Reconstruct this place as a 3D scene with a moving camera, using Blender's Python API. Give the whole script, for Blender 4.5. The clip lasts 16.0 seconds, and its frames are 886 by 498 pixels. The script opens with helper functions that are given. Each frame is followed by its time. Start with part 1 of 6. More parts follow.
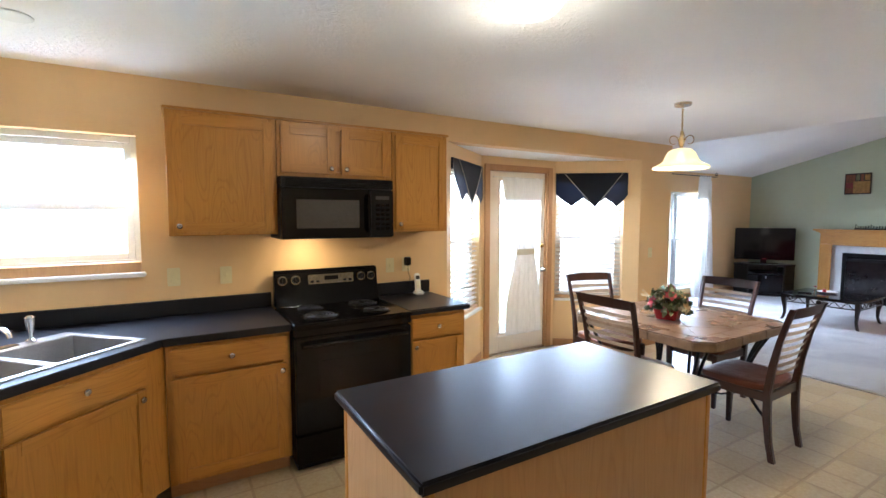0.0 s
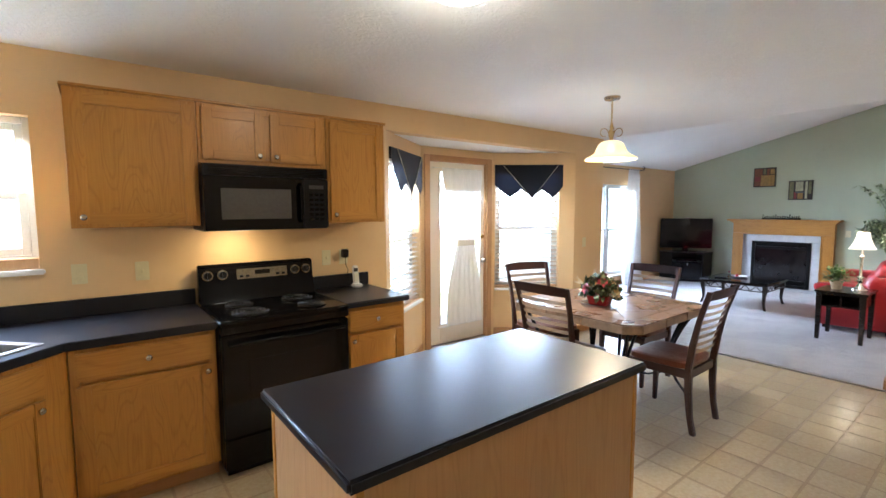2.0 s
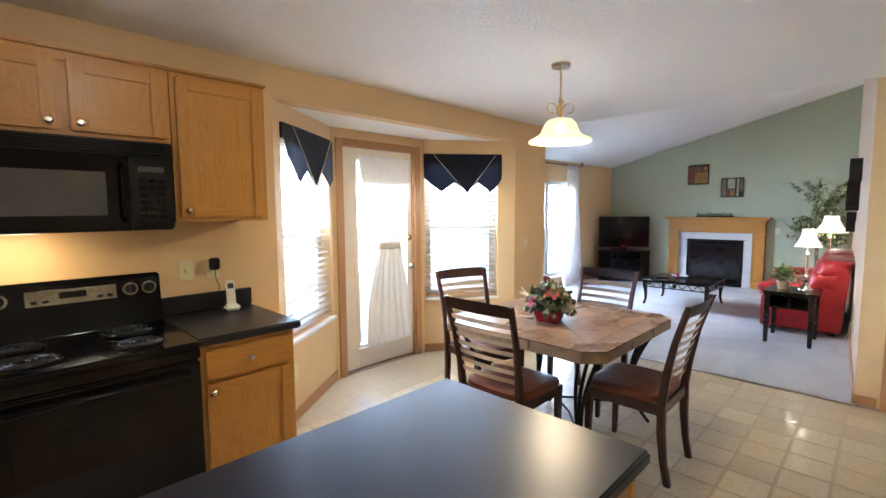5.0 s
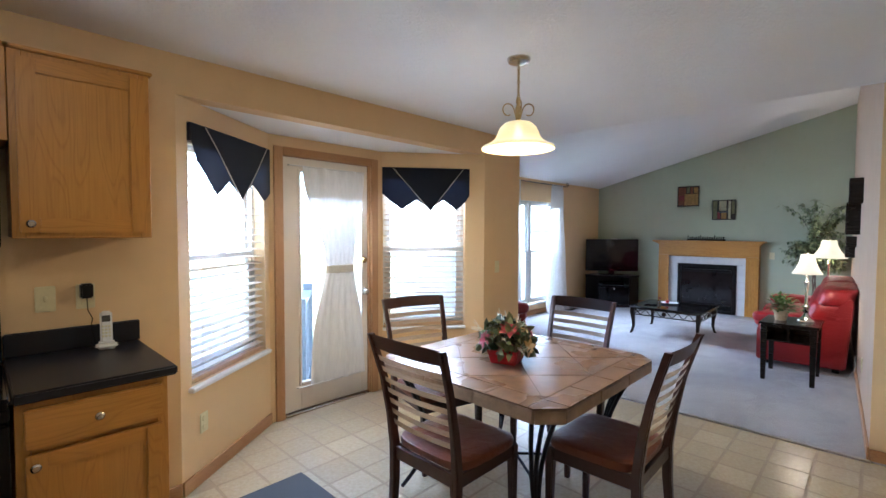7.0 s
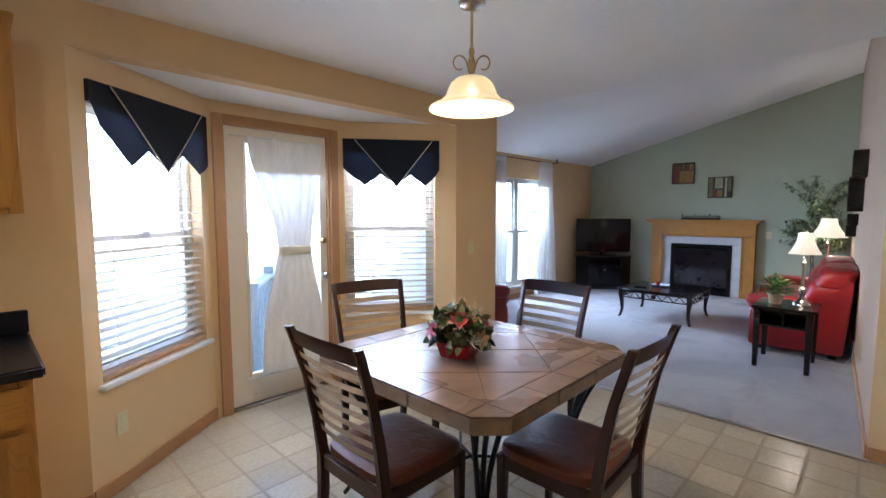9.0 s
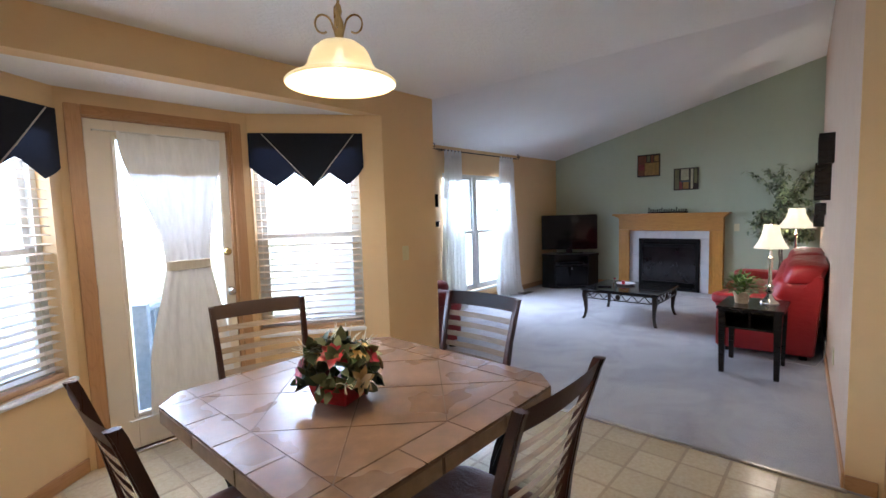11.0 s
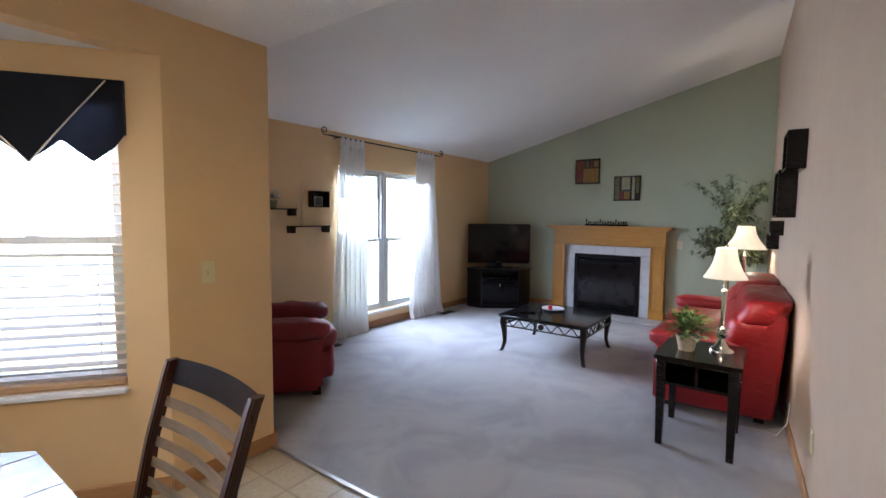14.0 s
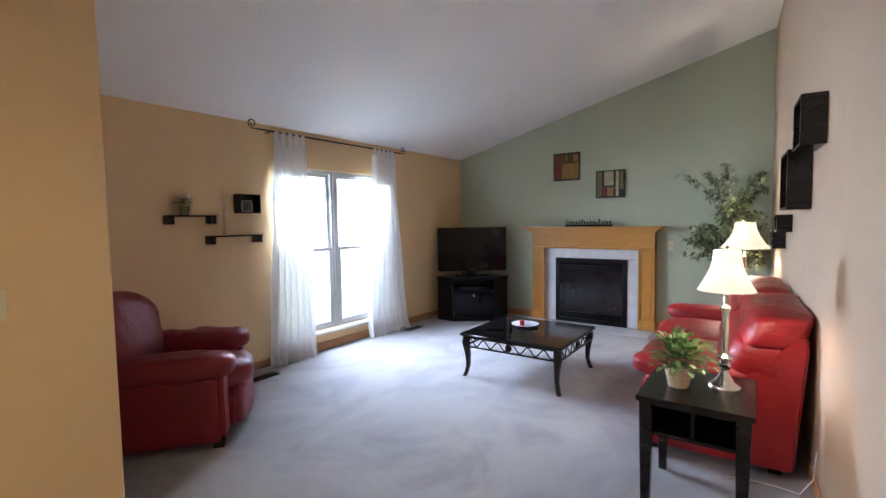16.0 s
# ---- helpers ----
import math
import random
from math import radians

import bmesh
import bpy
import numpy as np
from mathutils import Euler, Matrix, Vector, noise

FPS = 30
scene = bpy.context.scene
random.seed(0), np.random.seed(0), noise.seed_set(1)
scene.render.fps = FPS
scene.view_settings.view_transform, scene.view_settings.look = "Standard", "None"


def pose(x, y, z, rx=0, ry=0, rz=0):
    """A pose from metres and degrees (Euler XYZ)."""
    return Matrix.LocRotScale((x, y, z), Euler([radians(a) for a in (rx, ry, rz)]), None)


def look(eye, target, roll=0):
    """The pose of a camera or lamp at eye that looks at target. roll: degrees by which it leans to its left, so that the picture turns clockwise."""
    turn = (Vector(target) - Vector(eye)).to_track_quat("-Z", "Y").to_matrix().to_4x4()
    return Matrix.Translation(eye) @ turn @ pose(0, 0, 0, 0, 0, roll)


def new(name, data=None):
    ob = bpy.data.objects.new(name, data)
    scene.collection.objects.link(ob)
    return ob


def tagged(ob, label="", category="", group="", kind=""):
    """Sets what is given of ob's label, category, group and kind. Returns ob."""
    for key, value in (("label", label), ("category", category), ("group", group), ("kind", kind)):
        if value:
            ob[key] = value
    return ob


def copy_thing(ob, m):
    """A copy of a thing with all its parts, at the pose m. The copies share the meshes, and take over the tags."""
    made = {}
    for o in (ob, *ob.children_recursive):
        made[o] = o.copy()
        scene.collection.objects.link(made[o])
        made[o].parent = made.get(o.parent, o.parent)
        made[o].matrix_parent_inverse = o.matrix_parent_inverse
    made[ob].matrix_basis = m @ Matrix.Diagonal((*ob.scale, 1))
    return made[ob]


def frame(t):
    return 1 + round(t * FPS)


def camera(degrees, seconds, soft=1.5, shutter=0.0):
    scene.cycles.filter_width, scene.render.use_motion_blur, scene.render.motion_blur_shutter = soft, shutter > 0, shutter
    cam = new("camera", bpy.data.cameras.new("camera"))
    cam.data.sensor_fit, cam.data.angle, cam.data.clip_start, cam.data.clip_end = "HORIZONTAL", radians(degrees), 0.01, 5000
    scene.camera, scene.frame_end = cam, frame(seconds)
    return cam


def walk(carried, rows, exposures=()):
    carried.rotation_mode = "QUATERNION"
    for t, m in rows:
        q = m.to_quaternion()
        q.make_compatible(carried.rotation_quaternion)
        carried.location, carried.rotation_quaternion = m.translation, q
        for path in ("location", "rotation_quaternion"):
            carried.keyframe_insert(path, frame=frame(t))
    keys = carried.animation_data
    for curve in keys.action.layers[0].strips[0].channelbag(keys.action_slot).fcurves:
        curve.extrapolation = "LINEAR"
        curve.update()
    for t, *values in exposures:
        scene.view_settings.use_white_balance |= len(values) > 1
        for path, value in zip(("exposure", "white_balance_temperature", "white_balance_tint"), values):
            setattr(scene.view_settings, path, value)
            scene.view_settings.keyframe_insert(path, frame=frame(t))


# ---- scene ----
cam = camera(89.0, 16.0)
PATH = [
    (0, (0.192, 0.041, 1.543), (1.207, 1.758, 1.398), -0.0),
    (0.5, (0.206, 0.034, 1.539), (1.284, 1.712, 1.386), -0.2),
    (1, (0.214, 0.034, 1.535), (1.347, 1.674, 1.377), -0.2),
    (1.5, (0.227, 0.04, 1.528), (1.407, 1.647, 1.361), -0.1),
    (2, (0.248, 0.057, 1.52), (1.467, 1.633, 1.345), -0.2),
    (2.5, (0.287, 0.087, 1.515), (1.542, 1.633, 1.324), -0.3),
    (3, (0.362, 0.166, 1.503), (1.646, 1.685, 1.295), -0.6),
    (3.5, (0.476, 0.283, 1.487), (1.791, 1.774, 1.266), -0.7),
    (4, (0.595, 0.394, 1.477), (1.947, 1.851, 1.258), -0.7),
    (4.5, (0.736, 0.498, 1.484), (2.134, 1.914, 1.278), -0.8),
    (7, (1.453, 0.681, 1.463), (2.891, 2.069, 1.383), 0.2),
    (7.5, (1.562, 0.683, 1.461), (2.994, 2.076, 1.365), 0.3),
    (8, (1.667, 0.688, 1.443), (3.093, 2.085, 1.321), 0.2),
    (8.5, (1.754, 0.701, 1.433), (3.182, 2.094, 1.288), 0.3),
    (8.7, (1.8, 0.709, 1.433), (3.231, 2.098, 1.277), 0.2),
    (10.8, (2.413, 0.725, 1.44), (3.893, 2.059, 1.27), -1.5),
    (11, (2.487, 0.728, 1.439), (3.977, 2.053, 1.274), -1.7),
    (11.5, (2.679, 0.759, 1.427), (4.195, 2.055, 1.269), -1.5),
    (12, (2.889, 0.795, 1.418), (4.432, 2.058, 1.264), -1.1),
    (12.5, (3.124, 0.828, 1.424), (4.688, 2.065, 1.267), -0.6),
    (13, (3.349, 0.86, 1.416), (4.928, 2.078, 1.264), -0.0),
    (13.5, (3.58, 0.926, 1.425), (5.178, 2.119, 1.273), 0.6),
    (14, (3.805, 0.96, 1.424), (5.42, 2.131, 1.279), 0.6),
    (14.5, (4.04, 0.98, 1.409), (5.657, 2.149, 1.271), 0.4),
    (15, (4.247, 1.011, 1.408), (5.865, 2.179, 1.273), 0.1),
    (15.5, (4.43, 1.036, 1.412), (6.054, 2.196, 1.283), -0.4),
    (16, (4.615, 1.037, 1.403), (6.242, 2.194, 1.281), -0.9),
]
walk(cam, [(t, look(eye, target, roll)) for t, eye, target, roll in PATH], [(0, 4.8, 5500, 13), (4.5, 4.82, 5500, 13), (7, 4.28, 5250, 14), (8, 4.05, 5200, 15), (11.5, 4.08, 5600, 17), (14, 4.08, 5700, 17), (15, 4.38, 6050, 17), (15.5, 4.42, 5950, 16), (16, 4.42, 5750, 16)])
SKY, DAY, LAMPS = 0.085, 0.78, 0.10

# ---- light ----
world = bpy.data.worlds.new("sky")
scene.world = world
world.use_nodes = True
wn = world.node_tree
sky = wn.nodes.new("ShaderNodeTexSky")
sky.sky_type = "NISHITA"
sky.sun_disc = False
sky.sun_elevation = radians(38)
sky.sun_rotation = radians(200)
sky.air_density = 1.0
sky.dust_density = 3.0
bg = wn.nodes["Background"]
bg.inputs["Strength"].default_value = SKY
wn.links.new(sky.outputs["Color"], bg.inputs["Color"])


def lamp(name, kind, place, watts, colour, size=0.05, target=None, angle=None):
    data = bpy.data.lights.new(name, kind)
    data.energy, data.color = watts, colour
    if kind == "AREA":
        data.shape, data.size = "DISK", size
    elif kind == "SUN":
        data.angle = radians(angle)
    else:
        data.shadow_soft_size = size
    ob = new(name, data)
    ob.matrix_world = look(place, target) if target else pose(*place)
    return ob


def daylight(name, m, wide, tall, watts, dip=30, spread=152):
    """Sky light in the upper half of a window's opening, facing the room; dip: degrees below the level."""
    data = bpy.data.lights.new(name, "AREA")
    data.shape, data.size, data.size_y = "RECTANGLE", wide, tall
    data.energy, data.color = watts * DAY, (0.76, 0.87, 1.0)
    ob = new(name, data)
    data.spread = radians(spread)
    ob.matrix_world = m @ pose(0, 0, 0, dip - 90, 0, 0)
    return ob


daylight("living_window_sky", pose(8.09, 5.125, 1.53), 1.56, 0.84, 7.4, 36, 128)
daylight("kitchen_window_sky", pose(-0.50, 3.525, 1.83), 0.96, 0.38, 3.3, 48)
daylight("door_sky", pose(3.53, 4.095, 1.55), 0.56, 0.74, 2.4, 42)
daylight("bay_window_sky", pose(2.2 + 0.395 - 0.09, 3.37 + 0.298 + 0.12, 1.66, 0, 0, 36.99), 0.78, 0.62, 2.2)
daylight("bay_window_sky", pose(4.03 + 0.316 + 0.09, 3.95 - 0.238 + 0.12, 1.66, 0, 0, -36.99), 0.72, 0.62, 2.2)
# the sun stands behind the house, so none of it falls through the windows
lamp("sun", "SUN", (0, 0, 20), 2.8, (1.0, 0.95, 0.88), target=(2.1, 5.8, 12.0), angle=3)
WARM = (1.0, 0.84, 0.62)
lamp("pendant_bulb", "POINT", (3.505, 2.10, 1.92), 19 * LAMPS, (1.0, 0.77, 0.44), 0.06)
lamp("ceiling_bulb", "POINT", (1.40, 1.43, 2.368), 18 * LAMPS, (1.0, 0.87, 0.62), 0.09)
lamp("recessed_bulb", "SPOT", (-0.375, 2.66, 2.37), 2 * LAMPS, (1.0, 0.88, 0.70), 0.05, target=(-0.375, 2.66, 0))
bpy.data.lights["recessed_bulb"].spot_size = radians(120)
bpy.data.lights["recessed_bulb"].spot_blend = 0.8
lamp("hood_bulb", "AREA", (0.98, 3.14, 1.385), 1.0 * LAMPS, (1.0, 0.72, 0.36), 0.09, target=(0.96, 3.24, 0.9))
lamp("table_lamp_bulb", "POINT", (7.15, 1.17, 1.13), 5.5 * LAMPS, WARM, 0.035)
lamp("floor_lamp_bulb", "POINT", (9.90, 1.18, 1.20), 17 * LAMPS, WARM, 0.045)


# ---- materials ----
class Nodes:
    """A short way to wire a material."""

    def __init__(self, name):
        self.m = bpy.data.materials.new(name)
        self.m.use_nodes = True
        self.t = self.m.node_tree
        self.b = self.t.nodes["Principled BSDF"]
        self.out = self.t.nodes["Material Output"]

    def n(self, kind, **values):
        node = self.t.nodes.new(kind)
        for key, value in values.items():
            node.inputs[key].default_value = value
        return node

    def l(self, a, b):
        self.t.links.new(a, b)

    def coords(self, scale=(1, 1, 1), turn=(0, 0, 0)):
        tc = self.n("ShaderNodeTexCoord")
        mp = self.n("ShaderNodeMapping", Scale=scale, Rotation=turn)
        self.l(tc.outputs["Object"], mp.inputs["Vector"])
        return mp.outputs["Vector"]

    def noise(self, vec, scale, detail=4.0, rough=0.55, distort=0.0):
        k = self.n("ShaderNodeTexNoise", Scale=scale, Detail=detail, Roughness=rough, Distortion=distort)
        self.l(vec, k.inputs["Vector"])
        return k.outputs["Fac"]

    def ramp(self, fac, stops):
        r = self.n("ShaderNodeValToRGB")
        e = r.color_ramp.elements
        while len(e) < len(stops):
            e.new(0.5)
        for el, (p, c) in zip(e, stops):
            el.position, el.color = p, (*c, 1) if len(c) == 3 else c
        self.l(fac, r.inputs["Fac"])
        return r.outputs["Color"]

    def mix(self, a, b, fac, kind="MIX"):
        k = self.n("ShaderNodeMix")
        k.data_type, k.blend_type = "RGBA", kind
        for sock, v in ((k.inputs[0], fac), (k.inputs[6], a), (k.inputs[7], b)):
            if isinstance(v, (int, float)):
                sock.default_value = v
            elif isinstance(v, tuple):
                sock.default_value = (*v, 1)
            else:
                self.l(v, sock)
        return k.outputs[2]

    def bump(self, height, strength, dist=0.002):
        k = self.n("ShaderNodeBump", Strength=strength, Distance=dist)
        self.l(height, k.inputs["Height"])
        self.l(k.outputs["Normal"], self.b.inputs["Normal"])

    def random(self):
        return self.n("ShaderNodeObjectInfo").outputs["Random"]


def shade(c, f):
    return tuple(min(1.0, v * f) for v in c)


def plain(name, c, rough=0.5, metal=0.0, grain=30.0, vary=0.12, bump=0.1, depth=0.001, big=1.3, sheen=0.0, coat=0.0, ior=1.45, even=False):
    """Colour that varies at two scales, with a fine relief and uneven gloss."""
    k = Nodes(name)
    v = k.coords()
    fine, wide = k.noise(v, grain), k.noise(v, big, 3.0)
    a = k.ramp(fine, [(0.25, shade(c, 1 - vary)), (0.75, shade(c, 1 + vary))])
    col = k.mix(a, k.ramp(wide, [(0.3, shade((1, 1, 1), 1 - vary)), (0.7, (1, 1, 1))]), 0.8, "MULTIPLY")
    k.l(col, k.b.inputs["Base Color"])
    r = k.ramp(wide, [(0.3, (rough * 0.88,) * 3), (0.7, (min(1, rough * 1.12),) * 3)])
    if even:
        k.b.inputs["Roughness"].default_value = rough
    else:
        k.l(r, k.b.inputs["Roughness"])
    k.b.inputs["Metallic"].default_value = metal
    k.b.inputs["IOR"].default_value = ior
    k.b.inputs["Sheen Weight"].default_value = sheen
    k.b.inputs["Coat Weight"].default_value = coat
    k.b.inputs["Coat Roughness"].default_value = 0.1
    if bump:
        k.bump(fine, bump, depth)
    return k.m


def wood(name, dark, light, along="z", rough=0.42, figure=6.0, coat=0.08, gloss=0.5):
    """Sawn wood: long fine pores along one axis, and slow cathedral figure across it."""
    k = Nodes(name)
    axis = "xyz".index(along)
    s1, s2 = [42.0, 42.0, 42.0], [figure, figure, figure]
    s1[axis], s2[axis] = 1.4, figure * 0.16
    rnd = k.n("ShaderNodeVectorMath")
    rnd.operation = "SCALE"
    rnd.inputs[0].default_value = (7.0, 5.0, 9.0)
    k.l(k.random(), rnd.inputs["Scale"])
    tc = k.n("ShaderNodeTexCoord")
    add = k.n("ShaderNodeVectorMath")
    k.l(tc.outputs["Object"], add.inputs[0])
    k.l(rnd.outputs[0], add.inputs[1])

    def mapped(scale):
        mp = k.n("ShaderNodeMapping", Scale=scale)
        k.l(add.outputs[0], mp.inputs["Vector"])
        return mp.outputs["Vector"]

    pores = k.noise(mapped(s1), 3.0, 5.0, 0.65)
    field = k.noise(mapped(s2), 1.0, 2.0, 0.4)
    wave = k.n("ShaderNodeMath")
    wave.operation = "SINE"
    mul = k.n("ShaderNodeMath")
    mul.operation = "MULTIPLY"
    mul.inputs[1].default_value = 62.0
    k.l(field, mul.inputs[0])
    k.l(mul.outputs[0], wave.inputs[0])
    rings = k.ramp(wave.outputs[0], [(0.0, light), (0.55, tuple((a * 0.55 + b * 0.45) for a, b in zip(light, dark))), (0.9, light)])
    col = k.mix(rings, k.ramp(pores, [(0.3, dark), (0.62, light)]), 0.34)
    tone = k.ramp(k.random(), [(0.0, (0.9, 0.89, 0.87)), (1.0, (1.0, 1.0, 1.0))])
    col = k.mix(col, tone, 1.0, "MULTIPLY")
    k.l(col, k.b.inputs["Base Color"])
    k.l(k.ramp(pores, [(0.3, (rough * 1.15,) * 3), (0.7, (rough * 0.9,) * 3)]), k.b.inputs["Roughness"])
    k.b.inputs["Coat Weight"].default_value = coat
    k.b.inputs["Coat Roughness"].default_value = 0.2
    k.b.inputs["Specular IOR Level"].default_value = gloss
    k.bump(pores, 0.18, 0.0006)
    return k.m


def paint(name, c, rough=0.6, dents=160.0, strength=0.12):
    """Rolled wall paint: orange-peel relief, faint roller marks and scuffs."""
    k = Nodes(name)
    v = k.coords()
    wide = k.noise(v, 0.9, 4.0, 0.6)
    scuff = k.noise(v, 6.0, 5.0, 0.7)
    col = k.mix(k.ramp(wide, [(0.3, shade(c, 0.94)), (0.7, shade(c, 1.03))]), k.ramp(scuff, [(0.28, (0.93, 0.92, 0.91)), (0.45, (1, 1, 1))]), 0.7, "MULTIPLY")
    k.l(col, k.b.inputs["Base Color"])
    k.l(k.ramp(scuff, [(0.3, (rough * 0.85,) * 3), (0.7, (rough * 1.1,) * 3)]), k.b.inputs["Roughness"])
    k.bump(k.noise(v, dents, 3.0), strength, 0.0012)
    return k.m


def leather(name, c, rough=0.36):
    k = Nodes(name)
    v = k.coords()
    vo = k.n("ShaderNodeTexVoronoi", Scale=170.0)
    k.l(v, vo.inputs["Vector"])
    crease = k.noise(k.coords((5, 5, 11)), 2.2, 5.0, 0.65, 0.8)
    wide = k.noise(v, 2.5, 3.0)
    k.l(k.ramp(wide, [(0.3, shade(c, 0.8)), (0.7, shade(c, 1.1))]), k.b.inputs["Base Color"])
    k.l(k.ramp(crease, [(0.3, (rough * 1.3,) * 3), (0.7, (rough * 0.85,) * 3)]), k.b.inputs["Roughness"])
    h = k.n("ShaderNodeMath")
    h.operation = "MULTIPLY_ADD"
    h.inputs[1].default_value = 0.12
    k.l(vo.outputs["Distance"], h.inputs[0])
    k.l(crease, h.inputs[2])
    k.bump(h.outputs[0], 0.55, 0.009)
    return k.m


def sheer(name, c, see=0.45, pass_on=0.045):
    """Thin cloth: lets light through, and part of the view."""
    k = Nodes(name)
    tr, tl, df = k.n("ShaderNodeBsdfTransparent"), k.n("ShaderNodeBsdfTranslucent"), k.n("ShaderNodeBsdfDiffuse")
    weave = k.noise(k.coords((1, 1, 0.2)), 60.0, 4.0)
    col = k.ramp(weave, [(0.3, shade(c, 0.9)), (0.7, c)])
    k.l(col, tl.inputs["Color"])
    k.l(col, df.inputs["Color"])
    a, b = k.n("ShaderNodeMixShader", Fac=1 - pass_on), k.n("ShaderNodeMixShader", Fac=see)
    k.l(tl.outputs[0], a.inputs[1])
    k.l(df.outputs[0], a.inputs[2])
    k.l(a.outputs[0], b.inputs[1])
    k.l(tr.outputs[0], b.inputs[2])
    k.l(b.outputs[0], k.out.inputs["Surface"])
    return k.m


def glow(name, c, strength, base=(0.9, 0.88, 0.82), see=0.0):
    """Lit milk glass or a lit shade; see: the share of light that passes straight through."""
    k = Nodes(name)
    k.b.inputs["Base Color"].default_value = (*base, 1)
    k.b.inputs["Roughness"].default_value = 0.35
    w = k.noise(k.coords(), 9.0, 3.0)
    k.l(k.ramp(w, [(0.3, shade(c, 0.86)), (0.7, c)]), k.b.inputs["Emission Color"])
    k.b.inputs["Emission Strength"].default_value = strength
    if see:
        mixed, clear = k.n("ShaderNodeMixShader", Fac=see), k.n("ShaderNodeBsdfTransparent")
        k.l(k.b.outputs[0], mixed.inputs[1])
        k.l(clear.outputs[0], mixed.inputs[2])
        k.l(mixed.outputs[0], k.out.inputs["Surface"])
    return k.m


def glass(name, tint=(0.95, 0.98, 0.97), rough=0.0):
    k = Nodes(name)
    k.b.inputs["Base Color"].default_value = (*tint, 1)
    k.b.inputs["Roughness"].default_value = rough
    k.b.inputs["Transmission Weight"].default_value = 1.0
    k.b.inputs["IOR"].default_value = 1.06
    return k.m


WALL = paint("peach_wall_paint", (0.72, 0.505, 0.262))
# the peach paint again, with the sofa wall's dim, cool daylight in its colour
WALLDIM = paint("dimmed_peach_wall_paint", (0.52, 0.378, 0.26))
GREEN = paint("sage_wall_paint", (0.43, 0.47, 0.34))
TRIMW = paint("white_trim_paint", (0.78, 0.77, 0.74), 0.4, 60, 0.05)
DOORW = paint("door_cream_paint", (0.80, 0.72, 0.60), 0.38, 60, 0.05)
kc = Nodes("textured_ceiling_paint")
vv = kc.coords()
splat = kc.noise(vv, 22.0, 5.0, 0.6, 1.6)
kc.l(kc.ramp(kc.noise(vv, 1.2, 3.0), [(0.3, (0.83, 0.82, 0.80)), (0.7, (0.87, 0.86, 0.84))]), kc.b.inputs["Base Color"])
kc.b.inputs["Roughness"].default_value = 0.85
kc.bump(kc.ramp(splat, [(0.42, (0, 0, 0)), (0.60, (1, 1, 1))]), 0.38, 0.006)
CEIL = kc.m
OAK = wood("honey_oak_upright", (0.30, 0.120, 0.012), (0.53, 0.248, 0.034), "z")
OAKX = wood("honey_oak_level", (0.30, 0.120, 0.012), (0.53, 0.248, 0.034), "x")
OAKY = wood("honey_oak_across", (0.42, 0.22, 0.065), (0.60, 0.35, 0.12), "y")
OAKPALE = wood("pale_oak_veneer", (0.36, 0.19, 0.075), (0.50, 0.29, 0.125), "z", 0.45, 4.0)
TRIMO = wood("stained_oak_trim", (0.30, 0.14, 0.05), (0.46, 0.24, 0.095), "x", 0.4, 9.0)
TRIMOZ = wood("stained_oak_casing", (0.36, 0.18, 0.075), (0.52, 0.29, 0.13), "z", 0.4, 9.0)
MAHOG = wood("dark_cherry_stain", (0.026, 0.007, 0.004), (0.046, 0.013, 0.007), "z", 0.30, 7.0, 0.06)
SLATW = wood("pale_slat_wood", (0.30, 0.22, 0.15), (0.52, 0.42, 0.32), "x", 0.20, 8.0, 0.8)
BLACKW = wood("espresso_wood", (0.006, 0.005, 0.005), (0.014, 0.011, 0.009), "y", 0.20, 6.0, 0.1, 0.28)
COUNTER = plain("black_laminate", (0.011, 0.012, 0.016), 0.33, 0, 420, 0.04, 0.0, 0.0003, 90.0, ior=1.38, even=True)
ENAMEL = plain("black_enamel", (0.003, 0.003, 0.0035), 0.10, 0, 60, 0.2, 0.02, 0.0005, 2.0, ior=1.28)
BLKPL = plain("black_plastic", (0.006, 0.006, 0.0065), 0.30, 0, 220, 0.25, 0.08, ior=1.30)
DKGLASS = plain("dark_screen_glass", (0.005, 0.004, 0.005), 0.07, 0, 8, 0.2, 0.0, ior=1.30)
MWGLASS = plain("oven_window_mesh", (0.085, 0.080, 0.076), 0.22, 0, 300, 0.3, 0.05, 0.0003)
LAMPMETAL = plain("polished_nickel", (0.62, 0.59, 0.54), 0.17, 1.0, 60, 0.08, 0.03)
STEEL = plain("brushed_steel", (0.50, 0.48, 0.46), 0.33, 1.0, 200, 0.1, 0.08, 0.0003)
CHROME = plain("chrome", (0.75, 0.75, 0.76), 0.10, 1.0, 40, 0.05, 0.0)
NICKEL = plain("satin_nickel", (0.56, 0.52, 0.46), 0.26, 1.0, 90, 0.08, 0.03)
BRASS = plain("aged_brass", (0.50, 0.35, 0.14), 0.28, 1.0, 60, 0.12, 0.05)
IRON = plain("black_wrought_iron", (0.018, 0.017, 0.020), 0.42, 0.6, 90, 0.3, 0.25)
BRONZE = plain("dark_bronze_iron", (0.030, 0.022, 0.016), 0.38, 0.7, 80, 0.3, 0.25)
SEAT = leather("brown_leather", (0.145, 0.036, 0.013), 0.32)
WINE = leather("wine_red_leather", (0.19, 0.005, 0.010), 0.40)
RED = leather("red_leather", (0.30, 0.007, 0.010), 0.36)
SLATE = plain("brown_slate_tile", (0.205, 0.122, 0.072), 0.28, 0, 14, 0.28, 0.25, 0.0012, 2.6)
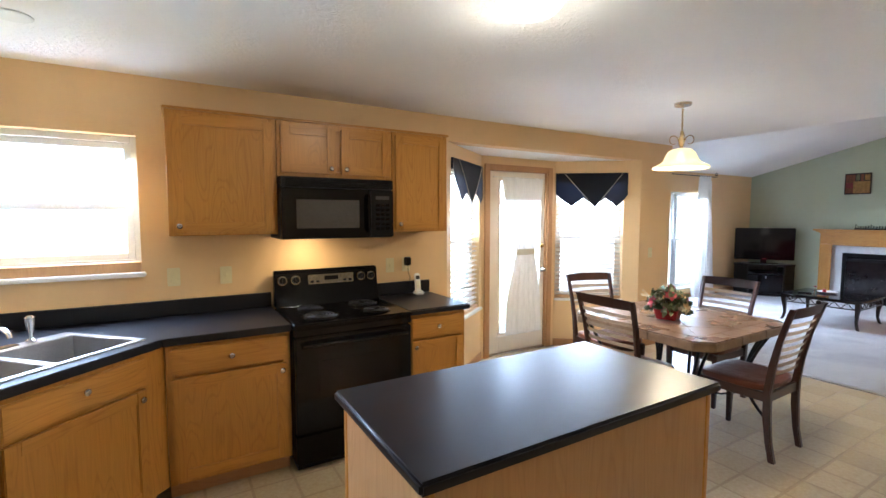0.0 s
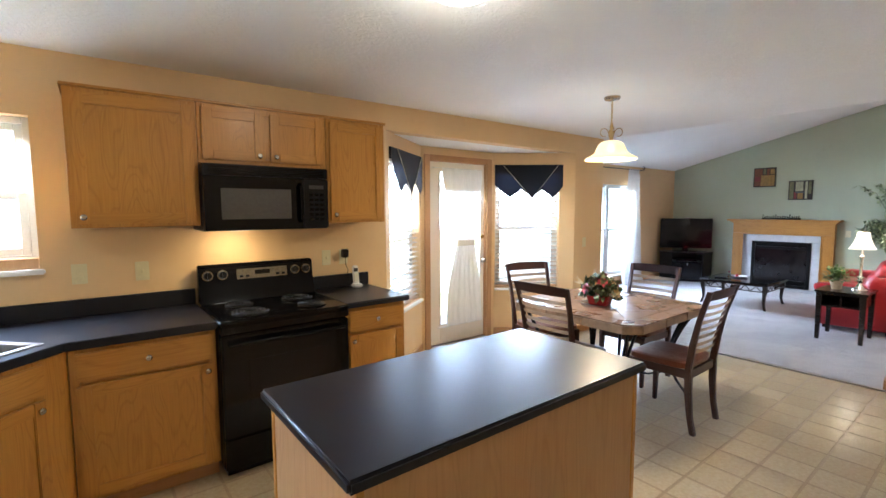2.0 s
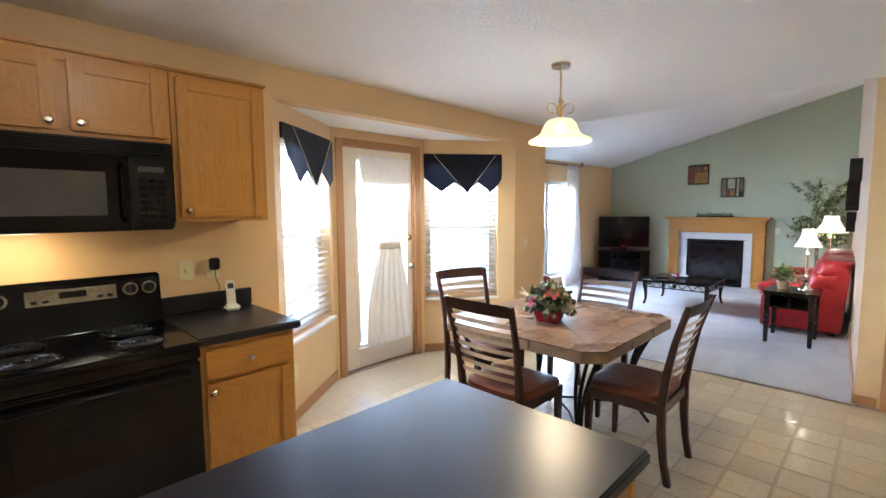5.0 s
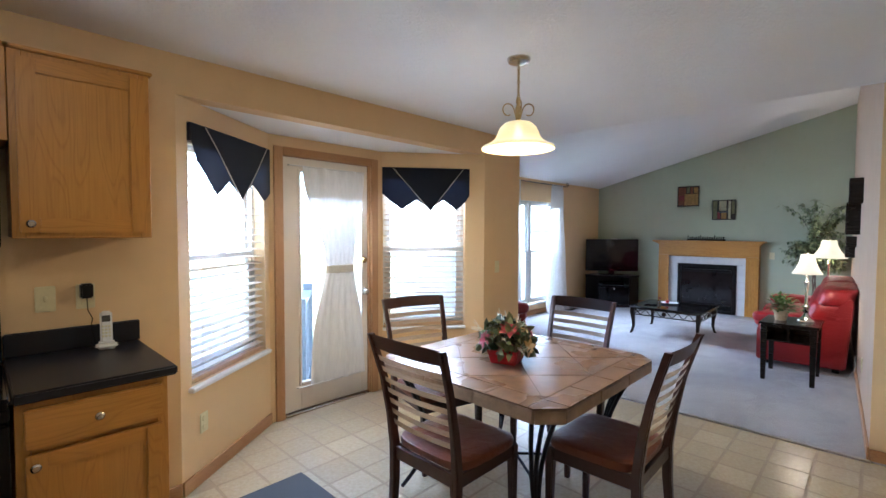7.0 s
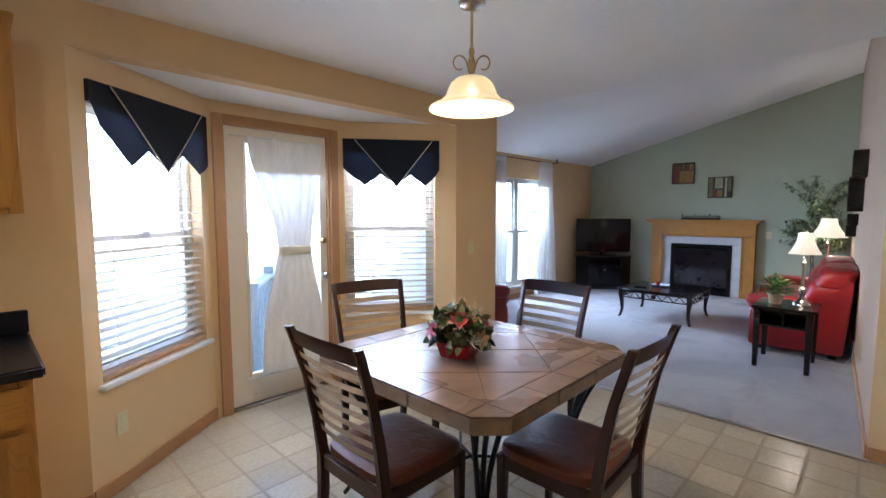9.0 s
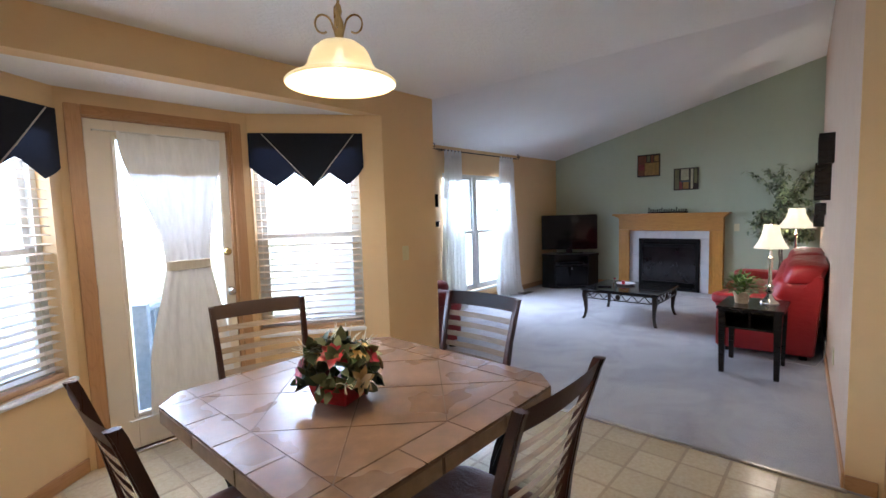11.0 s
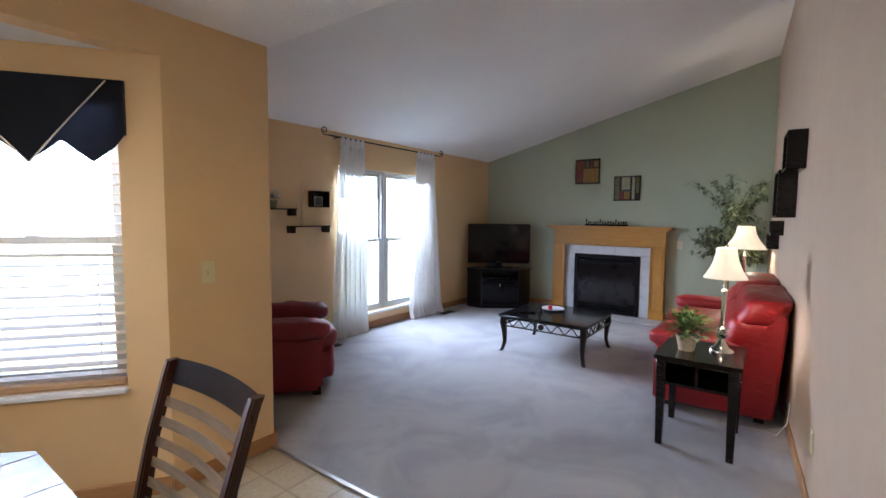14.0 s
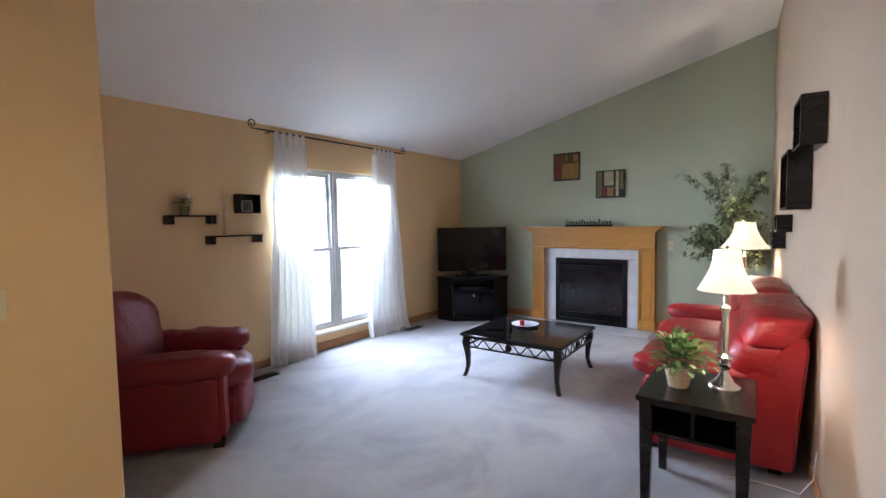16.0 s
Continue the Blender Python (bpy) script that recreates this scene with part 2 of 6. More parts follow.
EDGE = plain("slate_edge_tile", (0.30, 0.20, 0.12), 0.4, 0, 18, 0.3, 0.25, 0.002, 4.0)
GROUT = plain("brown_grout", (0.13, 0.085, 0.06), 0.8, 0, 120, 0.3, 0.3)
MARBLE = plain("white_marble_tile", (0.66, 0.67, 0.68), 0.22, 0, 9, 0.08, 0.03, 0.0005, 3.0)
VINYLJ = plain("vinyl_joint", (0.34, 0.255, 0.145), 0.45, 0, 60, 0.15, 0.1)
PLATE = plain("almond_plastic", (0.68, 0.62, 0.38), 0.4, 0, 90, 0.05, 0.03)
WHITEPL = plain("white_plastic", (0.74, 0.73, 0.70), 0.4, 0, 90, 0.05, 0.03)
VINYLW = plain("white_vinyl_frame", (0.70, 0.69, 0.66), 0.42, 0, 60, 0.05, 0.03)
SASH = plain("grey_window_sash", (0.50, 0.51, 0.50), 0.4, 0, 60, 0.08, 0.03)
BLIND = plain("tan_blind_slat", (0.56, 0.45, 0.33), 0.45, 0, 40, 0.05, 0.03)
BLINDE = wood("oak_blind_rail", (0.40, 0.22, 0.10), (0.58, 0.36, 0.18), "x", 0.4, 9.0)
NAVY = plain("navy_valance_cloth", (0.020, 0.025, 0.042), 0.85, 0, 260, 0.4, 0.4, 0.0015, 5.0, sheen=0.2)
CORD = plain("pale_cord", (0.55, 0.50, 0.42), 0.8, 0, 200, 0.2, 0.3)
SHEER = sheer("white_sheer_cloth", (0.86, 0.86, 0.84), 0.10)
VOILE = sheer("white_voile_cloth", (0.88, 0.88, 0.87), 0.004, 0.012)
TIE = sheer("cream_tieback_cloth", (0.72, 0.66, 0.52), 0.05)
GLASS = glass("window_glass")
POT = plain("cream_clay_pot", (0.56, 0.42, 0.26), 0.7, 0, 60, 0.2, 0.3)
REDPOT = plain("red_foil_pot", (0.42, 0.012, 0.016), 0.3, 0, 40, 0.25, 0.5, 0.003)
SOIL = plain("dark_soil", (0.03, 0.02, 0.013), 0.95, 0, 80, 0.4, 0.8, 0.004)
LAWN = plain("lawn", (0.17, 0.185, 0.11), 0.9, 0, 30, 0.35, 0.8, 0.02, 0.3)
BARK = plain("grey_bark", (0.16, 0.13, 0.10), 0.9, 0, 40, 0.3, 0.8, 0.01)
FENCE = plain("weathered_fence", (0.36, 0.33, 0.29), 0.8, 0, 20, 0.2, 0.3)
SIDING = plain("pale_siding", (0.62, 0.60, 0.56), 0.6, 0, 10, 0.08, 0.1)
ROOFM = plain("grey_shingle", (0.13, 0.12, 0.12), 0.9, 0, 10, 0.3, 0.3)


def leafy(name, a, b):
    k = Nodes(name)
    g = k.n("ShaderNodeNewGeometry")
    k.l(k.ramp(g.outputs["Random Per Island"], [(0.0, a), (1.0, b)]), k.b.inputs["Base Color"])
    k.b.inputs["Roughness"].default_value = 0.42
    k.b.inputs["Subsurface Weight"].default_value = 0.0
    k.bump(k.noise(k.coords(), 90.0, 3.0), 0.2, 0.001)
    return k.m


LEAF = leafy("green_leaf", (0.022, 0.055, 0.014), (0.075, 0.13, 0.035))
LEAFPALE = leafy("variegated_leaf", (0.05, 0.10, 0.04), (0.30, 0.34, 0.16))
LEAFMIX = leafy("dusky_leaf", (0.020, 0.045, 0.016), (0.12, 0.12, 0.045))
GOLD = leafy("gold_ribbon", (0.45, 0.26, 0.06), (0.72, 0.58, 0.34))
PETAL = leafy("red_petal", (0.16, 0.006, 0.012), (0.42, 0.03, 0.05))
WHITEFL = leafy("cream_petal", (0.62, 0.58, 0.42), (0.80, 0.78, 0.68))

kf = Nodes("beige_vinyl_tile")
vt = kf.n("ShaderNodeNewGeometry").outputs["Position"]
cloud = kf.noise(vt, 45.0, 4.0, 0.6, 0.4)
tint = kf.ramp(kf.random(), [(0.0, (0.86, 0.85, 0.83)), (1.0, (1.0, 1.0, 1.0))])
kf.l(kf.mix(kf.ramp(cloud, [(0.28, (0.50, 0.405, 0.26)), (0.72, (0.60, 0.505, 0.345))]), tint, 1.0, "MULTIPLY"), kf.b.inputs["Base Color"])
kf.b.inputs["Roughness"].default_value = 0.23
kf.b.inputs["IOR"].default_value = 1.6
kf.bump(kf.noise(vt, 60.0, 3.0), 0.06, 0.0006)
VINYL = kf.m

kk = Nodes("grey_blue_carpet")
vk = kk.coords()
pile, trod = kk.noise(vk, 230.0, 4.0, 0.7), kk.noise(vk, 1.6, 5.0, 0.65, 1.2)
base = kk.ramp(pile, [(0.25, (0.265, 0.25, 0.245)), (0.75, (0.42, 0.40, 0.39))])
kk.l(kk.mix(base, kk.ramp(trod, [(0.38, (0.76, 0.76, 0.78)), (0.58, (1.0, 1.0, 1.0))]), 1.0, "MULTIPLY"), kk.b.inputs["Base Color"])
kk.b.inputs["Roughness"].default_value = 0.95
kk.b.inputs["Sheen Weight"].default_value = 0.25
kk.bump(pile, 0.8, 0.006)
CARPET = kk.m

# ---- building helpers ----


def bx(bm, x0, x1, y0, y1, z0, z1, bev=0.0, seg=1):
    """A box, its edges rounded by bev."""
    made = bmesh.ops.create_cube(bm, size=1.0)["verts"]
    for v in made:
        v.co = Vector((x0 + (v.co.x + 0.5) * (x1 - x0), y0 + (v.co.y + 0.5) * (y1 - y0), z0 + (v.co.z + 0.5) * (z1 - z0)))
    if bev:
        edges = list({e for v in made for e in v.link_edges})
        bmesh.ops.bevel(bm, geom=edges, offset=bev, segments=seg, affect="EDGES")
    return bm


def box(*a, **k):
    return bx(bmesh.new(), *a, **k)


def prism(bm, ring, z0, z1, bev=0.0):
    """An upright prism over a ring of (x, y)."""
    lo = [bm.verts.new((x, y, z0)) for x, y in ring]
    hi = [bm.verts.new((x, y, z1)) for x, y in ring]
    fs = [bm.faces.new(lo[::-1]), bm.faces.new(hi)]
    for i in range(len(ring)):
        j = (i + 1) % len(ring)
        fs.append(bm.faces.new((lo[i], lo[j], hi[j], hi[i])))
    bmesh.ops.recalc_face_normals(bm, faces=fs)
    if bev:
        bmesh.ops.bevel(bm, geom=list({e for f in fs for e in f.edges}), offset=bev, segments=2, affect="EDGES")
    return bm


def tube(bm, pts, r, seg=8, taper=None):
    """A round bar along pts; taper: the radius at the far end."""
    pts = [Vector(p) for p in pts]
    rings, n = [], len(pts)
    up = Vector((0.013, 0.021, 1.0))
    for i, p in enumerate(pts):
        d = (pts[min(i + 1, n - 1)] - pts[max(i - 1, 0)]).normalized()
        if abs(d.dot(up.normalized())) > 0.95:
            side = d.cross(Vector((1.0, 0.07, 0.0))).normalized()
        else:
            side = d.cross(up).normalized()
        other = d.cross(side)
        rr = r if taper is None else r + (taper - r) * i / max(1, n - 1)
        rings.append([bm.verts.new(p + rr * (side * math.cos(a) + other * math.sin(a))) for a in [2 * math.pi * k / seg for k in range(seg)]])
    fs = []
    for a, b in zip(rings, rings[1:]):
        best = min(range(seg), key=lambda s: sum((a[k].co - b[(k + s) % seg].co).length for k in range(seg)))
        for k in range(seg):
            fs.append(bm.faces.new((a[k], a[(k + 1) % seg], b[(k + 1 + best) % seg], b[(k + best) % seg])))
    fs += [bm.faces.new(rings[0][::-1]), bm.faces.new(rings[-1])]
    bmesh.ops.recalc_face_normals(bm, faces=fs)
    return bm


def lathe(bm, profile, seg=28, at=(0, 0, 0), axis="z"):
    """A turned shape from (radius, height) pairs."""
    rings = []
    for r, h in profile:
        ring = []
        for k in range(seg):
            a = 2 * math.pi * k / seg
            c, s = max(r, 1e-4) * math.cos(a), max(r, 1e-4) * math.sin(a)
            co = {"z": (c, s, h), "y": (c, h, s), "x": (h, c, s)}[axis]
            ring.append(bm.verts.new(Vector(co) + Vector(at)))
        rings.append(ring)
    fs = []
    for a, b in zip(rings, rings[1:]):
        for k in range(seg):
            fs.append(bm.faces.new((a[k], a[(k + 1) % seg], b[(k + 1) % seg], b[k])))
    fs += [bm.faces.new(rings[0][::-1]), bm.faces.new(rings[-1])]
    bmesh.ops.recalc_face_normals(bm, faces=fs)
    return bm


def sheet(bm, f, nu, nv, thick=0.0):
    """A surface f(u, v) over the unit square, with a thickness."""
    g = [[bm.verts.new(f(i / nu, j / nv)) for j in range(nv + 1)] for i in range(nu + 1)]
    fs = [bm.faces.new((g[i][j], g[i + 1][j], g[i + 1][j + 1], g[i][j + 1])) for i in range(nu) for j in range(nv)]
    if thick:
        bmesh.ops.solidify(bm, geom=fs, thickness=thick)
    return bm


def blob(bm, x0, x1, y0, y1, z0, z1, p=3.2, nu=20, nv=14, swell=None):
    """A stuffed cushion: a super-ellipsoid in the given box; swell may push points about."""
    c = Vector(((x0 + x1) / 2, (y0 + y1) / 2, (z0 + z1) / 2))
    h = Vector(((x1 - x0) / 2, (y1 - y0) / 2, (z1 - z0) / 2))

    def pw(v):
        return math.copysign(abs(v) ** (2.0 / p), v)

    rings = []
    for j in range(1, nv):
        b = -math.pi / 2 + math.pi * j / nv
        ring = []
        for i in range(nu):
            a = 2 * math.pi * i / nu
            co = Vector((pw(math.cos(b)) * pw(math.cos(a)) * h.x, pw(math.cos(b)) * pw(math.sin(a)) * h.y, pw(math.sin(b)) * h.z))
            ring.append(bm.verts.new(c + co))
        rings.append(ring)
    lo, hi = bm.verts.new(c - Vector((0, 0, h.z))), bm.verts.new(c + Vector((0, 0, h.z)))
    for a, b in zip(rings, rings[1:]):
        for k in range(nu):
            bm.faces.new((a[k], a[(k + 1) % nu], b[(k + 1) % nu], b[k]))
    for k in range(nu):
        bm.faces.new((lo, rings[0][(k + 1) % nu], rings[0][k]))
        bm.faces.new((hi, rings[-1][k], rings[-1][(k + 1) % nu]))
    if swell:
        for ring in rings + [[lo, hi]]:
            for v in ring:
                v.co = swell(v.co)
    return bm


def obj(name, bm, material, parent=None, sharp=40):
    me = bpy.data.meshes.new(name)
    bm.to_mesh(me)
    bm.free()
    me.materials.append(material)
    me.shade_smooth()
    me.set_sharp_from_angle(angle=radians(sharp))
    ob = new(name, me)
    ob.parent = parent
    return ob


def part(name, bm, material, parent, label=""):
    ob = obj(name, bm, material, parent)
    return tagged(ob, label) if label else ob


def thing(name, m, label, category, group="", kind=""):
    ob = new(name)
    ob.empty_display_size = 0.1
    ob.matrix_basis = m
    return tagged(ob, label, category, group, kind)


def structure(name, bm, material, label="", category=""):
    return tagged(obj(name, bm, material), label, category, kind="structure")


def leaf(bm, p, d, up, length, width, bend=0.25):
    """One leaf: a folded, pointed blade of six faces."""
    d = d.normalized()
    s = d.cross(up)
    s = s.normalized() if s.length > 1e-4 else Vector((1, 0, 0))
    n = s.cross(d)
    mid = [bm.verts.new(p + d * length * t - n * bend * length * t * t) for t in (0.0, 0.38, 0.72, 1.0)]
    sides = []
    for sg in (-1, 1):
        sides.append([bm.verts.new(p + d * length * t + s * sg * width * w + n * (0.12 * width - bend * length * t * t)) for t, w in ((0.38, 0.5), (0.72, 0.36))])
    for k, sd in enumerate(sides):
        q = [(mid[0], sd[0], mid[1]), (mid[1], sd[0], sd[1], mid[2]), (mid[2], sd[1], mid[3])]
        for f in q:
            bm.faces.new(f if k else f[::-1])

# ---- the structure ----
FLAT, BAYZ = 2.39, 2.18
L0, L1, R0, R1 = (2.20, 3.37), (2.97, 3.95), (4.03, 3.95), (4.80, 3.37)
VAULT0, PITCH = 2.36, 0.256


def span(a, b):
    """Pose at a, with x towards b; and the length."""
    d = Vector((b[0] - a[0], b[1] - a[1]))
    return pose(a[0], a[1], 0, 0, 0, math.degrees(math.atan2(d.y, d.x))), d.length


def wall(name, a, b, z0, z1, thick, material, holes=(), label="", lead=0.0, tail=0.0):
    """A wall from a to b with its room face on that line, thickness to the left of it, and openings (x0, x1, z0, z1)."""
    m, length = span(a, b)
    bm = bmesh.new()
    xs = sorted({-lead, length + tail, *[h[0] for h in holes], *[h[1] for h in holes]})
    for x0, x1 in zip(xs, xs[1:]):
        cuts = sorted([(h[2], h[3]) for h in holes if h[0] <= x0 + 1e-6 and h[1] >= x1 - 1e-6])
        z = z0
        for c0, c1 in cuts:
            if c0 > z + 1e-4:
                bx(bm, x0, x1, 0, thick, z, c0)
            z = c1
        if z < z1 - 1e-4:
            bx(bm, x0, x1, 0, thick, z, z1)
    bmesh.ops.remove_doubles(bm, verts=bm.verts, dist=1e-5)
    ob = structure(name, bm, material, label, "wall")
    ob.matrix_basis = m
    return ob


KWIN = (0.16, 1.16, 1.24, 2.03)
wall("wall_kitchen", (-1.16, 3.37), L0, -0.1, FLAT, 0.15, WALL, [KWIN], "peach painted kitchen wall with orange-peel texture", 0.15)
structure("wall_bay_header", box(2.20, 4.80, 3.37, 3.49, BAYZ, FLAT), WALL, "peach header over the bay", "wall")
WIN_L, WIN_R = (0.09, 0.90, 0.585, 2.00), (0.012, 0.778, 0.575, 2.00)
wall("wall_bay_left", L0, L1, -0.1, 2.32, 0.14, WALL, [WIN_L], "peach angled bay wall", 0, 0.0)
wall("wall_bay_right", R0, R1, -0.1, 2.32, 0.14, WALL, [WIN_R], "peach angled bay wall")
wall("wall_bay_door", L1, R0, -0.1, 2.32, 0.14, WALL, [(0.095, 0.94, -0.1, 2.055)], "peach bay wall round the patio door")
structure("wall_bay_corner", prism(bmesh.new(), [L1, (L1[0], 4.09), (2.885, 4.062)], -0.1, 2.32), WALL)
structure("wall_bay_corner", prism(bmesh.new(), [R0, (4.115, 4.062), (R0[0], 4.09)], -0.1, 2.32), WALL)
structure("wall_between", prism(bmesh.new(), [(4.80, 3.37), (5.372, 3.37), (5.38, 3.378), (5.38, 3.52), (4.885, 3.482)], -0.1, FLAT), WALL, "peach painted wall end between bay and living room", "wall")
structure("wall_living_west", box(5.24, 5.38, 3.52, 5.12, -0.1, 3.0), WALL, "peach painted living room wall", "wall")
LWIN = (7.29 - 5.24, 8.89 - 5.24, 0.22, 1.985)
wall("wall_living_north", (5.24, 4.97), (10.65, 4.97), -0.1, 2.55, 0.15, WALL, [LWIN], "peach painted living room wall with a double window", 0, 0.15)
wall("wall_green", (10.65, 4.97), (10.65, 0.965), -0.1, 3.65, 0.15, GREEN, [], "sage green painted fireplace wall", 0, 0.15)
RW0, RW1 = (10.65, 0.965), (5.38, 0.682)
wall("wall_living_south", RW0, RW1, -0.1, 3.75, 0.13, WALLDIM, [], "peach painted wall behind the sofa, dimmed and greyed for its daylight", 0.2)
HD = (0.24, 1.06, -0.1, 2.06)
wall("wall_hall", (5.38, -2.2), (5.38, 0.682), -0.1, FLAT, -0.13, WALL, [(2.92 - HD[1], 2.92 - HD[0], HD[2], HD[3])], "peach painted hall wall", 0.15)
wall("wall_south", (5.38, -2.2), (-1.16, -2.2), -0.1, FLAT, 0.15, WALL, [], "peach painted kitchen wall", 0.15)
wall("wall_west", (-1.16, -2.2), (-1.16, 3.37), -0.1, FLAT, 0.15, WALL, [], "peach painted kitchen wall", 0.15, 0.15)
structure("wall_gable", box(5.26, 5.378, 0.55, 5.12, FLAT + 0.08, 3.75), CEIL, "white painted gable over the kitchen ceiling", "wall")
structure("ceiling", box(-1.31, 5.38, -2.35, 3.52, FLAT, FLAT + 0.08), CEIL, "white textured kitchen ceiling", "ceiling")
structure("ceiling_bay", prism(bmesh.new(), [(2.20, 3.49), (4.80, 3.49), (4.88, 3.49), (4.12, 4.08), (2.88, 4.08), (2.12, 3.49)], BAYZ, BAYZ + 0.1), CEIL, "white textured bay ceiling", "ceiling")
vb = bmesh.new()
for x0, x1 in ((5.26, 10.8),):
    q = []
    for x in (x0, x1):
        for y in (5.2, 0.4):
            z = VAULT0 + PITCH * (4.97 - y)
            q.append((vb.verts.new((x, y, z)), vb.verts.new((x, y, z + 0.12))))
    (a, A), (b, B), (c, C), (d, D) = q
    for f in ((a, b, d, c), (A, C, D, B), (a, A, B, b), (c, d, D, C), (a, c, C, A), (b, B, D, d)):
        vb.faces.new(f)
bmesh.ops.recalc_face_normals(vb, faces=vb.faces)
structure("ceiling_vault", vb, CEIL, "white textured vaulted living room ceiling", "ceiling")

structure("carpet", box(5.365, 10.7, 0.4, 5.0, -0.1, 0.012), CARPET, "pale grey wall-to-wall carpet with trodden pile", "carpet")
strip = tagged(obj("carpet_strip", box(5.345, 5.375, 0.67, 3.40, -0.002, 0.014, 0.004), STEEL), "thin metal strip along the carpet edge", "trim", kind="structure")
structure("ground", box(-400, 400, 4.0, 700, -0.55, -0.40), LAWN, "green lawn running off to the distance", "ground")
gb = box(-400, 400, -700, 4.0, -0.55, -0.40)
structure("ground", gb, LAWN, "green lawn running off to the distance", "ground")


def board(name, a, b, material=TRIMO, h=0.085, t=0.014, z=0.0, lead=0.0, tail=0.0):
    """A baseboard on the room side of a wall line."""
    m, length = span(a, b)
    bm = bx(bmesh.new(), -lead, length + tail, -t, -0.0005, z, z + h, 0.004)
    ob = tagged(obj(name, bm, material), "stained oak baseboard", "baseboard", kind="structure")
    ob.matrix_basis = m
    return ob


board("baseboard", L0, L1)
board("baseboard", R0, R1)
board("baseboard", (2.03, 3.37), L0)
board("baseboard", (4.80, 3.37), (5.38, 3.37), tail=0.014)
board("baseboard", (5.38, 3.36), (5.38, 4.97), z=0.012)
bpy.data.objects["baseboard.004"].matrix_basis = pose(5.38, 3.36, 0, 0, 0, 90)
board("baseboard", (5.38, 4.97), (10.65, 4.97), z=0.012)
board("baseboard", (10.65, 4.97), (10.65, 3.715), z=0.012)
board("baseboard", (10.65, 2.085), (10.65, 0.965), z=0.012)
board("baseboard", RW0, RW1, z=0.012, tail=0.014)
board("baseboard", (5.38, 0.682), (5.38, 0.56))
bpy.data.objects["baseboard.009"].matrix_basis = pose(5.38, 0.682, 0, 0, 0, -90)

# floor tiles: the strip that the walk passes is laid tile by tile, the rest in one piece
slab = structure("floor", box(-1.3, 5.36, -2.3, 4.08, -0.1, -0.0008), VINYLJ, "beige square-tile vinyl floor with a soft sheen", "floor")
TX, TY = 0.232, 0.221


def tile_mesh():
    bm = bx(bmesh.new(), -TX / 2 + 0.0075, TX / 2 - 0.0075, -TY / 2 + 0.0075, TY / 2 - 0.0075, -0.006, 0.0)
    top = [e for e in bm.edges if all(v.co.z > -0.001 for v in e.verts)]
    bmesh.ops.bevel(bm, geom=top, offset=0.0006, segments=1, affect="EDGES")
    me = bpy.data.meshes.new("tile")
    bm.to_mesh(me)
    bm.free()
    me.materials.append(VINYL)
    return me


def lay_tiles():
    one, rest = tile_mesh(), bmesh.new()
    count = 0
    for i in range(-19, 10):
        for j in range(-15, 15):
            x, y = 3.06 + TX * (i + 0.5), 0.93 + TY * (j + 0.5)
            if not (-1.16 < x < 5.35 and -2.2 < y < 3.95) or (y > 3.30 and not 2.25 < x < 4.75) or (y > 3.55 and not 2.45 < x < 4.55) or (y > 3.75 and not 2.75 < x < 4.25):
                continue
            near = 2.0 < x and 0.3 < y < 3.4
            if near and count < 295:
                ob = new("tile", one)
                ob.location = (x, y, 0)
                ob.parent = slab
                count += 1
            else:
                bx(rest, x - TX / 2 + 0.0075, min(5.35, x + TX / 2 - 0.0075), y - TY / 2 + 0.0075, y + TY / 2 - 0.0075, -0.006, 0.0)
    tagged(obj("tiles", rest, VINYL, slab), "beige vinyl tiles", kind="stuff")


# ---- windows and doors ----
def rect_frame(bm, x0, x1, z0, z1, y0, y1, w, bev=0.002):
    """Four bars round an opening."""
    bx(bm, x0, x0 + w, y0, y1, z0, z1, bev)
    bx(bm, x1 - w, x1, y0, y1, z0, z1, bev)
    bx(bm, x0 + w, x1 - w, y0, y1, z1 - w, z1, bev)
    bx(bm, x0 + w, x1 - w, y0, y1, z0, z0 + w, bev)
    return bm


def hung_window(root, x0, x1, z0, z1, frame_mat, sash_mat, meet=0.5, depth=0.08):
    """A double-hung window inside an opening, with a sash frame and a pane above and below."""
    part("window_frame", rect_frame(bmesh.new(), x0, x1, z0, z1, depth, depth + 0.06, 0.035), frame_mat, root)
    zm = z0 + (z1 - z0) * meet
    for name, a, b, y in (("lower_sash", z0 + 0.035, zm + 0.02, depth + 0.005), ("upper_sash", zm - 0.02, z1 - 0.035, depth + 0.032)):
        s = part(name, rect_frame(bmesh.new(), x0 + 0.035, x1 - 0.035, a, b, y, y + 0.026, 0.038), sash_mat, root)
        pane = part("pane", box(x0 + 0.07, x1 - 0.07, y + 0.010, y + 0.015, a + 0.036, b - 0.036), GLASS, s)
        pane.visible_shadow = False
    return zm


def bay_window(name, a, b, hole, horn=0.03):
    x0, x1, z0, z1 = hole
    m, _ = span(a, b)
    root = thing(name, m, "white double-hung window with open wooden blinds", "window", kind="structure")
    zm = hung_window(root, x0, x1, z0, z1, VINYLW, VINYLW, 0.50)
    part("window_sill", box(x0 - horn, x1 + horn, -0.035, 0.085, z0 - 0.028, z0 - 0.001, 0.006, 2), TRIMW, root)
    part("lock", box((x0 + x1) / 2 - 0.03, (x0 + x1) / 2 + 0.03, 0.062, 0.086, zm + 0.02, zm + 0.032, 0.003), VINYLW, root)
    return root


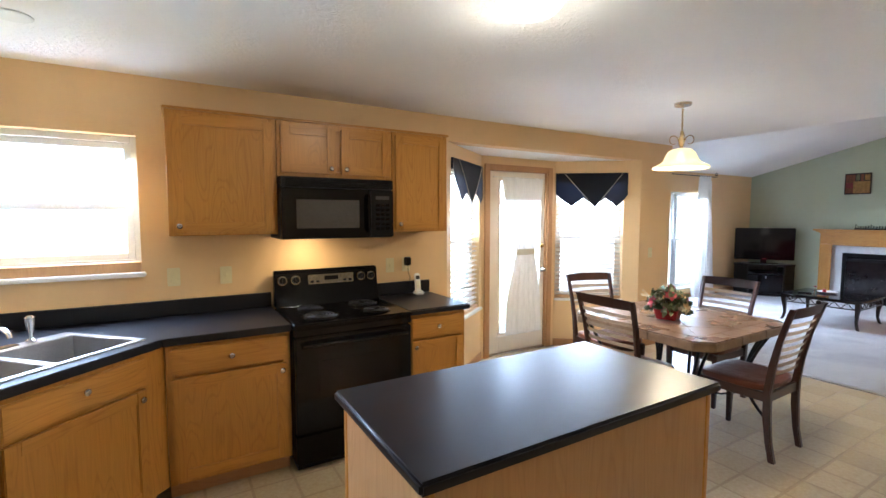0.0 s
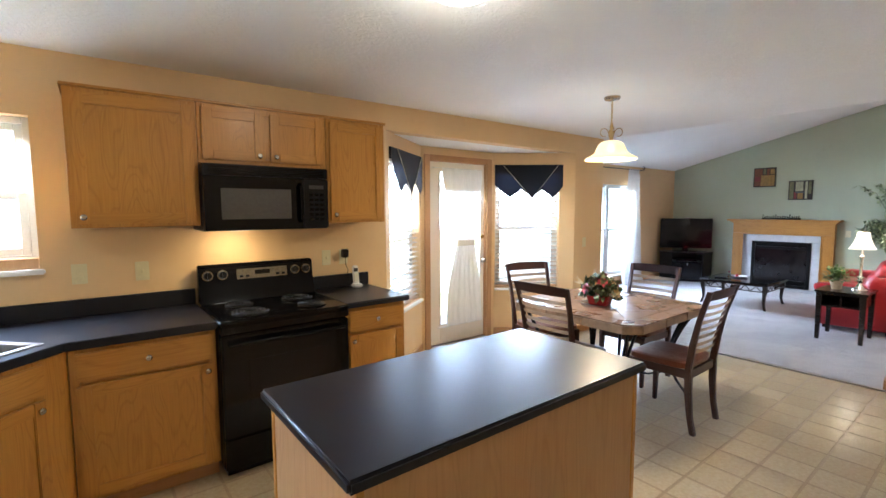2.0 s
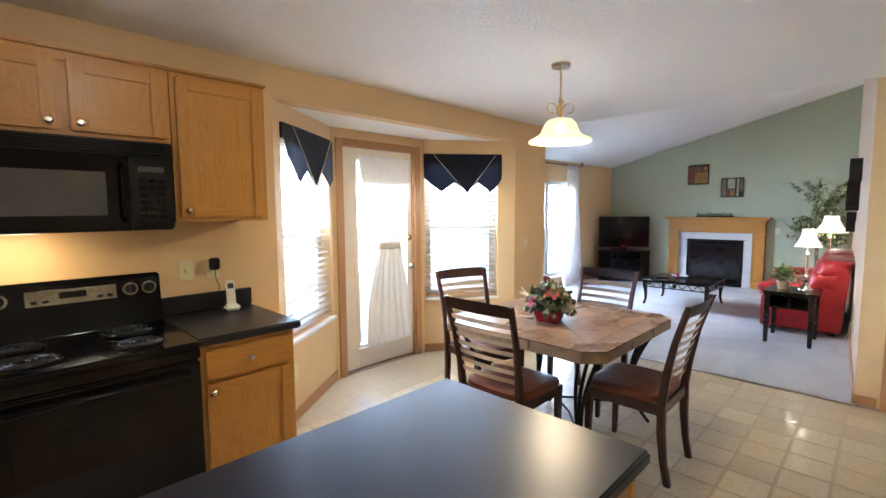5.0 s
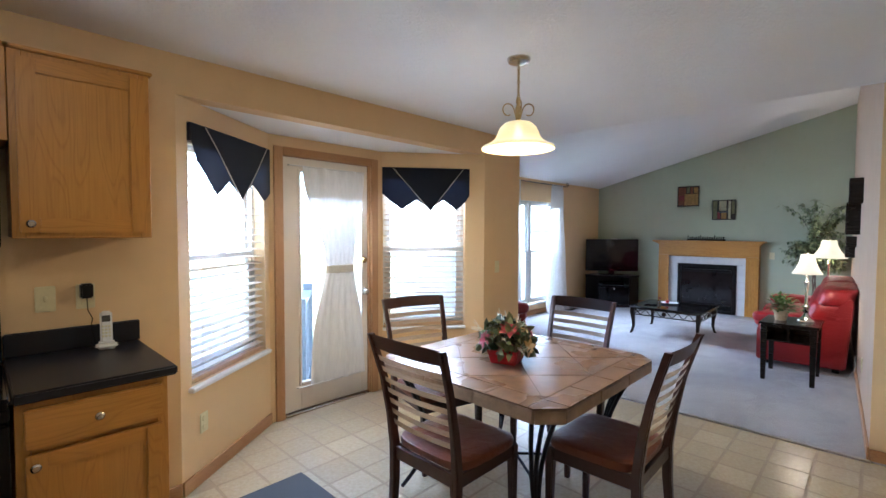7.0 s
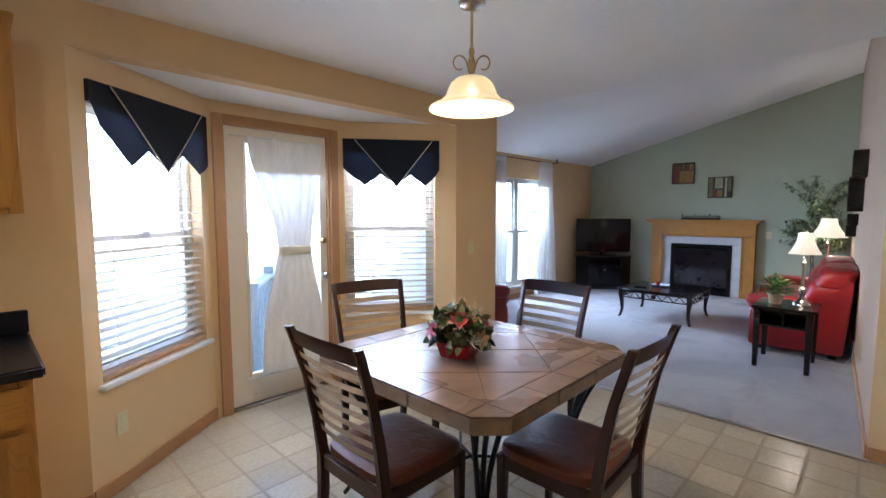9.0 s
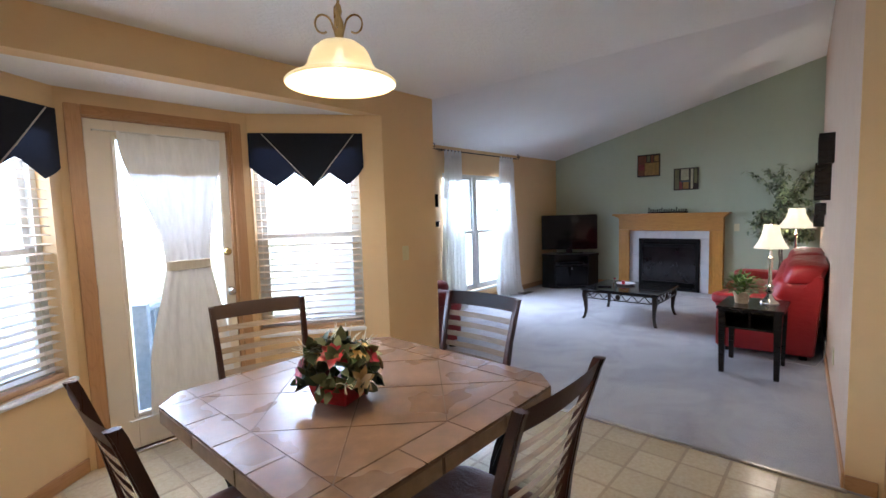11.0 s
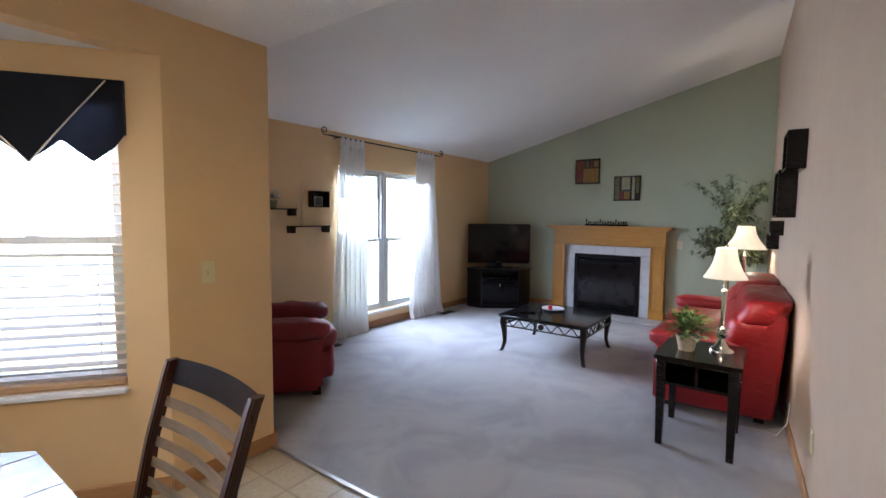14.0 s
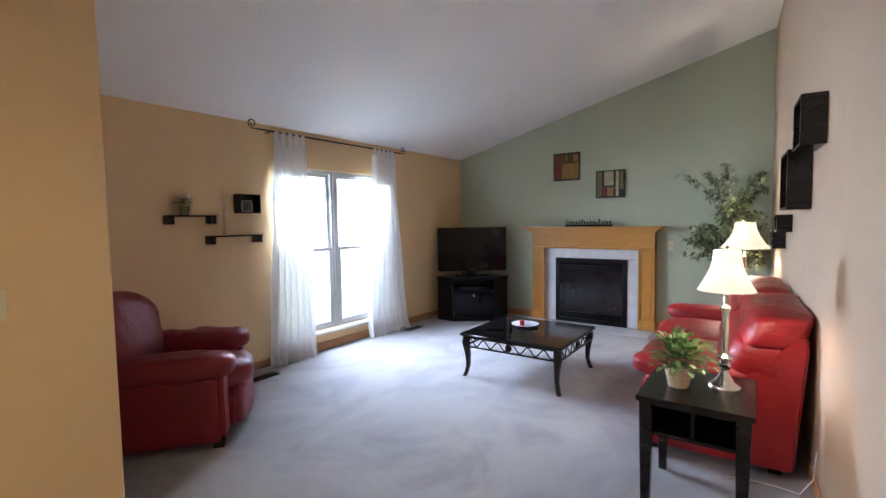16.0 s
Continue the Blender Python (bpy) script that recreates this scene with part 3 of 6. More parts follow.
def blind(name, a, b, hole):
    """A slatted wooden blind that hangs in an opening, open."""
    x0, x1, z0, z1 = hole
    m, _ = span(a, b)
    root = thing(name, m, "tan wooden slatted blind with oak bottom rail, lowered and open", "blind", "bay blinds")
    part("headrail", box(x0 + 0.008, x1 - 0.008, 0.012, 0.06, z1 - 0.05, z1 - 0.004, 0.004), BLIND, root)
    part("bottom_rail", box(x0 + 0.01, x1 - 0.01, 0.008, 0.062, z0 + 0.006, z0 + 0.034, 0.005, 2), BLINDE, root, "oak bottom rail")
    w = (x1 - x0) / 2 - 0.012
    bm = bx(bmesh.new(), -w, w, -0.023, 0.023, -0.0014, 0.0014)
    me = bpy.data.meshes.new("slat")
    bm.to_mesh(me)
    bm.free()
    me.materials.append(BLIND)
    z = z0 + 0.065
    k = 0
    while z < z1 - 0.07:
        s = new("slat", me)
        s.parent = root
        s.matrix_basis = pose((x0 + x1) / 2 + 0.001 * math.sin(k * 2.3), 0.036, z, 9 + 3 * math.sin(k * 1.7), 0.25 * math.sin(k * 1.1), 0)
        z += 0.0485
        k += 1
    for fx in (0.14, 0.86):
        x = x0 + (x1 - x0) * fx
        part("ladder_cord", tube(bmesh.new(), [(x, 0.010, z0 + 0.03), (x, 0.010, z1 - 0.05)], 0.0012, 5), CORD, root)
    x = x0 + (x1 - x0) * 0.1
    part("pull_cord", tube(bmesh.new(), [(x, -0.002, z1 - 0.55), (x + 0.002, -0.002, z1 - 0.30), (x, -0.002, z1 - 0.05)], 0.0016, 5), CORD, root)
    return root


def valance(name, a, b, x0, x1, z1, lobes):
    """A navy cloth valance with three hanging points and pale piping; lobes: (share of the width, drop) along the lower edge."""
    m, _ = span(a, b)
    root = thing(name, m, "navy blue cloth valance with three points and pale piping", "valance", "bay valances")
    w = x1 - x0
    tip = lobes[4][0]

    def lower(u):
        for (u0, d0), (u1, d1) in zip(lobes, lobes[1:]):
            if u <= u1:
                return d0 + (d1 - d0) * (u - u0) / (u1 - u0)
        return lobes[-1][1]

    def back(u, v):
        return Vector((x0 + w * u, -0.022 - 0.005 * math.sin(u * 17) * v - 0.004 * v, z1 - lower(u) * v))

    def centre(u, v):
        s = 1 - abs(u - 0.5) / 0.5
        edge = (0.12 + (tip - 0.12) * u / 0.5) if u <= 0.5 else tip + (0.92 - tip) * (u - 0.5) / 0.5
        return Vector((x0 + w * edge, -0.032 - 0.003 * math.sin(u * 11) * v - 0.005 * v, z1 - 0.002 - (lobes[4][1] * s + 0.008) * v))

    part("back_panel", sheet(bmesh.new(), back, 60, 8, 0.003), NAVY, root)
    part("front_panel", sheet(bmesh.new(), centre, 40, 8, 0.003), NAVY, root)
    for side in (0, 1):
        pts = []
        for k in range(13):
            p = centre(0.5 * k / 12 if side == 0 else 1 - 0.5 * k / 12, 1.0)
            pts.append((p.x, p.y - 0.004, p.z))
        part("piping", tube(bmesh.new(), pts, 0.0038, 6), CORD, root, "pale corded piping")
    part("mounting_board", box(x0 + 0.004, x1 - 0.004, -0.021, -0.001, z1 - 0.025, z1 - 0.003), NAVY, root)
    for x, drop in ((x0, lobes[0][1]), (x1 - 0.003, lobes[-1][1])):
        part("return_flap", box(x, x + 0.003, -0.022, -0.001, z1 - drop, z1), NAVY, root)
    return root


def patio_door():
    root = thing("door_1", pose(3.49, 3.95, 0), "cream patio door with a full glass pane and oak casing, closed", "door", kind="structure")
    c0, c1 = 3.007 - 3.49, 3.980 - 3.49
    cs = bmesh.new()
    bx(cs, c0, c0 + 0.072, -0.018, 0.0, 0, 2.098, 0.005, 2)
    part("casing", cs, TRIMOZ, root, "stained oak casing")
    part("casing", box(c1 - 0.072, c1, -0.018, 0.0, 0, 2.098, 0.005, 2), TRIMOZ, root, "stained oak casing")
    part("casing", box(c0 + 0.072, c1 - 0.072, -0.018, 0.0, 2.036, 2.098, 0.005, 2), TRIMO, root, "stained oak casing")
    part("jamb", rect_frame(bmesh.new(), 3.066 - 3.49, 3.909 - 3.49, 0.0, 2.054, 0.001, 0.12, 0.022), TRIMOZ, root)
    part("threshold", box(3.09 - 3.49, 3.885 - 3.49, -0.01, 0.13, 0.0, 0.022, 0.005), NICKEL, root)
    x0, x1, g0, g1, zb, zt = -0.398, 0.393, -0.255, 0.327, 0.245, 1.925
    lf = bmesh.new()
    bx(lf, x0, g0, 0.02, 0.062, 0.026, 2.03, 0.002)
    bx(lf, g1, x1, 0.02, 0.062, 0.026, 2.03, 0.002)
    bx(lf, g0, g1, 0.02, 0.062, zt, 2.03, 0.002)
    bx(lf, g0, g1, 0.02, 0.062, 0.026, zb, 0.002)
    leafp = part("leaf", lf, DOORW, root)
    part("glazing_bead", rect_frame(bmesh.new(), g0 - 0.02, g1 + 0.02, zb - 0.02, zt + 0.02, 0.012, 0.022, 0.024, 0.004), DOORW, leafp)
    pane = part("pane", box(g0, g1, 0.038, 0.044, zb, zt), GLASS, leafp)
    pane.visible_shadow = False
    kb = bmesh.new()
    lathe(kb, [(0.0, -0.062), (0.018, -0.062), (0.027, -0.052), (0.028, -0.042), (0.020, -0.030), (0.011, -0.024), (0.011, -0.006), (0.030, -0.004), (0.031, 0.0), (0.0, 0.0)], 20, (0.355, 0.02, 0.925), "y")
    part("door_knob", kb, NICKEL, root, "satin nickel knob")
    lathe(kb := bmesh.new(), [(0.0, -0.024), (0.020, -0.024), (0.026, -0.016), (0.029, -0.003), (0.029, 0.0), (0.0, 0.0)], 20, (0.355, 0.02, 1.205), "y")
    part("deadbolt", kb, BRASS, root, "brass deadbolt")
    for z in (0.25, 1.03, 1.80):
        part("hinge", tube(bmesh.new(), [(x0 - 0.006, 0.012, z - 0.045), (x0 - 0.006, 0.012, z + 0.045)], 0.006), BRASS, root)
    return root


def door_curtain():
    """A sheer panel on the door, gathered by a tie at half height."""
    root = thing("door_curtain", pose(3.49, 3.95, 0), "white sheer door curtain gathered by a cream tieback", "curtain")

    def edge(z):
        t = (z - 0.21) / 1.76
        if t > 0.53:
            s = (t - 0.53) / 0.47
            s = s * s * (3 - 2 * s)
            return -0.035 - 0.215 * s, 0.225 + 0.110 * s
        s = (0.53 - t) / 0.53
        s = math.sin(s * math.pi / 2)
        return -0.035 - 0.155 * s, 0.225 + 0.120 * s

    def f(u, v):
        z = 0.21 + 1.76 * v
        a, b = edge(z)
        wide = b - a
        fold = 0.005 * math.sin(u * 2 * math.pi * 6 + 1.3 * math.sin(v * 5)) + 0.008 * math.sin(u * 2 * math.pi * 2.3 + v * 4 + 2 * math.sin(u * 3))
        return Vector((a + wide * u + 0.004 * math.sin(v * 19 + u * 9), -0.008 + fold * (0.65 + 0.5 * (wide < 0.26)), z))

    part("panel", sheet(bmesh.new(), f, 120, 44), VOILE, root)
    part("tieback", lathe(bmesh.new(), [(0.122, 1.112), (0.134, 1.116), (0.134, 1.170), (0.122, 1.174)], 26), TIE, root, "cream cloth tieback")
    t = bpy.data.objects["tieback"]
    t.matrix_basis = pose(0.095, -0.010, 0) @ Matrix.Diagonal((1, 0.2, 1, 1))
    for z, x0, x1 in ((1.965, -0.36, 0.345), (0.215, -0.30, 0.345)):
        part("rod", tube(bmesh.new(), [(x0, 0.008, z), (x0, -0.010, z), (x1, -0.010, z), (x1, 0.008, z)], 0.005), WHITEPL, root)
    return root


def kitchen_window():
    root = thing("window_1", pose(-1.16, 3.37, 0), "white vinyl double-hung kitchen window over the sink", "window", kind="structure")
    x0, x1, z0, z1 = KWIN
    hung_window(root, x0, x1, z0, z1, VINYLW, VINYLW, 0.46)
    part("window_sill", box(x0 - 0.03, x1 + 0.022, -0.04, 0.09, z0 - 0.068, z0 - 0.040, 0.006, 2), TRIMW, root)
    part("stool", box(x0 + 0.001, x1 - 0.001, -0.005, 0.09, z0 - 0.040, z0 + 0.022, 0.004), OAKPALE, root, "pale wood stool under the sash")
    return root


def living_window():
    root = thing("window_4", pose(5.24, 4.97, 0), "grey double window with two pairs of sashes", "window", kind="structure")
    x0, x1, z0, z1 = LWIN
    mid = 8.095 - 5.24
    hung_window(root, x0, mid - 0.012, z0, z1, SASH, SASH, 0.505, 0.05)
    hung_window(root, mid + 0.012, x1, z0, z1, SASH, SASH, 0.505, 0.05)
    part("mullion", box(mid - 0.012, mid + 0.012, 0.045, 0.12, z0, z1, 0.002), SASH, root)
    part("window_sill", box(x0 - 0.03, x1 + 0.03, -0.05, 0.06, z0 - 0.028, z0 - 0.001, 0.006, 2), TRIMW, root)
    return root


def hall_door():
    root = thing("door_2", pose(5.38, -0.34, 0, 0, 0, 90), "white hall door in a stained oak casing, closed", "door", kind="structure")
    w = 0.82
    part("casing", box(w - 0.005, w + 0.062, 0.0, 0.016, 0, 2.12, 0.004), TRIMOZ, root, "stained oak casing")
    part("casing", box(-0.062, 0.005, 0.0, 0.016, 0, 2.12, 0.004), TRIMOZ, root, "stained oak casing")
    part("casing", box(0.005, w - 0.005, 0.0, 0.016, 2.058, 2.12, 0.004), TRIMO, root, "stained oak casing")
    part("leaf", box(0.004, w - 0.004, -0.06, -0.022, 0.008, 2.055, 0.003), TRIMW, root)
    return root


kitchen_window()
bay_window("window_2", L0, L1, WIN_L)
bay_window("window_3", R0, R1, WIN_R, 0.005)
living_window()
patio_door()
hall_door()
blind("window_blind", L0, L1, WIN_L)
blind("window_blind", R0, R1, WIN_R)
valance("valance", L0, L1, 0.085, 0.950, 2.055, ((0.0, 0.10), (0.05, 0.21), (0.27, 0.385), (0.40, 0.29), (0.55, 0.385), (0.72, 0.28), (0.88, 0.385), (0.96, 0.35), (1.0, 0.32)))
valance("valance", R0, R1, 0.007, 0.814, 2.04, ((0.0, 0.24), (0.08, 0.30), (0.22, 0.385), (0.385, 0.285), (0.545, 0.385), (0.69, 0.285), (0.845, 0.385), (0.95, 0.31), (1.0, 0.25)))
door_curtain()

# ---- kitchen ----
def knob(parent, x, y, z):
    bm = lathe(bmesh.new(), [(0.0, -0.024), (0.010, -0.024), (0.0155, -0.019), (0.0160, -0.014), (0.010, -0.009), (0.006, -0.006), (0.006, 0.0), (0.0, 0.0)], 14, (x, y, z), "y")
    return part("knob", bm, NICKEL, parent, "satin nickel knob")


def cab_door(root, name, x0, x1, z0, z1, y, knob_at=None, w=0.058):
    """A framed door with a sunk panel, its face at y."""
    d = part(name, box(x0 + w - 0.004, x1 - w + 0.004, y + 0.009, y + 0.016, z0 + w - 0.004, z1 - w + 0.004), OAK, root)
    for a in (x0, x1 - w):
        part("stile", box(a, a + w, y, y + 0.019, z0, z1, 0.004, 2), OAK, d)
    for a in (z0, z1 - w):
        part("rail", box(x0 + w, x1 - w, y + 0.0005, y + 0.019, a, a + w, 0.003, 2), OAKX, d)
    if knob_at:
        knob(d, knob_at[0], y, knob_at[1])
    return d


def drawer(root, x0, x1, z0, z1, y):
    d = part("drawer", box(x0, x1, y, y + 0.019, z0, z1, 0.005, 2), OAKX, root)
    knob(d, (x0 + x1) / 2, y, (z0 + z1) / 2)
    return d


def base_cabinet(m, w, knob_side, label, depth=0.60):
    """A base unit: kick, body, face frame, a drawer and a door. Local y runs to the wall."""
    root = thing("base_cabinet", m, label, "cabinet", "kitchen base cabinets")
    part("toe_kick", box(0.0, w, 0.075, 0.09, 0.0, 0.10), TRIMO, root)
    part("body", box(0.002, w - 0.002, 0.021, depth, 0.10, 0.868), OAK, root)
    part("face_frame", rect_frame(bmesh.new(), 0, w, 0.10, 0.87, 0.001, 0.0205, 0.04), OAK, root)
    part("mid_rail", box(0.041, w - 0.041, 0.0012, 0.0203, 0.66, 0.73), OAKX, root)
    drawer(root, 0.024, w - 0.024, 0.705, 0.845, -0.019)
    kx = w - 0.05 if knob_side == "r" else 0.05
    cab_door(root, "door", 0.024, w - 0.024, 0.125, 0.685, -0.019, (kx, 0.645))
    return root


def upper_cabinet(x0, x1, z0, z1, doors, label):
    """A wall unit with one or two doors; doors: the side of each knob."""
    w = x1 - x0
    root = thing("wall_cabinet", pose(x0, 3.061, z0), label, "cabinet", "kitchen wall cabinets")
    h = z1 - z0
    part("body", box(0.001, w - 0.001, 0.020, 0.3085, 0.004, h - 0.012), OAK, root)
    part("face_frame", rect_frame(bmesh.new(), 0, w, 0, h - 0.01, 0.001, 0.0198, 0.04), OAK, root)
    part("crown", box(-0.012, w + 0.012, -0.012, 0.3085, h - 0.010, h + 0.006, 0.004, 2), OAKX, root, "thin oak top moulding")
    n = len(doors)
    if n > 1:
        part("mullion", box(w / 2 - 0.035, w / 2 + 0.035, 0.0012, 0.0197, 0.041, h - 0.051), OAK, root)
    for i, side in enumerate(doors):
        a, b = 0.022 + (w - 0.044) * i / n + (0.019 if i else 0), 0.022 + (w - 0.044) * (i + 1) / n - (0.019 if i < n - 1 else 0)
        cab_door(root, "door", a, b, 0.022, h - 0.035, -0.0185, (b - 0.032 if side == "r" else a + 0.032, 0.022 + 0.035))
    return root


upper_cabinet(0.155, 0.752, 1.428, 2.160, "l", "honey oak wall cabinet with one wide framed door")
upper_cabinet(0.754, 1.546, 1.800, 2.160, "rl", "short honey oak wall cabinet with two doors over the microwave")
upper_cabinet(1.548, 2.010, 1.428, 2.160, "l", "honey oak wall cabinet with one framed door beside the bay")
base_cabinet(pose(0.115, 2.765, 0), 0.632, "r", "honey oak base cabinet with a drawer beside the range")
base_cabinet(pose(1.525, 2.765, 0), 0.46, "l", "narrow honey oak base cabinet with a drawer beside the range")

# the sink unit stands across the corner
DIAG = pose(-0.505, 2.155, 0, 0, 0, 45)
sb = thing("sink_cabinet", DIAG, "honey oak corner cabinet with one wide door under the sink", "cabinet", "kitchen base cabinets")
part("toe_kick", box(0.02, 0.86, 0.075, 0.09, 0, 0.10), TRIMO, sb)
part("face_frame", rect_frame(bmesh.new(), 0.0, 0.875, 0.10, 0.87, 0.001, 0.0205, 0.16), OAK, sb)
part("body", prism(bmesh.new(), [(0.0, 0.021), (0.875, 0.021), (0.90, 0.30), (0.46, 0.78), (0.0, 0.30)], 0.10, 0.66), OAK, sb)
fd = part("false_drawer", box(0.145, 0.750, -0.019, 0.0, 0.705, 0.845, 0.005, 2), OAKX, sb)
knob(fd, 0.451, -0.019, 0.785)
part("mid_rail", box(0.161, 0.714, 0.0012, 0.0203, 0.655, 0.709), OAKX, sb)
cab_door(sb, "door", 0.145, 0.752, 0.125, 0.685, -0.019, (0.715, 0.645))
part("filler", box(0.0, 0.11, -0.001, 0.0, 0.1, 0.87), OAK, sb).matrix_basis = pose(0.885, 0.005, 0, 0, 0, -45)
lw = base_cabinet(pose(-0.50, 1.50, 0, 0, 0, 90), 0.62, "l", "honey oak base cabinet along the side wall")

# worktops with rolled front edges and a low splashback
SC, SW, SD = Vector((-0.448, 2.662)), 0.80, 0.50


def sink_corner(a, b):
    c, s = math.cos(radians(45)), math.sin(radians(45))
    return (SC.x + a * c - b * s, SC.y + a * s + b * c)


wt = thing("worktop", pose(0, 0, 0), "black laminate corner worktop with a low splashback", "worktop")
bm = bmesh.new()
ring = [(0.748, 2.735), (0.748, 3.366), (-1.156, 3.366), (-1.156, 0.90), (-0.525, 0.90), (-0.525, 2.105), (0.105, 2.735)]
hole = [sink_corner(a, b) for a, b in ((-SW / 2, -SD / 2), (SW / 2, -SD / 2), (SW / 2, SD / 2), (-SW / 2, SD / 2))]
# the top in four pieces round the sink cut-out
pieces = [
    [(0.748, 2.735), (0.748, 3.366), hole[2], hole[1], (0.105, 2.735)],
    [(0.748, 3.366), (-1.156, 3.366), hole[3], hole[2]],
    [(-1.156, 3.366), (-1.156, 0.90), (-0.525, 0.90), (-0.525, 2.105), hole[0], hole[3]],
    [(-0.525, 2.105), (0.105, 2.735), hole[1], hole[0]],
]
for p in pieces:
    prism(bm, p, 0.872, 0.910)
bmesh.ops.remove_doubles(bm, verts=bm.verts, dist=1e-5)
part("top", bm, COUNTER, wt)
for a, b in (((0.748, 2.735), (0.105, 2.735)), ((0.105, 2.735), (-0.525, 2.105)), ((-0.525, 2.105), (-0.525, 0.90))):
    m, length = span(a, b)
    e = part("front_edge", box(-0.004, length + 0.004, -0.006, 0.004, 0.868, 0.9115, 0.006, 3), COUNTER, wt)
    e.matrix_basis = m @ pose(0, -0.003, 0)
part("splashback", box(-1.135, 0.748, 3.346, 3.366, 0.911, 1.012, 0.004, 2), COUNTER, wt)
part("splashback", box(-1.156, -1.136, 0.90, 3.366, 0.911, 1.012, 0.004, 2), COUNTER, wt)
wr = thing("worktop", pose(0, 0, 0), "black laminate worktop with a low splashback beside the range", "worktop")
part("top", box(1.520, 2.015, 2.732, 3.366, 0.872, 0.910, 0.007, 3), COUNTER, wr)
part("splashback", box(1.520, 2.015, 3.346, 3.366, 0.911, 1.012, 0.004, 2), COUNTER, wr)


def sink():
    root = thing("sink", pose(SC.x, SC.y, 0.911, 0, 0, 45), "stainless steel double-bowl sink set across the corner", "sink")
    w, d = 0.84, 0.54
    bm = bmesh.new()
    bx(bm, -w / 2, w / 2, -d / 2, -d / 2 + 0.035, 0, 0.007, 0.003, 2)
    bx(bm, -w / 2, w / 2, d / 2 - 0.095, d / 2, 0, 0.007, 0.003, 2)
    for x0, x1 in ((-w / 2, -w / 2 + 0.035), (-0.018, 0.018), (w / 2 - 0.035, w / 2)):
        bx(bm, x0, x1, -d / 2 + 0.033, d / 2 - 0.093, 0, 0.0068, 0.002)
    part("rim", bm, STEEL, root)
    for x0, x1 in ((-w / 2 + 0.034, -0.017), (0.017, w / 2 - 0.034)):
        y0, y1, t = -d / 2 + 0.034, d / 2 - 0.094, 0.004
        b = bmesh.new()
        bx(b, x0, x0 + t, y0, y1, -0.17, 0.003)
        bx(b, x1 - t, x1, y0, y1, -0.17, 0.003)
        bx(b, x0 + t, x1 - t, y0, y0 + t, -0.17, 0.003)
        bx(b, x0 + t, x1 - t, y1 - t, y1, -0.17, 0.003)
        bx(b, x0, x1, y0, y1, -0.175, -0.17)
        bowl = part("bowl", b, STEEL, root)
        part("drain", lathe(bmesh.new(), [(0.0, 0.0), (0.042, 0.0), (0.045, 0.003), (0.030, 0.004), (0.0, 0.002)], 20, ((x0 + x1) / 2, (y0 + y1) / 2, -0.170)), CHROME, bowl)
    fc = thing("faucet", pose(SC.x, SC.y, 0.918, 0, 0, 45) @ pose(0.05, 0.222, 0), "chrome kitchen faucet with a low curved spout", "faucet")
    part("deck_plate", box(-0.11, 0.11, -0.024, 0.024, 0, 0.010, 0.004, 2), CHROME, fc)
    part("body", lathe(bmesh.new(), [(0.021, 0.010), (0.021, 0.05), (0.017, 0.06), (0.017, 0.085), (0.010, 0.095), (0.0, 0.097)], 18), CHROME, fc)
    part("spout", tube(bmesh.new(), [(0, 0, 0.06), (-0.005, -0.03, 0.098), (-0.012, -0.08, 0.118), (-0.02, -0.14, 0.118), (-0.026, -0.175, 0.100), (-0.026, -0.178, 0.085)], 0.0105, 10), CHROME, fc)
    part("lever", tube(bmesh.new(), [(0, 0, 0.092), (0.02, 0.012, 0.106), (0.06, 0.03, 0.118)], 0.006, 8), CHROME, fc)
    sp = thing("side_sprayer", pose(SC.x, SC.y, 0.918, 0, 0, 45) @ pose(0.22, 0.222, 0), "chrome side sprayer standing behind the sink", "sprayer")
    part("base", lathe(bmesh.new(), [(0.024, 0), (0.024, 0.012), (0.013, 0.02), (0.012, 0.05)], 16), CHROME, sp)
    part("head", lathe(bmesh.new(), [(0.012, 0.05), (0.015, 0.075), (0.020, 0.10), (0.021, 0.125), (0.012, 0.134), (0.0, 0.135)], 16), CHROME, sp)


sink()


SMOKE = plain("smoked_chrome", (0.27, 0.255, 0.215), 0.20, 1.0, 60, 0.2, 0.03)


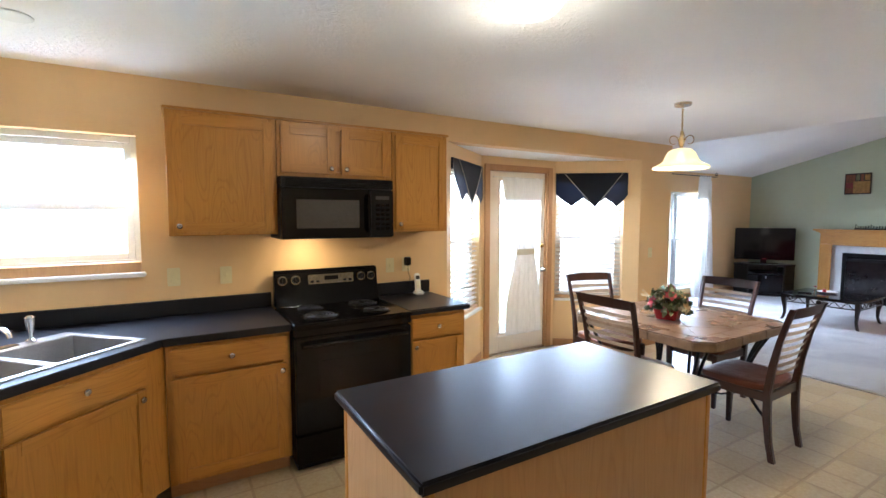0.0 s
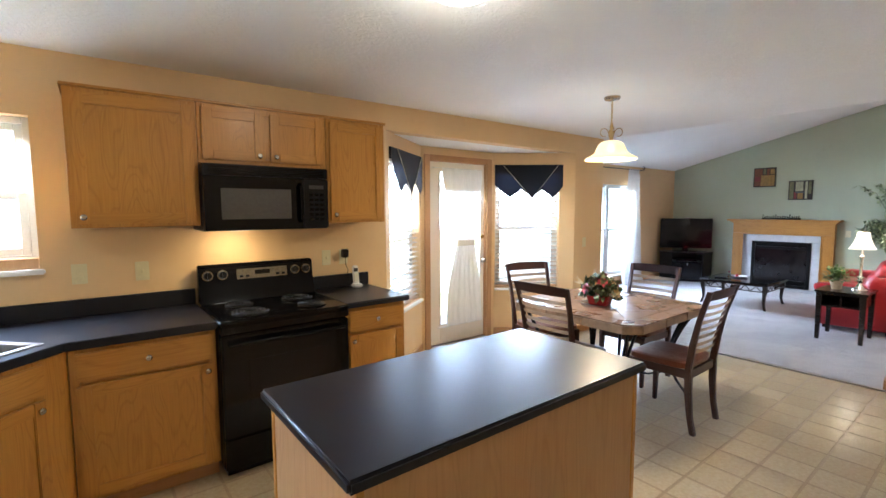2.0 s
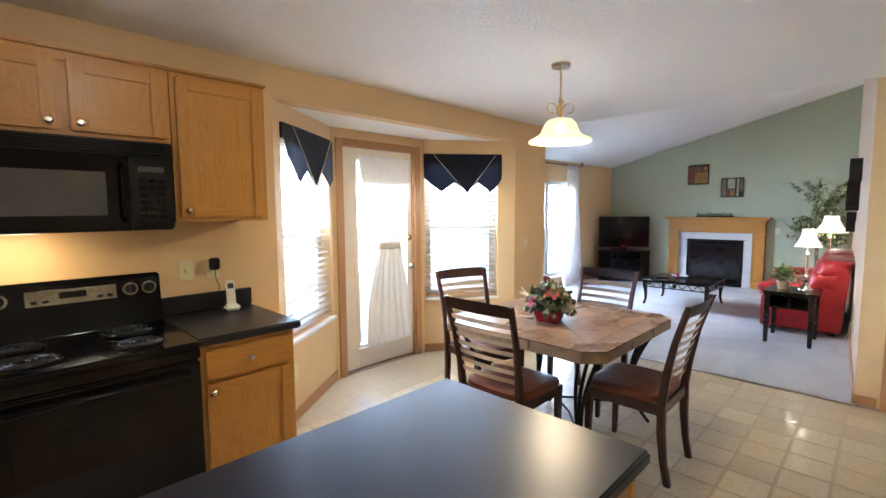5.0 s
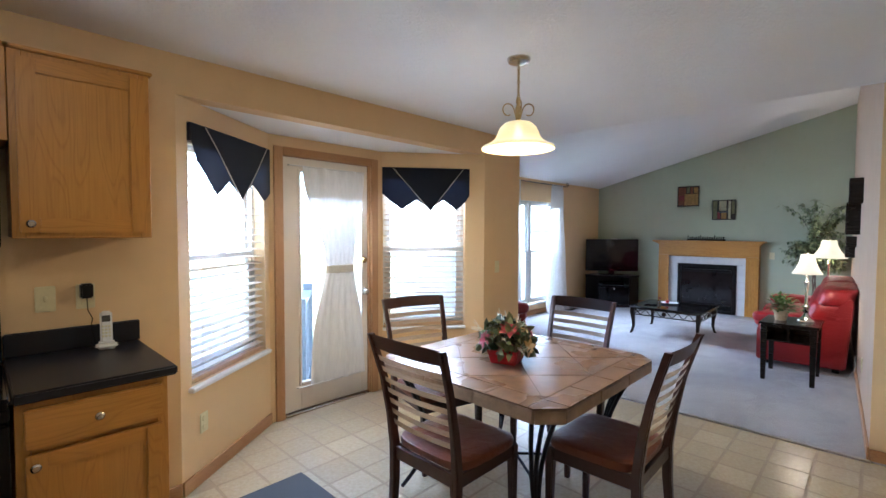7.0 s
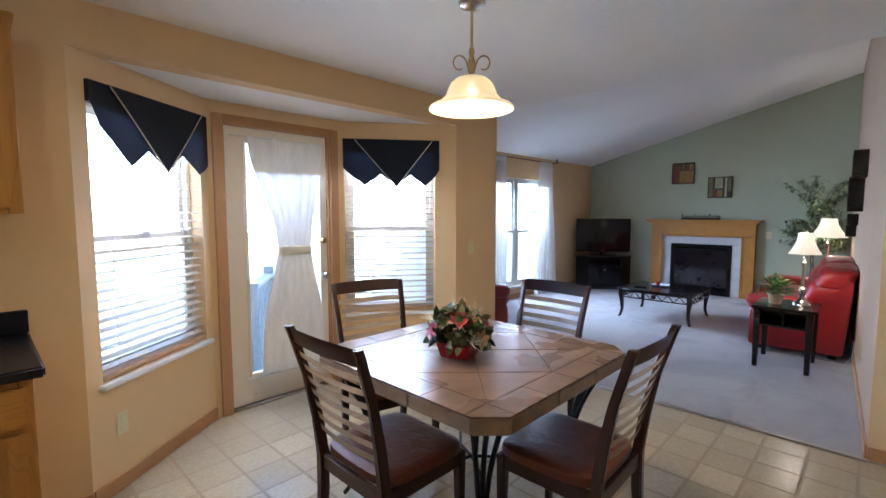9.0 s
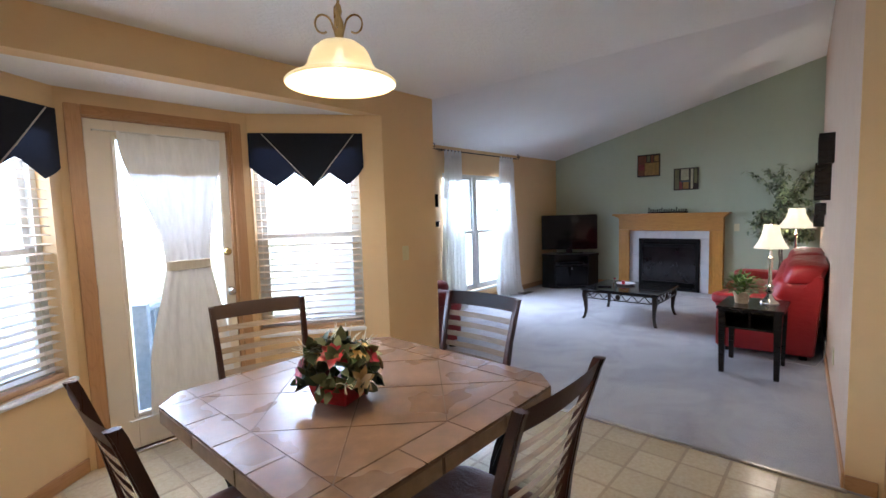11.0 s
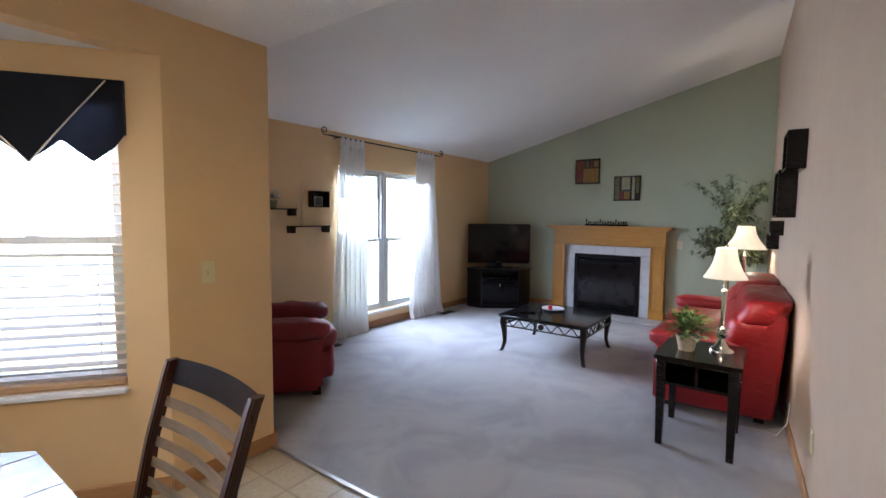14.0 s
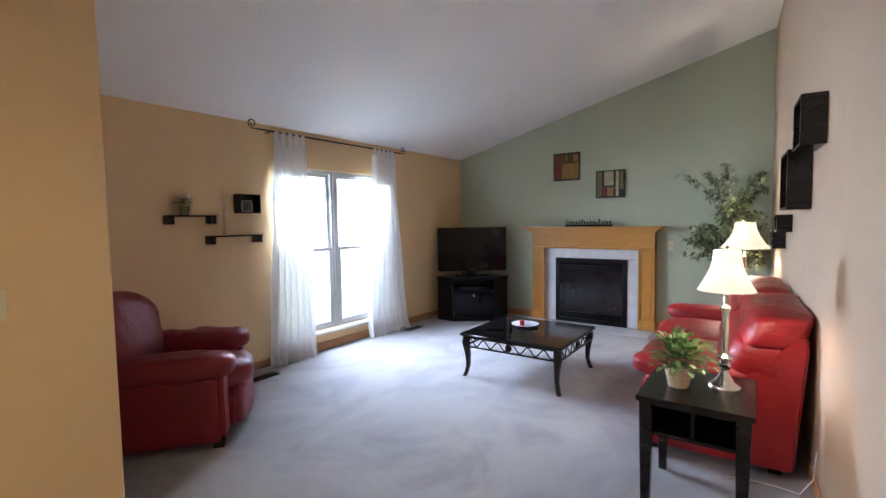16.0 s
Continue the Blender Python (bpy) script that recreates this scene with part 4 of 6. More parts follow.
def range_cooker():
    root = thing("range", pose(1.136, 2.70, 0), "black electric range with coil burners and a raised control panel", "range")
    w = 0.378
    part("body", box(-w, w, 0.03, 0.64, 0.06, 0.885, 0.004), ENAMEL, root)
    part("plinth", box(-w + 0.02, w - 0.02, 0.06, 0.6, 0.0, 0.06), BLKPL, root)
    part("drawer_front", box(-w + 0.002, w - 0.002, 0.0, 0.03, 0.055, 0.235, 0.006, 2), ENAMEL, root)
    dr = part("oven_door", box(-w + 0.002, w - 0.002, -0.012, 0.029, 0.245, 0.83, 0.008, 2), ENAMEL, root)
    part("window", box(-0.24, 0.24, -0.0145, -0.011, 0.42, 0.68, 0.002), DKGLASS, dr, "dark oven window")
    part("handle", tube(bmesh.new(), [(-0.33, -0.012, 0.775), (-0.33, -0.045, 0.785), (-0.28, -0.055, 0.787), (0.28, -0.055, 0.787), (0.33, -0.045, 0.785), (0.33, -0.012, 0.775)], 0.012, 10), ENAMEL, dr)
    part("front_lip", box(-w, w, -0.014, 0.03, 0.838, 0.884, 0.006, 2), ENAMEL, root)
    top = part("cooktop", box(-w - 0.003, w + 0.003, -0.018, 0.565, 0.886, 0.914, 0.008, 3), ENAMEL, root)
    for x, y, r in ((-0.185, 0.14, 0.105), (-0.185, 0.40, 0.085), (0.185, 0.14, 0.085), (0.185, 0.40, 0.105)):
        part("drip_bowl", lathe(bmesh.new(), [(r + 0.012, 0.914), (r + 0.014, 0.919), (r + 0.004, 0.918), (r * 0.6, 0.9145), (0.0, 0.9142)], 26, (x, y, 0)), SMOKE, top, "tarnished drip bowl")
        pts = []
        for k in range(64):
            a = k * 2 * math.pi / 16
            rr = r * (0.20 + 0.78 * k / 63)
            pts.append((x + rr * math.cos(a), y + rr * math.sin(a), 0.9245))
        part("coil", tube(bmesh.new(), pts, 0.0055, 6), BLKPL, top, "black coil element")
    pb = bmesh.new()
    prof = [(0.525, 0.914), (0.575, 1.035), (0.590, 1.150), (0.605, 1.163), (0.640, 1.163), (0.640, 0.914)]
    lo = [pb.verts.new((-w, y, z)) for y, z in prof]
    hi = [pb.verts.new((w, y, z)) for y, z in prof]
    fs = [pb.faces.new(lo), pb.faces.new(hi[::-1])]
    for i in range(len(prof)):
        j = (i + 1) % len(prof)
        fs.append(pb.faces.new((lo[i], hi[i], hi[j], lo[j])))
    bmesh.ops.recalc_face_normals(pb, faces=fs)
    bmesh.ops.bevel(pb, geom=pb.edges[:], offset=0.006, segments=2, affect="EDGES")
    pn = part("control_panel", pb, ENAMEL, root)
    tilt = pose(0, 0.5825, 1.093, -7.4)
    part("display_band", box(-0.15, 0.19, -0.0035, 0.003, -0.040, 0.034, 0.003), SMOKE, pn, "smoky glossy band round the clock").matrix_basis = tilt
    part("clock_window", box(-0.03, 0.07, -0.006, -0.003, -0.012, 0.018), DKGLASS, pn).matrix_basis = tilt
    for k in range(8):
        x = -0.13 + 0.011 + k * 0.04
        if -0.045 < x < 0.085:
            continue
        part("button", box(x - 0.011, x + 0.011, -0.006, -0.003, -0.026, -0.012, 0.001), BLKPL, pn).matrix_basis = tilt
    for x in (-0.325, -0.235, 0.245, 0.325):
        kn = lathe(bmesh.new(), [(0.031, 0.0), (0.031, -0.004), (0.025, -0.006), (0.023, -0.024), (0.0, -0.025)], 20, (x, 0, 0), "y")
        bx(kn, x - 0.004, x + 0.004, -0.031, -0.02, -0.022, 0.022, 0.001)
        kp = part("dial", kn, BLKPL, pn)
        kp.matrix_basis = tilt
        part("dial_ring", lathe(bmesh.new(), [(0.026, -0.0045), (0.033, -0.0045), (0.033, -0.0075), (0.026, -0.0075)], 20, (x, 0, 0), "y"), SMOKE, pn, "dark metal dial ring").matrix_basis = tilt


range_cooker()


def microwave():
    root = thing("microwave", pose(1.137, 2.975, 1.395), "black over-the-range microwave with a grey window", "microwave")
    w, h = 0.379, 0.398
    part("body", box(-w, w, 0.02, 0.392, 0.0, h, 0.004), BLKPL, root)
    part("vent_panel", box(-w, w, -0.005, 0.0195, h - 0.068, h, 0.005, 2), BLKPL, root)
    for k in range(5):
        z = h - 0.058 + 0.0105 * k
        part("vent_slat", box(-w + 0.03, w - 0.03, -0.009, -0.004, z, z + 0.005, 0.001), ENAMEL, root)
    d = part("door", box(-w, 0.205, -0.012, 0.0195, 0.006, h - 0.072, 0.006, 2), ENAMEL, root)
    part("window", box(-0.29, 0.125, -0.0145, -0.0115, 0.070, 0.255, 0.002), MWGLASS, d, "grey mesh window")
    part("handle", tube(bmesh.new(), [(0.182, -0.012, 0.05), (0.182, -0.040, 0.065), (0.182, -0.044, 0.16), (0.182, -0.040, 0.275), (0.182, -0.012, 0.29)], 0.011, 10), ENAMEL, d)
    p = part("control_panel", box(0.208, w, -0.010, 0.0195, 0.006, h - 0.072, 0.005, 2), BLKPL, root)
    part("display", box(0.245, 0.345, -0.0125, -0.0095, 0.262, 0.286), MWGLASS, p)
    for r in range(6):
        for c in range(3):
            x, z = 0.246 + 0.036 * c, 0.055 + 0.032 * r
            part("button", box(x, x + 0.028, -0.0118, -0.0095, z, z + 0.016, 0.001), ENAMEL, p)
    part("lamp_lens", box(-0.22, -0.10, 0.10, 0.17, -0.004, 0.0), HOODGLOW, root, "lit lamp lens")


HOODGLOW = glow("hood_lamp_glass", (1.0, 0.80, 0.5), 2.0 * LAMPS)
microwave()


def island():
    root = thing("kitchen_island", pose(1.315, 1.285, 0), "kitchen island with pale oak panels and a black laminate top", "island")
    w, d = 0.618, 0.312
    part("body", box(-w, w, -d, d, 0.0, 0.871), OAKPALE, root)
    for x in (-w - 0.004, w - 0.022):
        for y in (-d - 0.004, d - 0.022):
            part("corner_trim", box(x, x + 0.026, y, y + 0.026, 0.0, 0.870, 0.004), OAK, root)
    part("top", box(-0.650, 0.650, -0.340, 0.340, 0.872, 0.910, 0.009, 3), COUNTER, root, "black laminate top with rounded edges")
    part("base_trim", box(-w - 0.003, w + 0.003, -d - 0.003, d + 0.003, 0.0, 0.07), OAKX, root)


island()


def wall_plate(x, y, z, kind, turn=0, m=None):
    root = thing("wall_" + kind, m if m else pose(x, y, z, 0, 0, turn), "almond plastic wall " + kind, kind, "wall plates")
    part("plate", box(-0.036, 0.036, -0.006, -0.0004, -0.058, 0.058, 0.003, 2), PLATE, root)
    if kind == "outlet":
        for dz in (-0.026, 0.026):
            part("socket", lathe(bmesh.new(), [(0.0, -0.0085), (0.017, -0.0085), (0.018, -0.006)], 16, (0, 0, dz), "y"), PLATE, root)
    else:
        part("toggle", box(-0.006, 0.006, -0.016, -0.005, -0.012, 0.012, 0.002), PLATE, root)
    return root


wall_plate(0.167, 3.37, 1.157, "outlet")
wall_plate(0.468, 3.37, 1.150, "switch")
wall_plate(1.662, 3.37, 1.150, "switch")
wall_plate(1.805, 3.37, 1.150, "outlet")
wall_plate(5.00, 3.37, 1.115, "switch")


def cordless_phone():
    root = thing("cordless_phone", pose(1.865, 3.262, 0.911, 0, 0, -8), "white cordless phone standing in its charging cradle", "phone")
    part("cradle", box(-0.042, 0.042, -0.045, 0.035, 0.0, 0.030, 0.012, 3), WHITEPL, root)
    hs = part("handset", box(-0.024, 0.024, -0.012, 0.014, 0.0, 0.150, 0.009, 3), WHITEPL, root)
    hs.matrix_basis = pose(0, 0.008, 0.022, -12)
    part("screen", box(-0.016, 0.016, -0.0135, -0.0115, 0.098, 0.128), MWGLASS, hs)
    for r in range(4):
        for c in range(3):
            part("key", box(-0.017 + 0.0125 * c, -0.008 + 0.0125 * c, -0.0138, -0.0115, 0.028 + 0.015 * r, 0.036 + 0.015 * r, 0.001), PLATE, hs)
    ad = thing("power_adapter", pose(1.805, 3.361, 1.176), "black power adapter plugged in a wall outlet", "adapter")
    part("case", box(-0.024, 0.024, -0.045, 0.0, -0.032, 0.036, 0.006, 2), BLKPL, ad)
    part("cord", tube(bmesh.new(), [(0, -0.03, -0.03), (0.003, -0.028, -0.09), (0.02, -0.03, -0.13), (0.01, -0.036, -0.17), (0.022, -0.04, -0.22), (0.03, -0.055, -0.262)], 0.0022, 6), BLKPL, ad)


cordless_phone()


def ceiling_light():
    root = thing("ceiling_light", pose(1.40, 1.43, FLAT), "round flush ceiling light with a glowing frosted glass dome", "ceiling light")
    part("pan", lathe(bmesh.new(), [(0.0, -0.001), (0.122, -0.001), (0.130, -0.016), (0.118, -0.024), (0.0, -0.024)], 32), NICKEL, root)
    part("dome", lathe(bmesh.new(), [(0.118, -0.022), (0.130, -0.027), (0.128, -0.036), (0.112, -0.052), (0.082, -0.064), (0.045, -0.071), (0.0, -0.073)], 36), DOMEGLASS, root)
    rc = thing("recessed_light", pose(-0.375, 2.66, FLAT), "small round recessed ceiling light, lit", "ceiling light")
    part("trim_ring", lathe(bmesh.new(), [(0.056, -0.001), (0.072, -0.001), (0.074, -0.005), (0.066, -0.009), (0.056, -0.008)], 28), TRIMW, rc)
    part("lens", lathe(bmesh.new(), [(0.0, -0.006), (0.045, -0.006), (0.056, -0.003), (0.056, -0.001), (0.0, -0.001)], 28), DOMEGLOW, rc, "glowing lens")


DOMEGLOW = glow("lit_dome_glass", (1.0, 0.90, 0.70), 16.0 * LAMPS)
DOMEGLASS = glow("lit_frosted_dome", (1.0, 0.90, 0.70), 3.0 * LAMPS, see=0.5)
ceiling_light()

# ---- dining corner ----
SHADEGLOW = glow("lit_bell_glass", (1.0, 0.78, 0.36), 0.40 * LAMPS, (0.42, 0.34, 0.19), 0.13)


def pendant():
    root = thing("pendant_lamp", pose(3.505, 2.10, 0), "nickel pendant lamp with a glowing frosted bell shade on a chain", "pendant lamp")
    part("canopy", lathe(bmesh.new(), [(0.0, FLAT - 0.032), (0.018, FLAT - 0.032), (0.055, FLAT - 0.022), (0.062, FLAT - 0.008), (0.062, FLAT - 0.0005), (0.0, FLAT - 0.0005)], 26), NICKEL, root)
    for k in range(9):
        z = 2.338 - 0.0185 * k
        pts = []
        for j in range(11):
            a = 2 * math.pi * j / 10
            r, h = 0.0075 * math.cos(a), 0.0125 * math.sin(a)
            pts.append((r, 0.0006 * math.sin(a * 2), z + h) if k % 2 else (0.0006 * math.sin(a * 2), r, z + h))
        part("chain_link", tube(bmesh.new(), pts, 0.0018, 5), BRASS, root)
    part("cord", tube(bmesh.new(), [(0, 0, 2.36), (0.004, 0.003, 2.27), (0, 0, 2.18)], 0.0025, 6), BRASS, root)
    part("stem", lathe(bmesh.new(), [(0.0, 2.185), (0.010, 2.183), (0.014, 2.16), (0.009, 2.145), (0.017, 2.125), (0.019, 2.09), (0.013, 2.065), (0.022, 2.052), (0.040, 2.045), (0.044, 2.034), (0.0, 2.034)], 22), BRASS, root)
    for k in range(4):
        a = math.pi / 4 + k * math.pi / 2
        pts = []
        for j in range(15):
            s = j / 14 * 1.65 * math.pi
            r, z = 0.055 - 0.032 * math.cos(s * 0.95 + 0.25) * (1 - 0.18 * j / 14), 2.118 + 0.032 * math.sin(s + 0.1)
            pts.append((r * math.cos(a), r * math.sin(a), z))
        pts = [(0.014 * math.cos(a), 0.014 * math.sin(a), 2.085)] + pts
        part("scroll", tube(bmesh.new(), pts, 0.0035, 6), BRASS, root)
    prof = [(0.040, 2.040), (0.070, 2.032), (0.096, 2.010), (0.110, 1.980), (0.119, 1.955), (0.138, 1.934), (0.165, 1.918), (0.188, 1.908), (0.197, 1.899), (0.195, 1.891), (0.186, 1.897), (0.162, 1.908), (0.133, 1.925), (0.112, 1.950), (0.103, 1.978), (0.089, 2.004), (0.066, 2.023), (0.040, 2.030)]
    part("shade", lathe(bmesh.new(), prof, 44), SHADEGLOW, root, "glowing frosted glass bell").location.z = 0.014
    part("bulb", lathe(bmesh.new(), [(0.0, 1.955), (0.018, 1.958), (0.029, 1.975), (0.024, 1.998), (0.013, 2.015), (0.013, 2.03)], 18), DOMEGLOW, root)


pendant()


def chair_master(m):
    """A dining chair: swept rear legs that run up into the back, a top rail, curved slats, a padded seat. Local y points forward."""
    root = thing("dining_chair", m, "dark cherry dining chair with pale slats and brown leather seat", "chair", "chairs round the table")

    def rear(s):
        bm = bmesh.new()
        path = [(0.195, -0.245, 0.0), (0.197, -0.222, 0.12), (0.200, -0.208, 0.28), (0.203, -0.206, 0.44), (0.208, -0.225, 0.60), (0.216, -0.262, 0.78), (0.226, -0.318, 0.965), (0.228, -0.328, 0.990)]
        ring = []
        for i, (x, y, z) in enumerate(path):
            t = 0.019 if i < 4 else 0.017 - 0.0006 * i
            d = 0.021 if 1 < i < 5 else 0.017
            ring.append([bm.verts.new((s * x + a * t, y + b * d, z)) for a, b in ((-1, -1), (1, -1), (1, 1), (-1, 1))])
        for a, b in zip(ring, ring[1:]):
            for k in range(4):
                bm.faces.new((a[k], a[(k + 1) % 4], b[(k + 1) % 4], b[k]))
        bm.faces.new(ring[0][::-1])
        bm.faces.new(ring[-1])
        bmesh.ops.recalc_face_normals(bm, faces=bm.faces)
        bmesh.ops.bevel(bm, geom=[e for e in bm.edges if abs(e.verts[0].co.z - e.verts[1].co.z) > 0.02], offset=0.005, segments=2, affect="EDGES")
        return bm

    for s in (-1, 1):
        part("rear_leg", rear(s), MAHOG, root)
        bm = bmesh.new()
        lo = [(-0.014, -0.014), (0.014, -0.014), (0.014, 0.014), (-0.014, 0.014)]
        a = [bm.verts.new((s * 0.197 + p, 0.205 + q, 0)) for p, q in lo]
        b = [bm.verts.new((s * 0.197 + p * 1.5, 0.200 + q * 1.5, 0.435)) for p, q in lo]
        for k in range(4):
            bm.faces.new((a[k], a[(k + 1) % 4], b[(k + 1) % 4], b[k]))
        bm.faces.new(a[::-1])
        bm.faces.new(b)
        bmesh.ops.bevel(bm, geom=bm.edges[:], offset=0.004, segments=2, affect="EDGES")
        part("front_leg", bm, MAHOG, root)
        part("side_rail", box(s * 0.200 - 0.011, s * 0.200 + 0.011, -0.19, 0.185, 0.375, 0.435, 0.003), MAHOG, root)
    part("front_rail", box(-0.18, 0.18, 0.190, 0.212, 0.375, 0.435, 0.003), MAHOG, root)
    part("rear_rail", box(-0.185, 0.185, -0.216, -0.194, 0.375, 0.435, 0.003), MAHOG, root)

    def seat_swell(co):
        co.z -= 0.008 * (1 - min(1, (co.x / 0.2) ** 2)) * (1 if co.z > 0.455 else 0)
        co.x *= 1.0 + 0.10 * (co.y + 0.2)
        return co

    part("seat", blob(bmesh.new(), -0.222, 0.222, -0.205, 0.232, 0.428, 0.487, 5.0, 32, 10, seat_swell), SEAT, root, "brown leather seat pad")

    def bar(z0, z1, thick, curve, tilt, w=0.21):
        def f(u, v):
            x = (u - 0.5) * 2 * w
            z = z0 + (z1 - z0) * v
            back = -0.206 - 0.124 * max(0.0, (z - 0.46) / 0.52) ** 1.5
            arch = 0.005 * (1 - (2 * u - 1) ** 2) * (v if tilt else 0)
            return Vector((x, back - curve * (1 - (2 * u - 1) ** 2), z + arch))
        return sheet(bmesh.new(), f, 14, 2, thick)

    part("top_rail", bar(0.925, 0.992, 0.024, 0.022, True, 0.226), MAHOG, root)
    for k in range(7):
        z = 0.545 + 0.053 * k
        part("back_slat", bar(z, z + 0.027, 0.010, 0.020, False, 0.205 + 0.002 * k), SLATW, root, "pale glossy slat")
    return root


chair = chair_master(pose(3.545, 1.585, 0, 0, 0, 1))
copy_thing(chair, pose(3.035, 2.125, 0, 0, 0, -90))
copy_thing(chair, pose(4.070, 2.165, 0, 0, 0, 89))
copy_thing(chair, pose(3.52, 2.735, 0, 0, 0, 165))


def dining_table():
    root = thing("dining_table", pose(3.558, 2.132, 0), "square table with brown slate tile top and black iron legs", "table")
    h, c = 0.572, 0.095
    octo = [(-h + c, -h), (h - c, -h), (h, -h + c), (h, h - c), (h - c, h), (-h + c, h), (-h, h - c), (-h, -h + c)]
    small = [(x * 0.975, y * 0.975) for x, y in octo]
    part("core", prism(bmesh.new(), small, 0.690, 0.7488), GROUT, root)
    # edge tiles
    for i in range(8):
        a, b = octo[i], octo[(i + 1) % 8]
        m, length = span(a, b)
        n = 1 if length < 0.2 else 3
        for k in range(n):
            e = part("edge_tile", box(length * k / n + 0.002, length * (k + 1) / n - 0.002, 0.0, 0.020, 0.684, 0.742, 0.004, 2), EDGE, root)
            e.matrix_basis = m
    g = 0.0019

    def tile(ring):
        cx, cy = sum(p[0] for p in ring) / len(ring), sum(p[1] for p in ring) / len(ring)
        inner = []
        n = len(ring)
        for i in range(n):
            p, q, r = Vector(ring[i - 1]), Vector(ring[i]), Vector(ring[(i + 1) % n])
            d1, d2 = (q - p).normalized(), (r - q).normalized()
            n1, n2 = Vector((-d1.y, d1.x)), Vector((-d2.y, d2.x))
            bis = (n1 + n2)
            bis = bis / max(0.35, bis.dot(n1))
            inner.append(q + bis * g)
        bm = prism(bmesh.new(), [tuple(v) for v in inner], 0.7445, 0.7505)
        top = [e for e in bm.edges if all(v.co.z > 0.7504 for v in e.verts)]
        bmesh.ops.bevel(bm, geom=top, offset=0.0010, segments=2, affect="EDGES")
        part("tile", bm, SLATE, root)

    b, n = 0.448, 4
    for k in range(4):
        turn = Matrix.Rotation(k * math.pi / 2, 2)

        def put(ring):
            tile([tuple(turn @ Vector(p)) for p in ring])

        for j in range(n):
            x0, x1 = -b + 2 * b * j / n, -b + 2 * b * (j + 1) / n
            put([(x0, -h), (x1, -h), (x1, -b), (x0, -b)])
        put([(b, -h), (h - c, -h), (h, -h + c), (h, -b), (b, -b)])
        put([(0.0, 0.0), (0.5 * b, -0.5 * b), (b, 0.0), (0.5 * b, 0.5 * b)])
        put([(0.5 * b, 0.5 * b), (b, 0.0), (b, b)])
        put([(0.5 * b, 0.5 * b), (b, b), (0.0, b)])
    # wrought-iron legs: at each corner three bars that bow outward and sweep to one foot
    for sx, sy in ((1, 1), (-1, 1), (-1, -1), (1, -1)):
        for off in (-0.055, 0.0, 0.055):
            pts = []
            for k in range(13):
                t = k / 12
                z = 0.688 * (1 - t) + 0.012 * t
                bow = 0.455 + 0.035 * math.sin(t * math.pi * 1.25 + 0.2) - 0.13 * math.sin(t * math.pi) + 0.03 * t * t
                spread = off * (1 - t) ** 1.5
                pts.append((sx * (bow + spread * 0.7), sy * (bow - spread * 0.7), z))
            part("leg_bar", tube(bmesh.new(), pts, 0.011, 8), IRON, root)
    for a in range(4):
        ang = a * math.pi / 2 + math.pi / 4
        pts = [(0.54 * math.cos(ang), 0.54 * math.sin(ang), 0.20), (0.36 * math.cos(ang + 0.1), 0.36 * math.sin(ang + 0.1), 0.15), (0.18 * math.cos(ang + 0.25), 0.18 * math.sin(ang + 0.25), 0.17), (0.0, 0.0, 0.20)]
        part("stretcher", tube(bmesh.new(), pts, 0.008, 7), IRON, root)


dining_table()


def scatter_leaves(bm, rng, centre, radii, n, size, lift=0.3):
    """Leaves that stand out from a rounded heap."""
    for _ in range(n):
        d = Vector((rng.gauss(0, 1), rng.gauss(0, 1), abs(rng.gauss(0, 0.8)) + 0.05)).normalized()
        p = Vector(centre) + Vector((d.x * radii[0], d.y * radii[1], d.z * radii[2])) * rng.uniform(0.55, 1.0)
        s = size * rng.uniform(0.7, 1.3)
        leaf(bm, p, d + Vector((rng.uniform(-0.6, 0.6), rng.uniform(-0.6, 0.6), lift * rng.uniform(-1, 1))), Vector((rng.uniform(-0.3, 0.3), rng.uniform(-0.3, 0.3), 1)), s, s * 0.55)


def rosette(bm, c, d, layers, size, wide, lift):
    """Petals in rings round the direction d, the inner ones steeper."""
    side = d.cross(Vector((0.31, 0.17, 0.9))).normalized()
    oth = d.cross(side)
    for k in range(layers):
        n = 5 + k
        for j in range(n):
            a = 2 * math.pi * (j + 0.37 * k) / n
            up = lift * (1.0 - k / max(1, layers)) + 0.15
            leaf(bm, c, side * math.cos(a) + oth * math.sin(a) + d * up, d, size * (0.6 + 0.4 * (k + 1) / layers), wide, 0.18)


